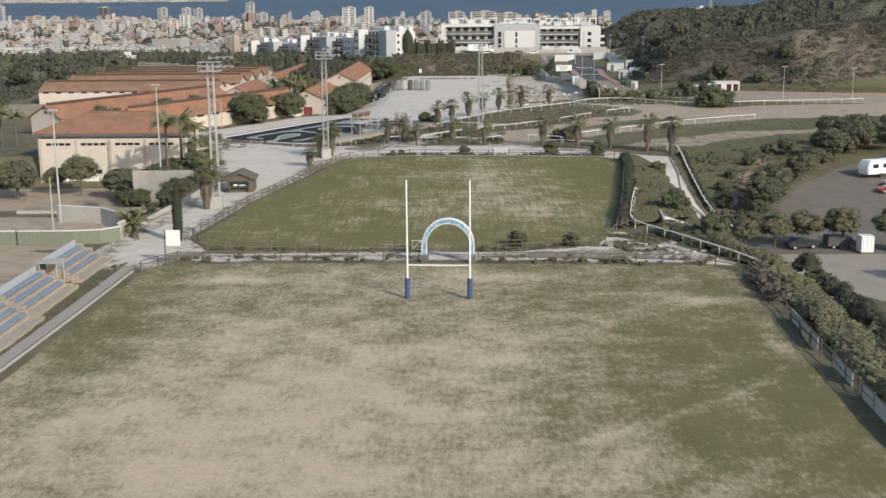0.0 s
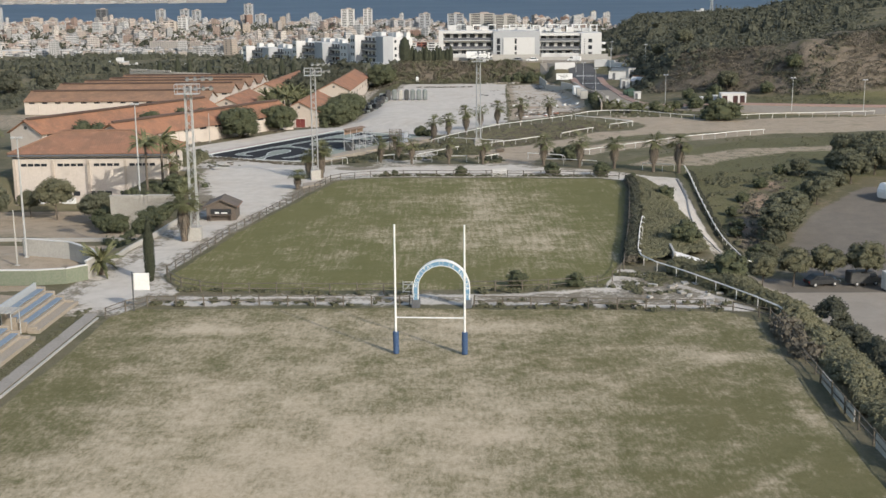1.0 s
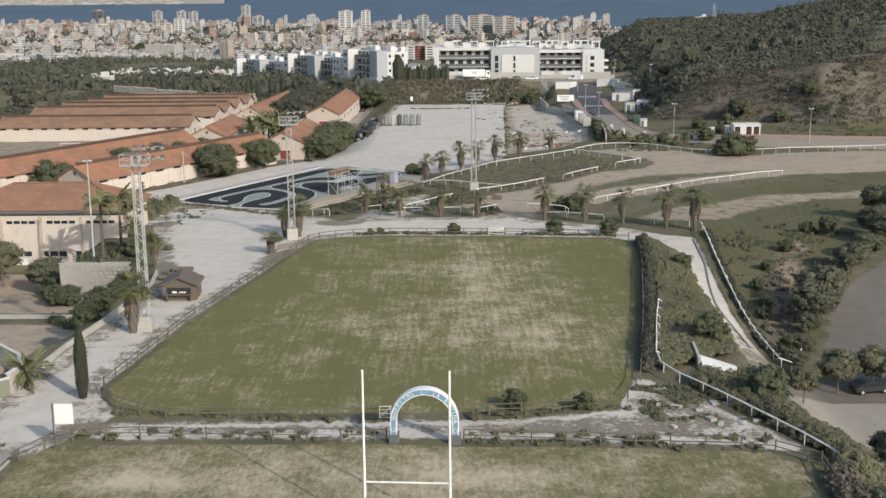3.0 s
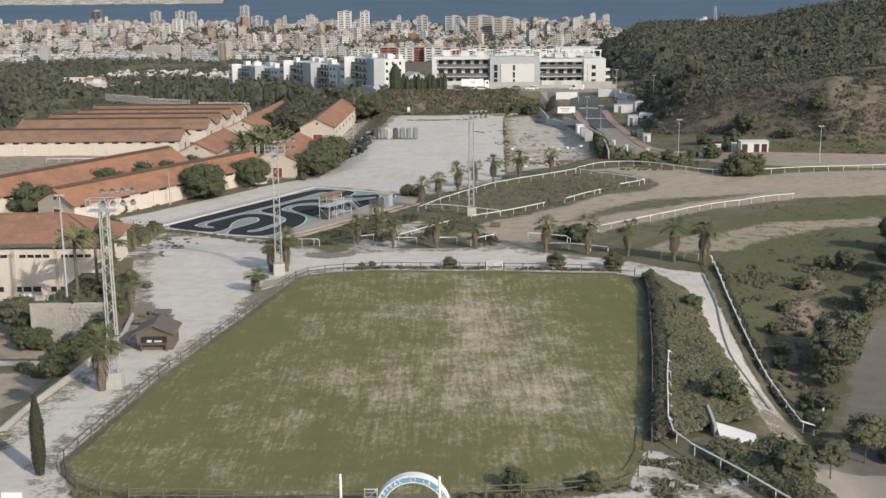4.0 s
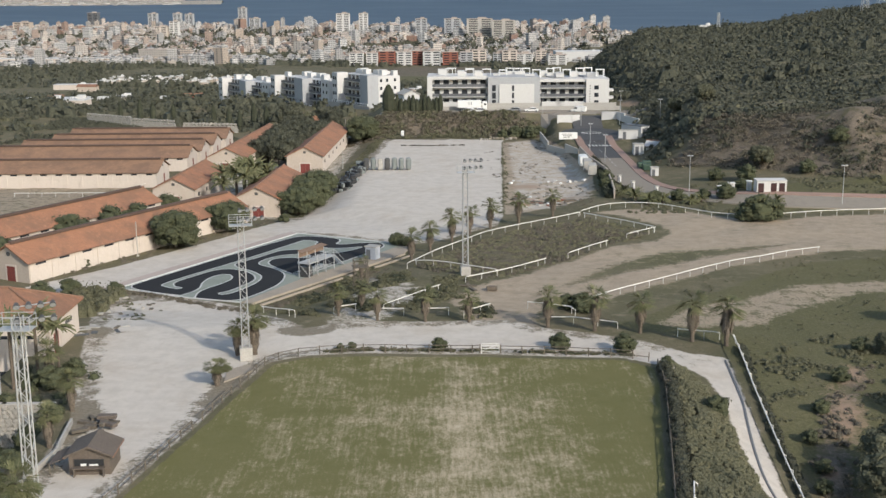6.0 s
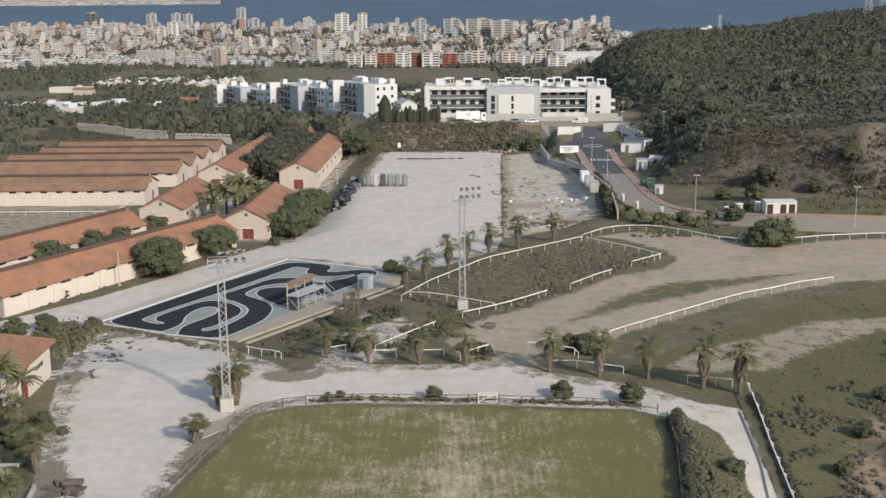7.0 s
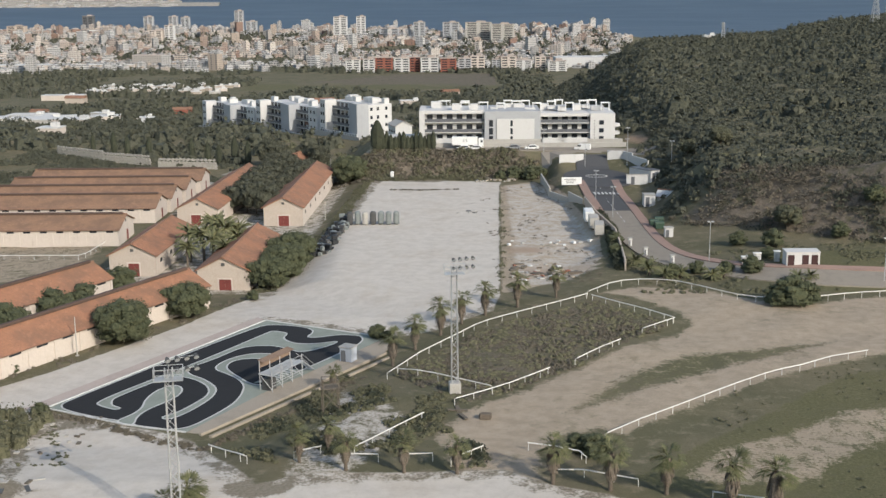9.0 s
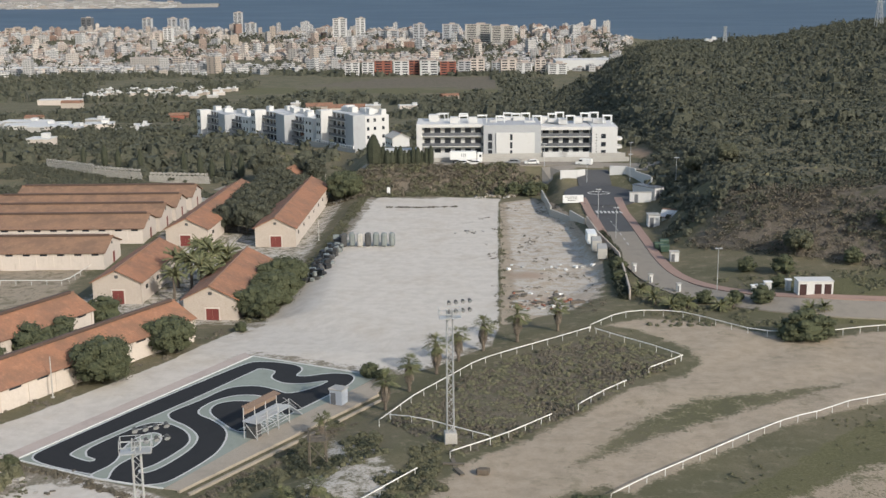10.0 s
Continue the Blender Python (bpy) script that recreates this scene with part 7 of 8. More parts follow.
scatter("plain_scrub", "dark scrub slope behind the barns", "leaf_hill", fill(7000, -330, 110, 405, 760, lambda x, y: plain_keep(x, y) & patchy(x, y, 0.02, -0.06, 3.0), 33), 1.6, 0.42, 12, 0.8, 33, "woodland", solid=True)
scatter("plain_trees", "trees scattered over the plain", "leaf_hill", fill(2600, -520, 150, 470, 1100, lambda x, y: plain_keep(x, y) & patchy(x, y, 0.012, -0.1, 5.0), 34), 3.2, 0.68, 18, 1.05, 34, "woodland", solid=True)
scatter("plain_trees", "belts of trees before the town", "leaf_hill", fill(5200, -900, 260, 1000, 1850, lambda x, y: plain_keep(x, y) & patchy(x, y, 0.007, -0.08, 7.0), 35), 4.6, 1.1, 12, 1.0, 35, "woodland", solid=True)
scatter("town_trees", "trees between the houses of the town", "leaf_hill", fill(2300, -1500, 600, 1850, 2800, lambda x, y: (bearing(x, y) > -0.5) & (bearing(x, y) < 0.2) & patchy(x, y, 0.008, -0.02, 2.0), 36), 8.5, 2.0, 16, 1.2, 36, "woodland")

# ---- roads and the entrance ----


def road_things():
    g = tagged(new("road"), "grey access road with a roundabout, zebra crossing and paved edges", "road", kind="structure")
    main = [(47.4, 396), (46.8, 385), (47, 374), (46.6, 354), (46.2, 328), (48, 312), (52.4, 302.6), (60.4, 294), (70, 289.6), (82, 287.6), (110, 285), (160, 283)]
    band("carriageway", main, 7.0, 0.24, "road", g, 0.3, "", True, 3.0)
    band("fresh_asphalt", [(47.4, 396), (46.8, 385), (47, 374), (46.7, 359)], 6.9, 0.26, "road_dark", g, 0.05, "dark new asphalt", True, 3.0)
    for side, pts in ((1, [(51.8, 398), (51, 385), (51.2, 374), (50.8, 354), (50.4, 330), (51.6, 316), (55.4, 306.6), (62.4, 298.4), (70.6, 294.2), (82.4, 292.2), (110.4, 289.6), (160, 287.6)]), (-1, [(42.6, 398), (42.4, 385), (42.8, 374), (42.4, 354), (42, 336)])):
        band("pavement", pts, 2.0, 0.36, "paving", g, 0.45, "reddish paved footway", True, 3.0)
    bm = B()
    prism(bm, [(48 + 9.4 * math.cos(a), 402.5 + 16.2 * math.sin(a)) for a in np.linspace(0, 2 * math.pi, 33)[:-1]], 0.6, 1.3)
    part("roundabout", bm, "road_dark", g, "dark asphalt roundabout")
    z = 1.32
    bm = B()
    for r in (2.2,):
        for k in range(20):
            a0, a1 = k * 0.314, k * 0.314 + 0.22
            rod(bm, (47.8 + r * 1.3 * math.cos(a0), 405 + r * math.sin(a0), z), (47.8 + r * 1.3 * math.cos(a1), 405 + r * math.sin(a1), z), 0.09, n=4)
    part("ring_mark", bm, "line", g)
    for k in range(7):
        bm = B()
        box(bm, (44.3 + k * 0.95, 381.0, height(47, 381.0) + 0.31), (0.5, 3.4, 0.03))
        part("zebra_stripe", bm, "line", g)
    for k in range(9):
        bm = B()
        p = (46.2 - 0.2 + 0.0 * k, 386 - k * 5)
        box(bm, (p[0] + 0.3, p[1], height(*p) + 0.27), (0.12, 2.2, 0.03))
        part("lane_mark", bm, "line", g)
    band("street", [(-62, 458), (-20, 442), (10, 438.5), (40, 437), (58, 432), (66, 424)], 6.5, 0.25, "road", g, 0.3, "grey street before the apartments", True, 3.0)
    band("street", [(35, 429.6), (44, 429), (52, 427.6)], 7.0, 0.25, "road", g, 0.3, "grey asphalt parking strip", True, 3.0)
    band("street", [(48.5, 417), (48.8, 427)], 9.0, 0.25, "road_dark", g, 0.36, "dark asphalt street arm", True, 3.0)
    band("path_edge", [(-31.2, 113), (-31.95, 95), (-32.85, 78), (-34.4, 50), (-36, 20)], 1.15, 0.06, "old_path", g, 0.1, "grey worn concrete footpath", True, 3.0)
    band("drain", [(36.6, 190.5), (36.1, 184), (35.6, 178), (34.5, 171), (33.4, 163.5), (32.8, 158), (32.6, 150), (32.3, 142)], 0.26, 0.07, "anthracite", g, 0.1, "dark drain channel in the path", True, 1.0)
    band("path_kerb", [(-30.3, 111.5), (-31.0, 95), (-31.9, 78), (-33.4, 50), (-35, 20)], 0.2, 0.12, "concrete", g, 0.2, "pale concrete kerb", True, 3.0)


road_things()


def wall_run(name, label, pts, t, z0, z1, mat, cap=None, category="wall", level=None):
    g = thing(name, label, category)
    for a, b in zip(pts, pts[1:]):
        a, b = Vector(a), Vector(b)
        d = b - a
        m = (a + b) / 2
        zm = height(m.x, m.y) if level is None else level
        bm = B()
        box(bm, (m.x, m.y, zm + (z0 + z1) / 2), (d.length + t * 0.6, t, z1 - z0), math.degrees(math.atan2(d.y, d.x)), bevel=0.02)
        part("panel", bm, mat, g)
        if cap:
            bm = B()
            box(bm, (m.x, m.y, zm + z1 + 0.06), (d.length + t, t + 0.12, 0.12), math.degrees(math.atan2(d.y, d.x)), bevel=0.02)
            part("coping", bm, cap, g)
    return g


wall_run("arena_wall", "low green and white curved arena wall", [(-62, 124.2), (-46, 124.2), (-40, 124.2), (-37.2, 124.8), (-35.6, 126.4)], 0.25, 0, 1.5, "green_wall", "white_render")
wall_run("arena_wall", "low grey panel wall round the riding arena", [(-35.6, 126.4), (-35.3, 128.8), (-36.6, 132), (-40.2, 135.9), (-46, 138)], 0.2, 0, 1.9, "concrete", "white_render")
wall_run("garden_wall", "low whitewashed wall along the gravel path", [(-35.4, 130.5), (-34.9, 139.3), (-33.7, 149.2), (-33.1, 156.1), (-32.4, 163), (-33.4, 171)], 0.25, -0.8, 0.6, "concrete", level=0.0)
WALL = wall_run("retaining_wall", "rubble stone retaining wall below the palm garden", [(-46.8, 176.0), (-42, 176.2), (-36.9, 176.2)], 0.5, -5.2, 0.3, "stone", "concrete", level=0.0)


def wall_stones(parent, x0, x1, y, z0, z1, seed, big=1.0):
    """Rough stones set proud in courses on a wall's face, sharing a few meshes."""
    rng = random.Random(seed)
    kinds = []
    for k in range(5):
        bm = B()
        n = 6 + k % 2
        prism(bm, [(0.5 * math.cos(i * 2 * math.pi / n + 0.3 * k) * rng.uniform(0.85, 1.1), 0.5 * math.sin(i * 2 * math.pi / n + 0.3 * k) * rng.uniform(0.85, 1.1)) for i in range(n)], -0.5, 0.5)
        kinds.append(mesh_of(bm, "stone", "stone"))
    z, row = z0, 0
    while z < z1 - 0.2:
        x = x0 + (row % 2) * 0.3
        while x < x1:
            w, h = big * rng.uniform(0.5, 0.8), big * rng.uniform(0.42, 0.52)
            ob = new("stone", rng.choice(kinds))
            ob.parent = parent
            ob.matrix_basis = pose(x + w / 2, y, z + h / 2, 90, 0, 0) @ pose(0, 0, 0, 0, 0, rng.uniform(-12, 12)) @ Matrix.Diagonal((w * 1.02, h * 1.05, big * rng.uniform(0.1, 0.22), 1))
            x += w
        z += 0.47 * big
        row += 1


wall_stones(WALL, -46.6, -37.1, 175.84, -4.9, 0.1, 5)
wall_run("yard_kerb", "low pale kerb across the lower yard", [(-62, 168.5), (-50, 168), (-38.4, 167.4)], 0.4, -0.2, 0.45, "concrete")
for a, b, lab in (((-126.7, 495.1), (-107.3, 481.4), "pale boulder wall on the scrub slope"), ((-107.3, 481.4), (-89.6, 472.7), "long pale boulder wall stepping down the scrub slope"), ((-86.1, 469.3), (-66.6, 465.5), "pale boulder wall behind the stables")):
    d = Vector(b) - Vector(a)
    STONES = thing("stone_wall", lab, "wall", (*a, height(*((Vector(a) + Vector(b)) / 2)) - 0.4), math.degrees(math.atan2(d.y, d.x)))
    bm = B()
    box(bm, (d.length / 2, 0, 1.2), (d.length, 0.9, 2.4), bevel=0.1)
    part("core", bm, "stone", STONES)
    wall_stones(STONES, 0, d.length, -0.45, 0.0, 3.2, int(d.length), 2.0)
wall_run("entrance_wall", "white entrance wall beside the roundabout", [(39.5, 422.2), (44, 423), (46.4, 424.2)], 0.35, -0.5, 2.2, "white_render")
wall_run("entrance_wall", "white angled entrance wall beyond the roundabout", [(53.4, 424), (57.8, 423), (59.6, 419), (62.4, 409)], 0.35, -0.5, 2.4, "white_render")
wall_run("terrace_wall", "long grey terrace wall below the white apartments", [(13, 444.6), (40, 444.4), (60.5, 443.6)], 0.35, -0.5, 2.3, "concrete")
wall_run("road_wall", "grey retaining wall between yard and road", [(33.7, 415), (33.9, 390.8), (37.7, 380.6), (39.9, 370)], 0.4, -2.4, 1.7, "concrete")
wall_run("road_wall", "brown rendered boundary wall above the yard", [(40.3, 369.4), (40.6, 350), (42, 330), (40.6, 312), (39.5, 300)], 0.3, -2.4, 2.0, "beige")
wall_run("track_boards", "faded white advertising boards along the field", [(28.1, 92.2), (27.9, 88), (27.7, 84.2)], 0.08, 0.05, 1.0, "concrete", category="fence")
wall_run("track_boards", "faded white advertising boards beside the hedge", [(27.5, 79.6), (27.35, 75.6)], 0.08, 0.05, 1.05, "concrete", category="fence")
wall_run("track_boards", "faded white advertising boards near the hedge end", [(27.3, 73.4), (27.1, 68), (26.9, 62), (26.8, 56)], 0.08, 0.05, 1.05, "concrete", category="fence")
wooden_fence([(27.9, 92), (27.3, 75), (26.7, 50)], 3.0, 1.2, "thin timber rail fence behind white boards", 9)


def ramp_wall():
    g = thing("ramp_wall", "white rendered sloping ramp wall at the path foot", "wall")
    bm = B()
    ends = [[bm.verts.new((x, y, z)) for y, z in prof] for x, prof in (
        (25.2, ((129.9, -0.5), (129.9, -0.05), (132.9, 1.05), (133.2, 1.05), (133.2, -0.5))),
        (28.5, ((132.0, -1.2), (132.0, -0.3), (132.4, 0.1), (132.7, 0.1), (132.7, -1.2))))]
    for k in range(5):
        bm.faces.new((ends[0][k], ends[0][(k + 1) % 5], ends[1][(k + 1) % 5], ends[1][k]))
    bm.faces.new(ends[0][::-1])
    bm.faces.new(ends[1])
    bmesh.ops.recalc_face_normals(bm, faces=bm.faces)
    part("face", bm, "white_render", g)


ramp_wall()
wall_run("ramp_wall", "grey concrete wing wall at the path foot", [(25.05, 132.2), (25.5, 137.2)], 0.25, -1.2, 1.05, "concrete", level=0.0)


def sign_wall(at, w, h, label, rz=0.0, bars=3):
    g = thing("sign_board", label, "sign", (*at, height(*at)), rz)
    bm = B()
    box(bm, (0, 0, h / 2 + 0.2), (w, 0.25, h), bevel=0.03)
    part("board", bm, "white", g)
    for k in range(bars):
        bm = B()
        box(bm, (-w * 0.08 + 0.2 * (k % 2), -0.13, h * (0.8 - 0.22 * k) + 0.1), (w * (0.6 - 0.12 * k), 0.03, h * 0.07))
        part("text_bar", bm, "dark_steel", g, "illegible line of text")


sign_wall((39.6, 391.7), 5.2, 2.0, "long white entrance sign with faint grey lines")
sign_wall((-40.9, 176.9), 4.4, 1.0, "white sign panel on the garden wall", 0, 2)


def gatehouse():
    g = thing("gatehouse", "small white gatehouse with three dark maroon doors", "building", (70.6, 296.4, height(70.6, 296.4)), -1)
    g.matrix_basis = g.matrix_basis @ Matrix.Diagonal((0.88, 0.9, 0.92, 1))
    bm = B()
    box(bm, (0, 0, 1.35), (6.8, 3.0, 2.7), bevel=0.03)
    part("body", bm, "white_render", g)
    bm = B()
    slab(bm, (-3.5, -1.65, 2.8), (3.5, -1.65, 2.8), (3.5, 1.65, 2.9), (-3.5, 1.65, 2.9), 0.14)
    part("roof", bm, "white_render", g, "thin white flat roof")
    for x in (-2.45, 0.45, 2.35):
        bm = B()
        box(bm, (x, -1.5, 1.15), (1.35, 0.1, 2.1), bevel=0.02)
        part("door", bm, "maroon", g, "dark maroon door")


gatehouse()
for x, s, lab in ((-5.0, (0.9, 0.7, 1.9), "white kiosk box beside the gatehouse"), (-8.6, (1.2, 0.7, 1.9), "white meter cabinet by the road"), (-9.9, (1.0, 0.7, 1.5), "white meter cabinet beside a taller one"), (-10.9, (1.0, 0.7, 1.5), "low white meter cabinet by the road")):
    cabin((72.2 + x, 299.8), 0, s, lab, "white_render", "white", "utility_box", "steel")
cabin((55.0, 364.8), 0, (2.6, 2.6, 2.8), "white transformer cabin near the crossing")
gabled_house("small_house", "small white gabled house below the dark slope", (62.6, 366), 62, 3.6, 5, 2.30, 3.40, base=-0.6, z=0.0, wall="white_render", roof="white_render", vents=False)
cabin((59.2, 396), 35, (3.2, 8, 3.2), "long white entrance canopy beside the roundabout", roof="anthracite")
cabin((56.6, 392), 0, (5.5, 0.6, 2.6), "white panel wall beside the roundabout", name="panel_hut")
cabin((53, 329.5), 0, (1.7, 1.4, 1.9), "small white kerbside hut")
for x, y in ((43.6, 320.7), (45.2, 311.8), (49, 304.6)):
    cabin((x, y), 10, (0.7, 0.5, 1.7), "narrow white roadside cabinet", name="roadside_cabinet")


def container(at, rz, s, label, mat="white", name="container", cat="container"):
    g = thing(name, label, cat, (*at, height(*at)), rz)
    bm = B()
    box(bm, (0, 0, s[2] / 2 + 0.12), s, bevel=0.04)
    part("body", bm, mat, g)
    for k in range(int(s[0] / 0.45)):
        bm = B()
        box(bm, (-s[0] / 2 + 0.3 + k * 0.45, -s[1] / 2 - 0.02, s[2] / 2 + 0.12), (0.16, 0.06, s[2] * 0.9))
        part("rib", bm, mat, g)
    bm = B()
    for x in (-s[0] * 0.4, s[0] * 0.4):
        box(bm, (x, 0, 0.06), (0.2, s[1], 0.14))
    part("skid", bm, "dark_steel", g)


container((39.3, 335.2), 84, (5.4, 1.9, 2.2), "grey-white site container against the wall", "concrete")
container((39.1, 342.8), 86, (5.4, 2.0, 2.3), "grey-white site container between two others", "concrete")
container((39, 350.6), 88, (5.6, 2.0, 2.3), "white site container with rusty edge")
container((48.2, 132.2), 4, (1.5, 1.5, 1.9), "white steel storage container beside the car park")
container((53, 132.4), 2, (2.2, 2.0, 2.3), "grey-green storage container beside the car park", "bin_grey")
container((56.2, 131.8), 0, (2.4, 2.0, 2.4), "grey storage container under an olive tree", "bin_grey")
container((-8.3, 423.8), 0, (0.9, 0.9, 2.2), "white portable toilet at the yard end", "white", "portable_toilet", "toilet")


def skip(at, rz, mat, label):
    g = thing("waste_container", label, "waste container", (*at, height(*at)), rz)
    bm = B()
    prism(bm, [(-1.0, -0.7), (1.0, -0.7), (1.0, 0.7), (-1.0, 0.7)], 0.15, 1.3)
    for v in bm.verts:
        if v.co.z < 0.5:
            v.co.x *= 0.8
    part("body", bm, mat, g)
    bm = B()
    rod(bm, (-1.0, 0, 1.28), (1.0, 0, 1.28), 0.62, n=12)
    for v in bm.verts:
        v.co.z = 1.3 + max(0, v.co.z - 1.28) * 0.6
    part("lid", bm, mat, g)
    for sx in (-0.8, 0.8):
        for sy in (-0.5, 0.5):
            bm = B()
            rod(bm, (sx, sy - 0.04, 0.1), (sx, sy + 0.04, 0.1), 0.1, n=8)
            part("wheel", bm, "black", g)


for x, y, m in ((51.9, 340.6, "bin_green"), (52.6, 338, "bin_green"), (53.4, 343, "bin_green")):
    skip((x, y), 5, m, "wheeled %s waste container at the roadside" % ("black" if m == "black" else "green"))

# ---- vehicles ----


def car(at, rz, paint, label, s=1.0, van=False):
    g = thing("van" if van else "car", label, "van" if van else "car", (*at, height(*at) + 0.02), rz)
    L, W = 4.3 * s, 1.75 * s
    if van:
        low, top = [(-2.3, 0.35), (2.4, 0.35), (2.45, 0.9), (1.7, 1.15), (1.2, 1.9), (-2.3, 1.95)], [(1.25, 1.2), (1.6, 1.2), (1.2, 1.75), (0.4, 1.75), (0.4, 1.2)]
    else:
        low, top = [(-2.1, 0.3), (2.1, 0.3), (2.15, 0.65), (1.3, 0.85), (0.6, 1.38), (-1.1, 1.42), (-1.9, 0.95), (-2.15, 0.85)], [(-1.7, 0.93), (1.1, 0.88), (0.55, 1.3), (-1.05, 1.33)]
    for name, prof, w, mat in (("body", low, W, paint), ("side_glass", top, W + 0.02, "glass")):
        bm = B()
        a, b = [bm.verts.new((x * s, -w / 2, z * s)) for x, z in prof], [bm.verts.new((x * s, w / 2, z * s)) for x, z in prof]
        n = len(prof)
        bm.faces.new(a), bm.faces.new(b[::-1])
        for i in range(n):
            bm.faces.new((a[i], b[i], b[(i + 1) % n], a[(i + 1) % n]))
        bmesh.ops.recalc_face_normals(bm, faces=bm.faces)
        if name == "body":
            bmesh.ops.bevel(bm, geom=list(bm.edges), offset=0.07, segments=2, affect="EDGES")
        part(name, bm, mat, g)
    bm = B()
    if van:
        slab(bm, (1.22 * s, -W * 0.42, 1.86 * s), (1.22 * s, W * 0.42, 1.86 * s), (1.74 * s, W * 0.42, 1.16 * s), (1.74 * s, -W * 0.42, 1.16 * s), 0.03)
    else:
        slab(bm, (0.62 * s, -W * 0.42, 1.39 * s), (0.62 * s, W * 0.42, 1.39 * s), (1.32 * s, W * 0.42, 0.88 * s), (1.32 * s, -W * 0.42, 0.88 * s), 0.03)
    part("windscreen", bm, "glass", g)
    for x in (-1.35, 1.35):
        for y in (-1, 1):
            bm = B()
            rod(bm, (x * s, y * (W / 2 - 0.2), 0.31 * s), (x * s, y * (W / 2 + 0.01), 0.31 * s), 0.31 * s, n=14)
            wheel = part("wheel", bm, "black", g)
            bm = B()
            rod(bm, (x * s, y * (W / 2), 0.31 * s), (x * s, y * (W / 2 + 0.03), 0.31 * s), 0.17 * s, n=10)
            part("rim", bm, "steel", wheel)
    for x, mat, nm in ((2.14, "lamp_glass", "headlight"), (-2.14, "red", "tail_light")):
        for y in (-0.6, 0.6):
            bm = B()
            box(bm, (x * s, y * s, 0.68 * s), (0.06, 0.3, 0.14))
            part(nm, bm, mat, g)


# The first two vehicles take the place of dark bins and containers.
car((41.6, 134.6), 12, "black", "black car shape in place of dark bins beside the olive trees", 0.85)
car((46.2, 134.8), 8, "dark_steel", "dark grey van shape in place of dark bins beside the olive trees", 0.8, True)
car((64.4, 167.0), 170, "red", "parked red car on the asphalt lot")
car((66.6, 170.6), 172, "grey_car", "parked grey car on the asphalt lot")
car((68.4, 179.6), 172, "white", "parked white van on the asphalt lot", 1.0, True)
car((71.4, 184.6), 172, "grey_car", "parked grey van under trees", 1.0, True)
car((27.2, 437.6), 178, "grey_car", "grey car parked on the apartment street")
car((32.6, 436.6), 182, "white", "white car parked on the apartment street")
car((47.4, 433.6), 160, "white", "white van near the roundabout", 1.0, True)
car((12.4, 436.8), 175, "white", "white car parked below the truck")
car((16.0, 436.6), 175, "white", "white car parked beside another white car")


def lorry():
    g = thing("lorry", "white lorry with a box body parked before the apartments", "lorry", (14.2, 439.6, height(14.2, 439.6) + 0.25), -3)
    g.matrix_basis = g.matrix_basis @ Matrix.Diagonal((0.66, 0.9, 0.88, 1))
    bm = B()
    box(bm, (-2.0, 0, 2.5), (11.5, 2.5, 2.7), bevel=0.05)
    part("trailer", bm, "white", g)
    for k, (x, w) in enumerate(((-2.6, 0.25), (-1.9, 0.25), (-1.1, 0.4))):
        bm = B()
        box(bm, (x, -1.27, 2.7), (w, 0.03, 1.0))
        part("logo_bar", bm, "grey_car", g, "grey logo stroke")
    bm = B()
    box(bm, (5.3, 0, 2.0), (2.2, 2.4, 2.9), bevel=0.15)
    part("cab", bm, "white", g)
    bm = B()
    box(bm, (6.38, 0, 2.5), (0.1, 2.1, 1.0)), box(bm, (5.6, 0, 2.5), (0.9, 2.44, 0.8))
    part("cab_windows", bm, "glass", g)
    bm = B()
    box(bm, (-1.0, 0, 0.95), (13, 1.0, 0.25))
    part("chassis", bm, "dark_steel", g)
    for x in (-6.3, -5.1, -3.9, 3.9, 5.6):
        for y in (-1, 1):
            bm = B()
            rod(bm, (x, y * 0.85, 0.5), (x, y * 1.2, 0.5), 0.5, n=14)
            part("wheel", bm, "black", g)


lorry()


def caravan():
    g = thing("caravan", "white touring caravan parked under trees", "caravan", (65.2, 176.4, height(65.2, 176.4)), 25)
    bm = B()
    prof = [(-2.6, 0.5), (2.4, 0.5), (2.6, 1.2), (2.1, 2.5), (-2.2, 2.6), (-2.7, 1.6)]
    a, b = [bm.verts.new((x, -1.1, z)) for x, z in prof], [bm.verts.new((x, 1.1, z)) for x, z in prof]
    bm.faces.new(a), bm.faces.new(b[::-1])
    for i in range(6):
        bm.faces.new((a[i], b[i], b[(i + 1) % 6], a[(i + 1) % 6]))
    bmesh.ops.recalc_face_normals(bm, faces=bm.faces)
    bmesh.ops.bevel(bm, geom=list(bm.edges), offset=0.15, segments=2, affect="EDGES")
    part("body", bm, "white", g)
    for x in (-1.2, 0.8):
        bm = B()
        box(bm, (x, -1.1, 1.75), (1.1, 0.06, 0.6), bevel=0.02)
        part("window", bm, "glass", g)
    for y in (-1, 1):
        bm = B()
        rod(bm, (0, y * 0.85, 0.32), (0, y * 1.08, 0.32), 0.32, n=12)
        part("wheel", bm, "black", g)


caravan()

# ---- bleachers and field side ----


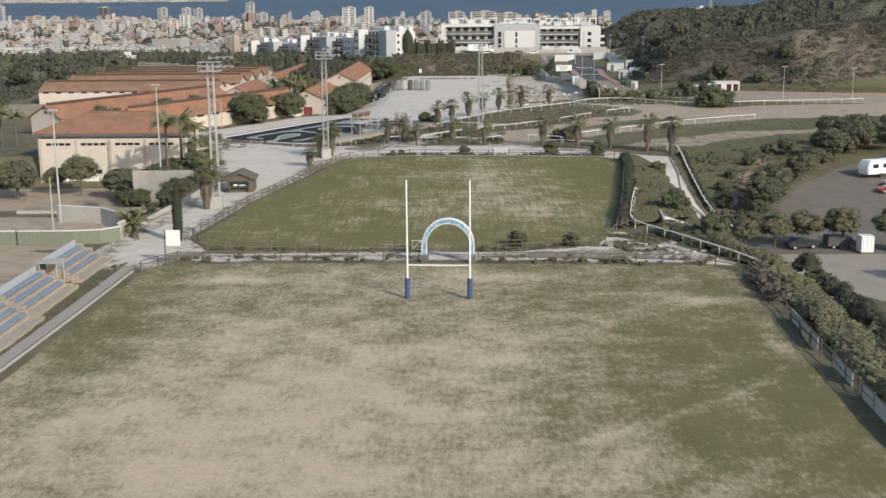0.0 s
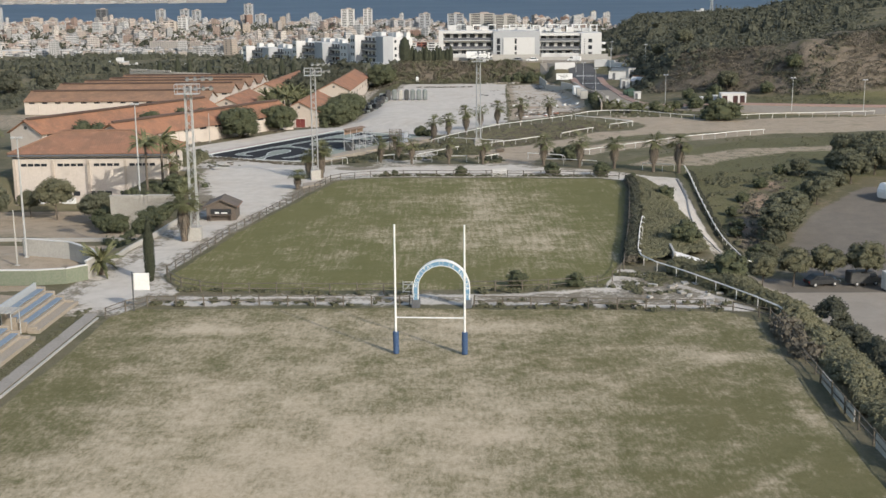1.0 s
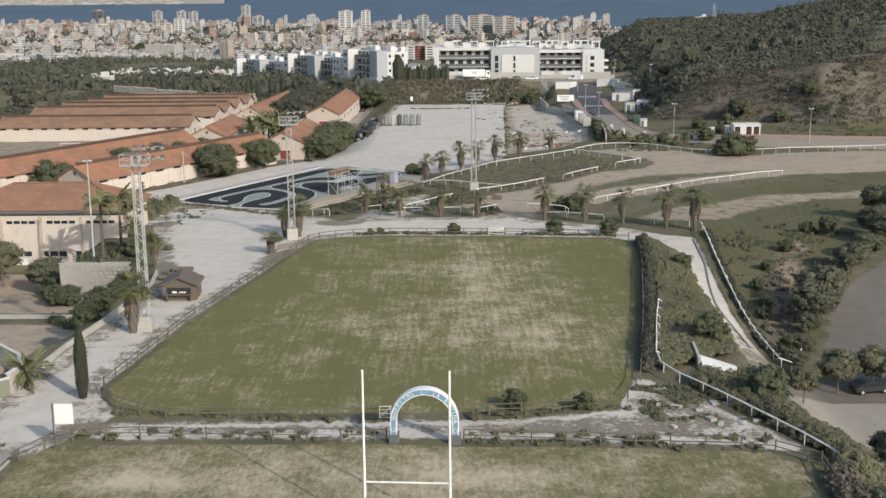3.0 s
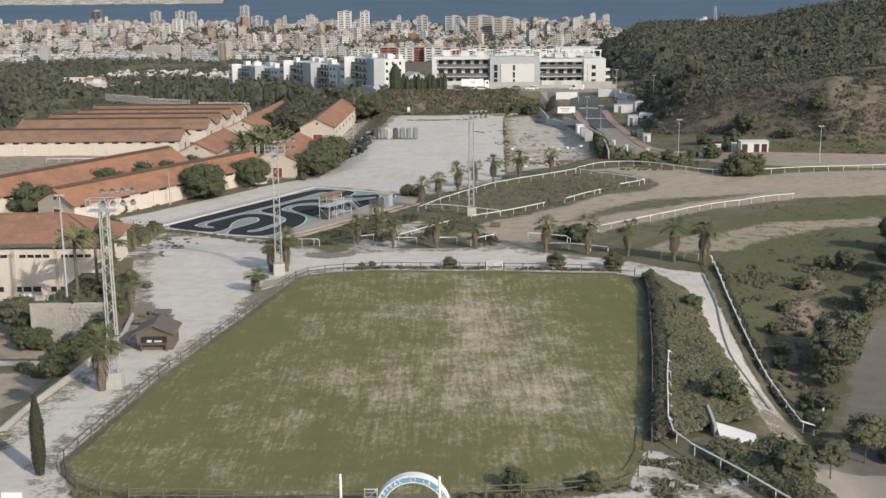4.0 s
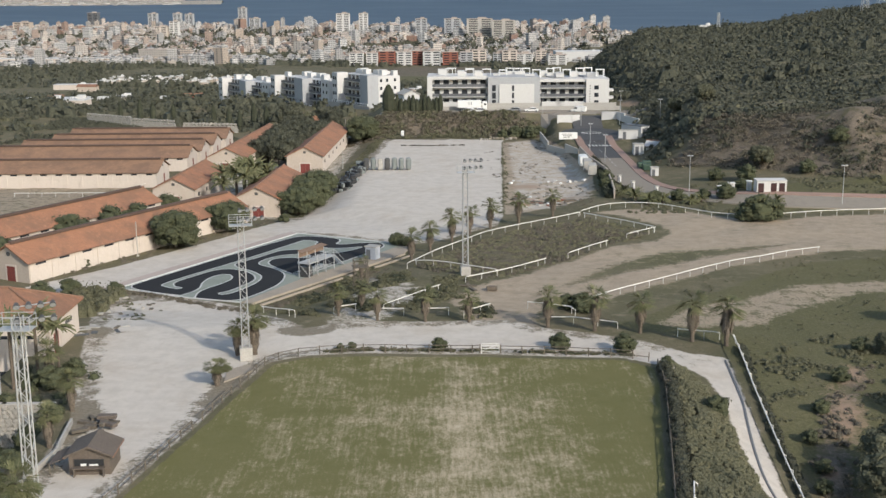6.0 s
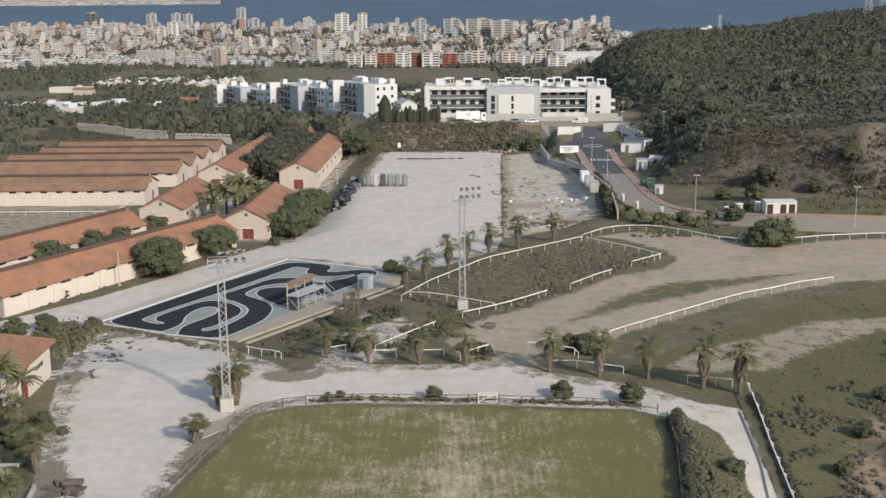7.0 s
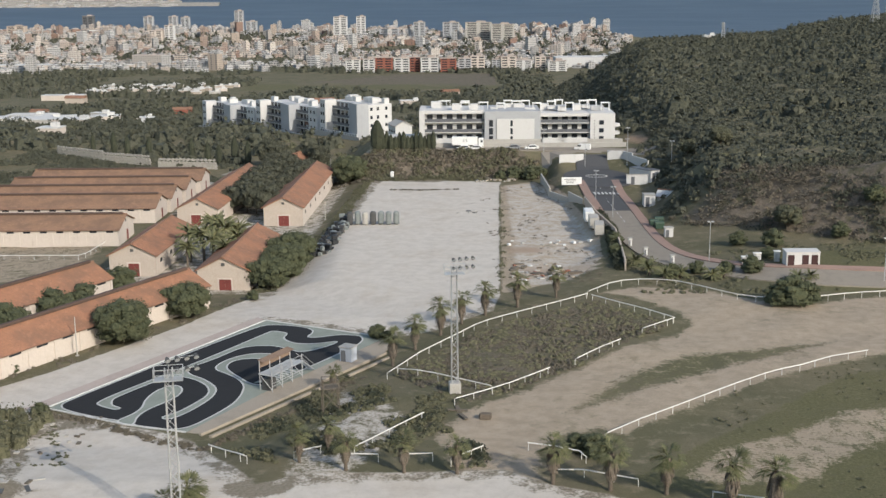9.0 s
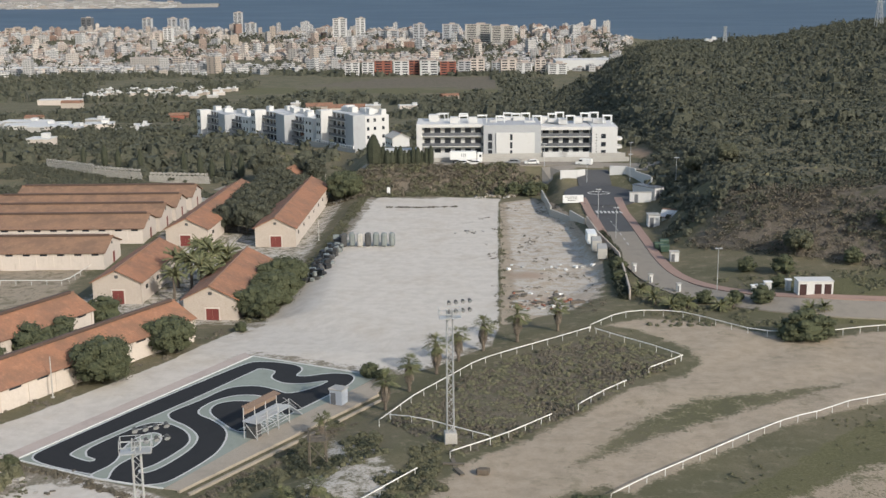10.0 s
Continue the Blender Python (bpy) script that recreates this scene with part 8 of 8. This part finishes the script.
def bleacher(y0, y1, label):
    g = thing("bleacher", label, "bleacher", (-33.9, y0, 0), -1.8, group="field bleachers")
    L = y1 - y0
    bm = B()
    prism(bm, [(0, -0.6), (0, L + 0.6), (-1.0, L + 0.6), (-1.0, -0.6)], 0.0, 0.32)
    part("front_step", bm, "tan_concrete", g, "tan concrete apron")
    n = max(1, int(L / 3))
    for k in range(3):
        bm = B()
        x = -1.0 - k * 0.85
        box(bm, (x - 0.42, L / 2, 0.28 + k * 0.21), (0.85, L, 0.56 + k * 0.42), bevel=0.03)
        part("tier", bm, "tan_concrete", g)
        for j in range(n):
            bm = B()
            seg = L / n
            box(bm, (x - 0.5, (j + 0.5) * seg, 0.56 + k * 0.42 + 0.17), (0.6, seg - 0.05, 0.1), bevel=0.02)
            box(bm, (x - 0.5, (j + 0.5) * seg, 0.56 + k * 0.42 + 0.06), (0.3, seg - 0.4, 0.13))
            part("bench", bm, "seat_blue", g, "faded blue bench")
    for y in (-0.18, L + 0.18):
        for k in range(4):
            bm = B()
            box(bm, (-0.75 - k * 0.85, y, 0.25 + k * 0.21), (0.85, 0.36, 0.5 + k * 0.42), bevel=0.03)
            part("end_step", bm, "tan_concrete", g)
    bm = B()
    box(bm, (-3.7, L / 2, 1.1), (0.18, L, 2.2), bevel=0.02)
    part("back_wall", bm, "seat_grey", g, "pale grey back wall")


bleacher(107.4, 116.2, "short concrete bleacher with faded blue benches by the path")
bleacher(95.4, 104.4, "concrete bleacher with faded blue benches beside a stair gap")
bleacher(70, 93.6, "long concrete bleacher with faded blue benches by the path")


def dugout():
    g = thing("dugout", "small grey stair shelter between two bleachers", "shelter", (-36.3, 105.9, 0), -1.8)
    for x in (-0.8, 0.8):
        for y in (-0.9, 0.9):
            bm = B()
            rod(bm, (x, y, 0), (x, y, 2.3), 0.05, n=6)
            part("post", bm, "steel", g)
    for k in range(6):
        bm = B()
        box(bm, (-0.85 + k * 0.34, 0, 2.33), (0.26, 2.1, 0.05))
        part("roof_slat", bm, "concrete", g)
    # Dark sheet put where the stair gap lies in shade.
    bm = B()
    box(bm, (-0.85, 0, 1.3), (0.08, 1.9, 1.9))
    part("back_panel", bm, "dark_steel", g, "dark panel in place of the shaded stair opening")


dugout()


def field_gate(at, rz, w):
    g = thing("field_gate", "white tubular field gate standing between timber fences", "gate", (*at, height(*at)), rz)
    bm = B()
    for z in (0.25, 0.6, 0.95, 1.2):
        bar("rail", (-w / 2, 0, z), (w / 2, 0, z), 0.06, 0.06, "rail", g, "round")
    for x in (-w / 2, w / 2):
        rod(bm, (x, 0, 0), (x, 0, 1.25), 0.045, n=6)
    rod(bm, (-w / 2, 0, 0.25), (w / 2, 0, 1.2), 0.03, n=6)
    part("gate_frame", bm, "rail", g)


field_gate((9.4, 193.6), 0, 2.1)
field_gate((-2.9, 119.5), 0, 0.9)


def timber_tower():
    g = thing("lookout_tower", "old brown timber lookout platform among scrub", "tower", (-8.3, 228.8, height(-8.3, 228.8)), 12)
    for x in (-1.0, 1.0):
        for y in (-0.9, 0.9):
            bar("post", (x, y, -0.1), (x * 0.95, y * 0.95, 4.6), 0.14, 0.14, "wood", g, "round")
    for k in range(8):
        bm = B()
        box(bm, (0, -0.95 + k * 0.27, 3.5), (2.4, 0.22, 0.07))
        part("board", bm, "wood", g)
    for z in (4.1, 4.55):
        for a, b in (((-1, -0.9), (1, -0.9)), ((1, -0.9), (1, 0.9)), ((1, 0.9), (-1, 0.9)), ((-1, 0.9), (-1, -0.9))):
            bar("rail", (*a, z), (*b, z), 0.08, 0.08, "wood", g, "round")
    for s in (-1, 1):
        bar("brace", (s, -0.9, 0.8), (-s, -0.9, 3.2), 0.08, 0.08, "wood", g, "round")


timber_tower()

# ---- yard clutter ----


def tank(at, rz, label, mat):
    g = thing("plastic_tank", label, "tank", (*at, height(*at)), rz, group="row of plastic tanks")
    bm = B()
    box(bm, (0, 0, 1.55), (1.35, 1.5, 3.1), bevel=0.35)
    part("body", bm, mat, g)
    for z in (0.5, 1.05, 1.6, 2.15, 2.6):
        bm = B()
        box(bm, (0, 0, z), (1.4, 1.55, 0.12), bevel=0.05)
        part("rib", bm, mat, g)


for k in range(7):
    tank((-15.4 + k * 1.79, 356.5 + 0.3 * math.sin(k * 2.1)), 4 * math.sin(k * 1.3), "tall ribbed grey plastic tank in a row on gravel", ("dark_steel", "bin_grey", "concrete", "dark_steel", "bin_grey", "bin_grey", "bin_grey")[k])


def pile(name, label, category, n, area, size, mat, seed, high=1):
    """A loose heap of blocks or planks, each lying at its own angle."""
    rng = random.Random(seed)
    g = thing(name, label, category)
    for k in range(n):
        x, y = rng.uniform(area[0], area[1]), rng.uniform(area[2], area[3])
        s = [v * rng.uniform(0.6, 1.4) for v in size]
        bm = B()
        lift = rng.randrange(high) * s[2]
        box(bm, (0, 0, s[2] / 2 + lift), s, rng.uniform(0, 180), bevel=min(s) * 0.12)
        part("piece", bm, rng.choice(mat) if isinstance(mat, list) else mat, g, "", pose(x, y, height(x, y) - 0.02))


for k in range(6):
    pile("crate_heap", "heap of black plastic crates and tubs by the trees", "crates", 20, (-21 + k * 0.40, -17.4 + k * 0.40, 327.2 + k * 5.99, 332.4 + k * 5.99), (1.1, 0.9, 0.8), ["black", "black", "bin_grey", "dark_steel"], 20 + k, 2)
pile("rubble_heap", "scattered orange and white rubble on bare earth", "rubble", 16, (20.4, 29.6, 297.2, 306.4), (1.2, 0.5, 0.25), ["orange", "concrete", "wood", "tan_concrete"], 31)
pile("rubble_heap", "broken red and white rubble and timber on bare earth", "rubble", 26, (18.3, 29.6, 297.4, 311.7), (0.9, 0.5, 0.3), ["orange", "concrete", "wood", "white", "bark"], 42)
pile("scrap_heap", "reddish scrap timber and sheet metal on earth", "scrap", 16, (18.8, 30.7, 300.6, 311.9), (2.2, 0.9, 0.3), ["wood", "bark", "tile_old", "wood"], 52)
pile("rubble_heap", "broken concrete lumps along the yard edge", "rubble", 12, (18.4, 38.1, 330.2, 335.4), (0.8, 0.6, 0.4), ["concrete", "white"], 32)
pile("rubble_heap", "pale broken rock on the bank foot", "rubble", 34, (15.5, 26.8, 417.1, 423.5), (0.7, 0.55, 0.4), ["stone", "tan_concrete"], 33)
pile("rubble_heap", "dark rubble strewn over the gravel", "rubble", 9, (8.1, 18.5, 368.8, 373), (1.0, 0.4, 0.2), ["concrete", "dark_steel"], 34)
pile("plank_pile", "weathered planks and scrap beside the shed", "planks", 12, (-32, -28.6, 166, 172.5), (1.6, 0.6, 0.3), ["wood", "shed"], 35, 2)
pile("rubble_heap", "white stones and scrap at the yard corner", "rubble", 22, (-47.8, -37.4, 216.2, 230.7), (0.6, 0.4, 0.18), ["concrete", "stone", "wood"], 36)
pile("plank_pile", "grey boards and scrap beside the clubhouse corner", "planks", 9, (-42.3, -37.5, 202.5, 207), (1.7, 0.6, 0.12), ["wood", "dark_steel", "concrete"], 41)


def concrete_pad():
    g = thing("concrete_pad", "worn tan concrete slab beside the mast", "slab")
    bm = B()
    prism(bm, [(-20.4, 183.4), (-17.8, 187.2), (-18.4, 189.6), (-20.8, 187.8)], -0.05, 0.14)
    part("slab", bm, "tan_concrete", g)


concrete_pad()
pile("plank_pile", "grey boards lying beside the sandy track", "planks", 3, (6.5, 9, 224.3, 227.8), (1.8, 0.4, 0.15), ["concrete", "wood"], 37)
pile("rock", "dark boulder on the sandy track edge", "rock", 3, (10.2, 11.2, 223.7, 224.5), (1.2, 0.9, 0.55), "bark", 38)
pile("rubble_heap", "stones between the two fields", "rubble", 16, (18, 27, 114, 123), (0.7, 0.45, 0.2), ["concrete", "stone"], 39)

# ---- the country beyond ----


def far_house(name, label, x, y, w, d, h, mat, roof=None, rz=0.0, z=None, group="", cat="house"):
    z = height(x, y) if z is None else z
    g = thing(name, label, cat, (x, y, z), rz, group)
    bm = B()
    box(bm, (0, 0, h / 2 - 1), (w, d, h + 2))
    part("wall", bm, mat, g)
    bm = B()
    if roof == "gable":
        prof = [(-d / 2 - 0.4, h), (0, h + d * 0.22), (d / 2 + 0.4, h)]
        a, b = [bm.verts.new((-w / 2 - 0.4, yy, zz)) for yy, zz in prof], [bm.verts.new((w / 2 + 0.4, yy, zz)) for yy, zz in prof]
        bm.faces.new(a), bm.faces.new(b[::-1])
        for i in range(3):
            bm.faces.new((a[i], b[i], b[(i + 1) % 3], a[(i + 1) % 3]))
        bmesh.ops.recalc_face_normals(bm, faces=bm.faces)
        part("roof", bm, "tile_x", g)
    else:
        box(bm, (0, 0, h + 0.2), (w + 0.4, d + 0.4, 0.4)), box(bm, (w * 0.2, 0, h + 1.2), (min(4, w * 0.3), min(4, d * 0.4), 2.0))
        part("roof", bm, "town_roof" if mat.startswith("town") else "white_render", g)
    return g


def tower_block(x, y, w, d, h, mat, label, floors, roofmat="town_roof", z=None):
    """A far block of flats with its storeys as real slabs and recessed strips."""
    z = (-60.0 + 13.0 * float(smooth(1850, 2950, y))) if z is None else z
    g = thing("tower_block", label, "apartment block", (x, y, z), 0, "far blocks of flats")
    bm = B()
    box(bm, (0, 0, h / 2), (w, d, h))
    part("wall", bm, mat, g)
    fh = h / floors
    for s in (-1, 1):
        for k in range(floors):
            bm = B()
            box(bm, (s * w * 0.25, -d / 2 - 0.05, k * fh + fh * 0.55), (w * 0.34, 0.5, fh * 0.45))
            part("window", bm, "glass", g)
    bm = B()
    box(bm, (0, 0, h + 0.4), (w + 0.6, d + 0.6, 0.8)), box(bm, (w * 0.1, 0, h + 2.0), (w * 0.35, d * 0.5, 3.0))
    part("roof", bm, roofmat, g)


for px, w, mat, h in ((-116, 20, "white_render", 19), (-94, 16, "white_render", 19), (-73, 24, "brick_red", 21), (-48, 21, "white_render", 20), (-30, 14, "brick_red", 21), (-9, 25, "white_render", 21), (17, 22, "brick_red", 20),
                      (40, 18, "grey_render", 19), (58, 20, "cream", 22), (84, 12, "grey_render", 17), (101, 21, "cream", 21), (122, 24, "white_render", 16), (146, 15, "cream", 20), (168, 26, "white_render", 15)):
    tower_block(px, 1755 + 8 * math.sin(px), w, 16, h, mat, "%s mid-rise block at the town edge" % {"white_render": "white", "brick_red": "brick-red", "grey_render": "grey", "cream": "beige"}[mat], 6)
TOWERS_SHORE = [(-484, 3020, 20, 20, 56, "grey_render", 18), (-456, 3030, 26, 20, 30, "grey_render", 10), (-700, 3000, 22, 18, 44, "grey_render", 14), (-640, 3000, 20, 18, 44, "grey_render", 14), 
    (-612, 3005, 20, 18, 42, "grey_render", 14), (-860, 3050, 26, 20, 46, "anthracite", 12), (-1105, 3000, 18, 18, 52, "grey_render", 14), (-215, 2750, 30, 18, 46, "white_render", 12), 
    (-170, 2760, 20, 18, 46, "white_render", 12)]
TOWERS_TOWN = [(-37, 2560, 24, 18, 40, "grey_render", 12), (28, 2540, 34, 18, 40, "grey_render", 12), (82, 2480, 52, 18, 42, "concrete", 12), (128, 2440, 46, 18, 40, "concrete", 12), 
    (-100, 2600, 40, 18, 26, "grey_render", 8), (-565, 2500, 26, 20, 30, "cream", 9), (-540, 2510, 18, 18, 40, "white_render", 11), (-1260, 2950, 60, 22, 34, "cream", 9), 
    (-950, 2800, 40, 20, 30, "beige", 8)]
for x, y, w, d, h, mat, f in TOWERS_SHORE + TOWERS_TOWN:
    tower_block(x, y, w, d, h, mat, "tall slab block of flats in the seaside town", f)
far_house("warehouse", "large white flat-roofed warehouse at the hill foot", 216, 1850, 84, 46, 13, "white_render", None, 0, -58, cat="warehouse")
far_house("warehouse", "large white industrial building before the town", -450, 1953, 46, 24, 17, "town_white", None, 0, -59, cat="warehouse")
for k, (x, y, w, d) in enumerate(((-560, 1880, 90, 30), (-660, 1885, 90, 34), (-480, 1870, 60, 26), (-380, 1900, 80, 30), (-300, 1910, 60, 24), (-760, 1880, 80, 40))):
    far_house("warehouse", "long low pale industrial hall at the town edge", x, y, w, d, 7, "cream" if k < 3 else "white_render", None, 0, -59, "industrial halls", "warehouse")
rngh = random.Random(8)
for k in range(46):
    x, y = rngh.uniform(-385, -230), rngh.uniform(1335, 1465)
    far_house("cottage", "small white flat-roofed cottage in a hamlet", x, y, rngh.uniform(6, 13), rngh.uniform(5, 9), rngh.uniform(2.2, 3.4), rngh.choice(["concrete", "concrete", "cream", "beige", "tan_concrete"]), None, rngh.uniform(-25, 25), None, "hamlet cottages")
FARMS_NEAR = [(-205, 772, 26, 12, 4.5, "cream", None), (-186, 764, 16, 12, 6, "cream", None), (-220, 790, 30, 14, 4, "concrete", None), (-172, 800, 10, 8, 4, "concrete", None), 
    (-268, 880, 30, 14, 4, "concrete", None), (-228, 905, 14, 8, 4, "concrete", None), (-250, 850, 40, 18, 3, "concrete", None), (-290, 845, 34, 18, 3, "concrete", None), 
    (-160, 735, 22, 8, 2.6, "concrete", None), (-145, 905, 12, 8, 3, "concrete", None), (-290, 960, 12, 8, 4, "beige", "gable")]
FARMS_FAR = [(-190, 985, 14, 8, 4, "brick_red", "gable"), (-70, 1060, 30, 12, 5, "cream", "gable"), (-95, 1085, 22, 12, 5, "beige", "gable"), (-48, 1050, 12, 10, 7, "concrete", None), 
    (-120, 1130, 8, 8, 5, "concrete", None), (-20, 1120, 20, 9, 3, "cream", None), (-330, 1180, 18, 10, 5, "beige", "gable"), (-360, 1240, 40, 14, 5, "cream", None), 
    (15, 1270, 18, 10, 4, "beige", "gable"), (-40, 560, 16, 10, 4, "white_render", "gable"), (-150, 560, 9, 8, 3, "cream", None)]
for x, y, w, d, h, m, r in FARMS_NEAR + FARMS_FAR:
    far_house("farm_building", "low pale farm building on the scrubby plain", x, y, w, d, h, m, r, rngh.uniform(-15, 15), None, "farm buildings")
far_house("farm_building", "white house on the ridge of the hill", 238, 1120, 11, 6, 2.5, "white_render", None, 0, None, "farm buildings")


def town():
    """The seaside town as one body of houses."""
    rng = np.random.default_rng(21)
    for name, mat, seed, y0, y1, label in (("town_houses", "town", 1, 1960, 3150, "dense beige and ochre houses of a seaside town"), ("town_houses", "town_white", 2, 1800, 3050, "dense white flat-roofed houses of a seaside town")):
        rng = np.random.default_rng(seed)
        v, f = [], []
        y = y0
        while y < y1:
            lo, hi = -0.47 * (y - HY), 0.162 * (y - HY)
            x = lo
            while x < hi:
                w, d = rng.uniform(7, 19), rng.uniform(8, 15)
                shore = smooth(2300, 3000, y)
                zb = float(ground(x, y)) if y < 2900 else -47.0
                h = rng.uniform(4, 9.5) + shore * rng.uniform(0, 11) + (rng.random() < 0.07) * rng.uniform(6, 18) + max(0.0, noise.noise((x * 0.007, y * 0.005, 5.1))) * rng.uniform(0, 20) * (0.4 + 0.6 * shore)
                if x > -150 * smooth(2000, 1700, y) - 0 * y and seed == 1 and rng.random() < 0.4:
                    x += w
                    continue
                skip_it = rng.random() < (0.5 if seed == 1 else 0.55) or noise.noise((x * 0.006, y * 0.004, 1.7)) > 0.26
                if not skip_it and y < 2950 - 0.55 * min(x, 0) - 30:
                    yy = y + rng.uniform(-14, 14)
                    turn = rng.uniform(-0.6, 0.6)
                    co, si = math.cos(turn), math.sin(turn)
                    for (cx, cy, cz, sx, sy, sz) in ((x, yy, zb - 3, w, d, h + 3), (x + w * 0.15, yy, zb + h, w * 0.3, d * 0.5, 2.4)):
                        k = len(v)
                        v += [(cx + a * sx / 2 * co - b * sy / 2 * si, cy + a * sx / 2 * si + b * sy / 2 * co, cz + c * sz) for c in (0, 1) for a, b in ((-1, -1), (1, -1), (1, 1), (-1, 1))]
                        f += [(k, k + 1, k + 5, k + 4), (k + 1, k + 2, k + 6, k + 5), (k + 2, k + 3, k + 7, k + 6), (k + 3, k, k + 4, k + 7), (k + 4, k + 5, k + 6, k + 7)]
                x += w + rng.uniform(1, 8)
            y += rng.uniform(17, 26)
        me = bpy.data.meshes.new(name)
        me.from_pydata(v, [], f)
        me.materials.append(MAT[mat])
        tagged(new(name, me), label, "town", kind="stuff")


town()


def far_coast():
    """A low bare headland across the bay."""
    v, f = [], []
    n = 60
    for i in range(n):
        x = -1750 + i * 16.0
        top = 34 + 16 * noise.noise((i * 0.18, 0.4, 0)) + 18 * smooth(40, 0, i)
        v += [(x, 4500, 3), (x, 4530, 20), (x, 4590, float(top) * float(1 - smooth(38, 59, i) * 0.85))]
    for i in range(n - 1):
        for k in range(2):
            f.append((3 * i + k, 3 * i + 3 + k, 3 * i + 4 + k, 3 * i + 1 + k))
    me = bpy.data.meshes.new("backdrop")
    me.from_pydata(v, [], f)
    me.materials.append(MAT["coast"])
    tagged(new("backdrop", me), "hazy bare headland across the bay", "coast", kind="structure")


far_coast()


def headland_houses():
    """Tiny pale houses on the headland, as one body."""
    rng = np.random.default_rng(33)
    v, f = [], []
    for _ in range(260):
        t = rng.uniform(0, 1)
        x, y, z = rng.uniform(-1740, -960), 4502 + t * 60, 4 + t * 24
        sx, sz = rng.uniform(6, 16), rng.uniform(5, 10)
        k = len(v)
        v += [(x + a * sx, y + b * 5, z + c * sz - 3) for c in (0, 1) for a, b in ((-1, -1), (1, -1), (1, 1), (-1, 1))]
        f += [(k, k + 1, k + 5, k + 4), (k + 1, k + 2, k + 6, k + 5), (k + 2, k + 3, k + 7, k + 6), (k + 3, k, k + 4, k + 7), (k + 4, k + 5, k + 6, k + 7)]
    me = bpy.data.meshes.new("headland_houses")
    me.from_pydata(v, [], f)
    me.materials.append(MAT["town_white"])
    tagged(new("headland_houses", me), "tiny pale houses on the headland across the bay", "town", kind="stuff")


headland_houses()


def pylon(at, high):
    g = thing("pylon", "grey lattice power pylon on the hilltop", "pylon", (*at, height(*at)), 0, "power pylons")
    for sx in (-1, 1):
        for sy in (-1, 1):
            bar("leg", (sx * high * 0.1, sy * high * 0.1, -1), (sx * 0.4, sy * 0.4, high), 0.35, 0.35, "steel", g)
    for k in range(6):
        z = high * (0.15 + 0.13 * k)
        w = high * 0.1 * (1 - z / high) + 0.4
        bm = B()
        rod(bm, (-w, -w, z), (w, -w, z + high * 0.12), 0.16, n=4), rod(bm, (w, -w, z), (-w, -w, z + high * 0.12), 0.16, n=4)
        part("bracing", bm, "steel", g)
    for z in (0.72, 0.84, 0.95):
        bar("cross_arm", (-high * 0.13, 0, high * z), (high * 0.13, 0, high * z), 0.35, 0.35, "steel", g)


pylon((240, 1080), 14)
pylon((318, 950), 26)
pylon((392, 1120), 30)
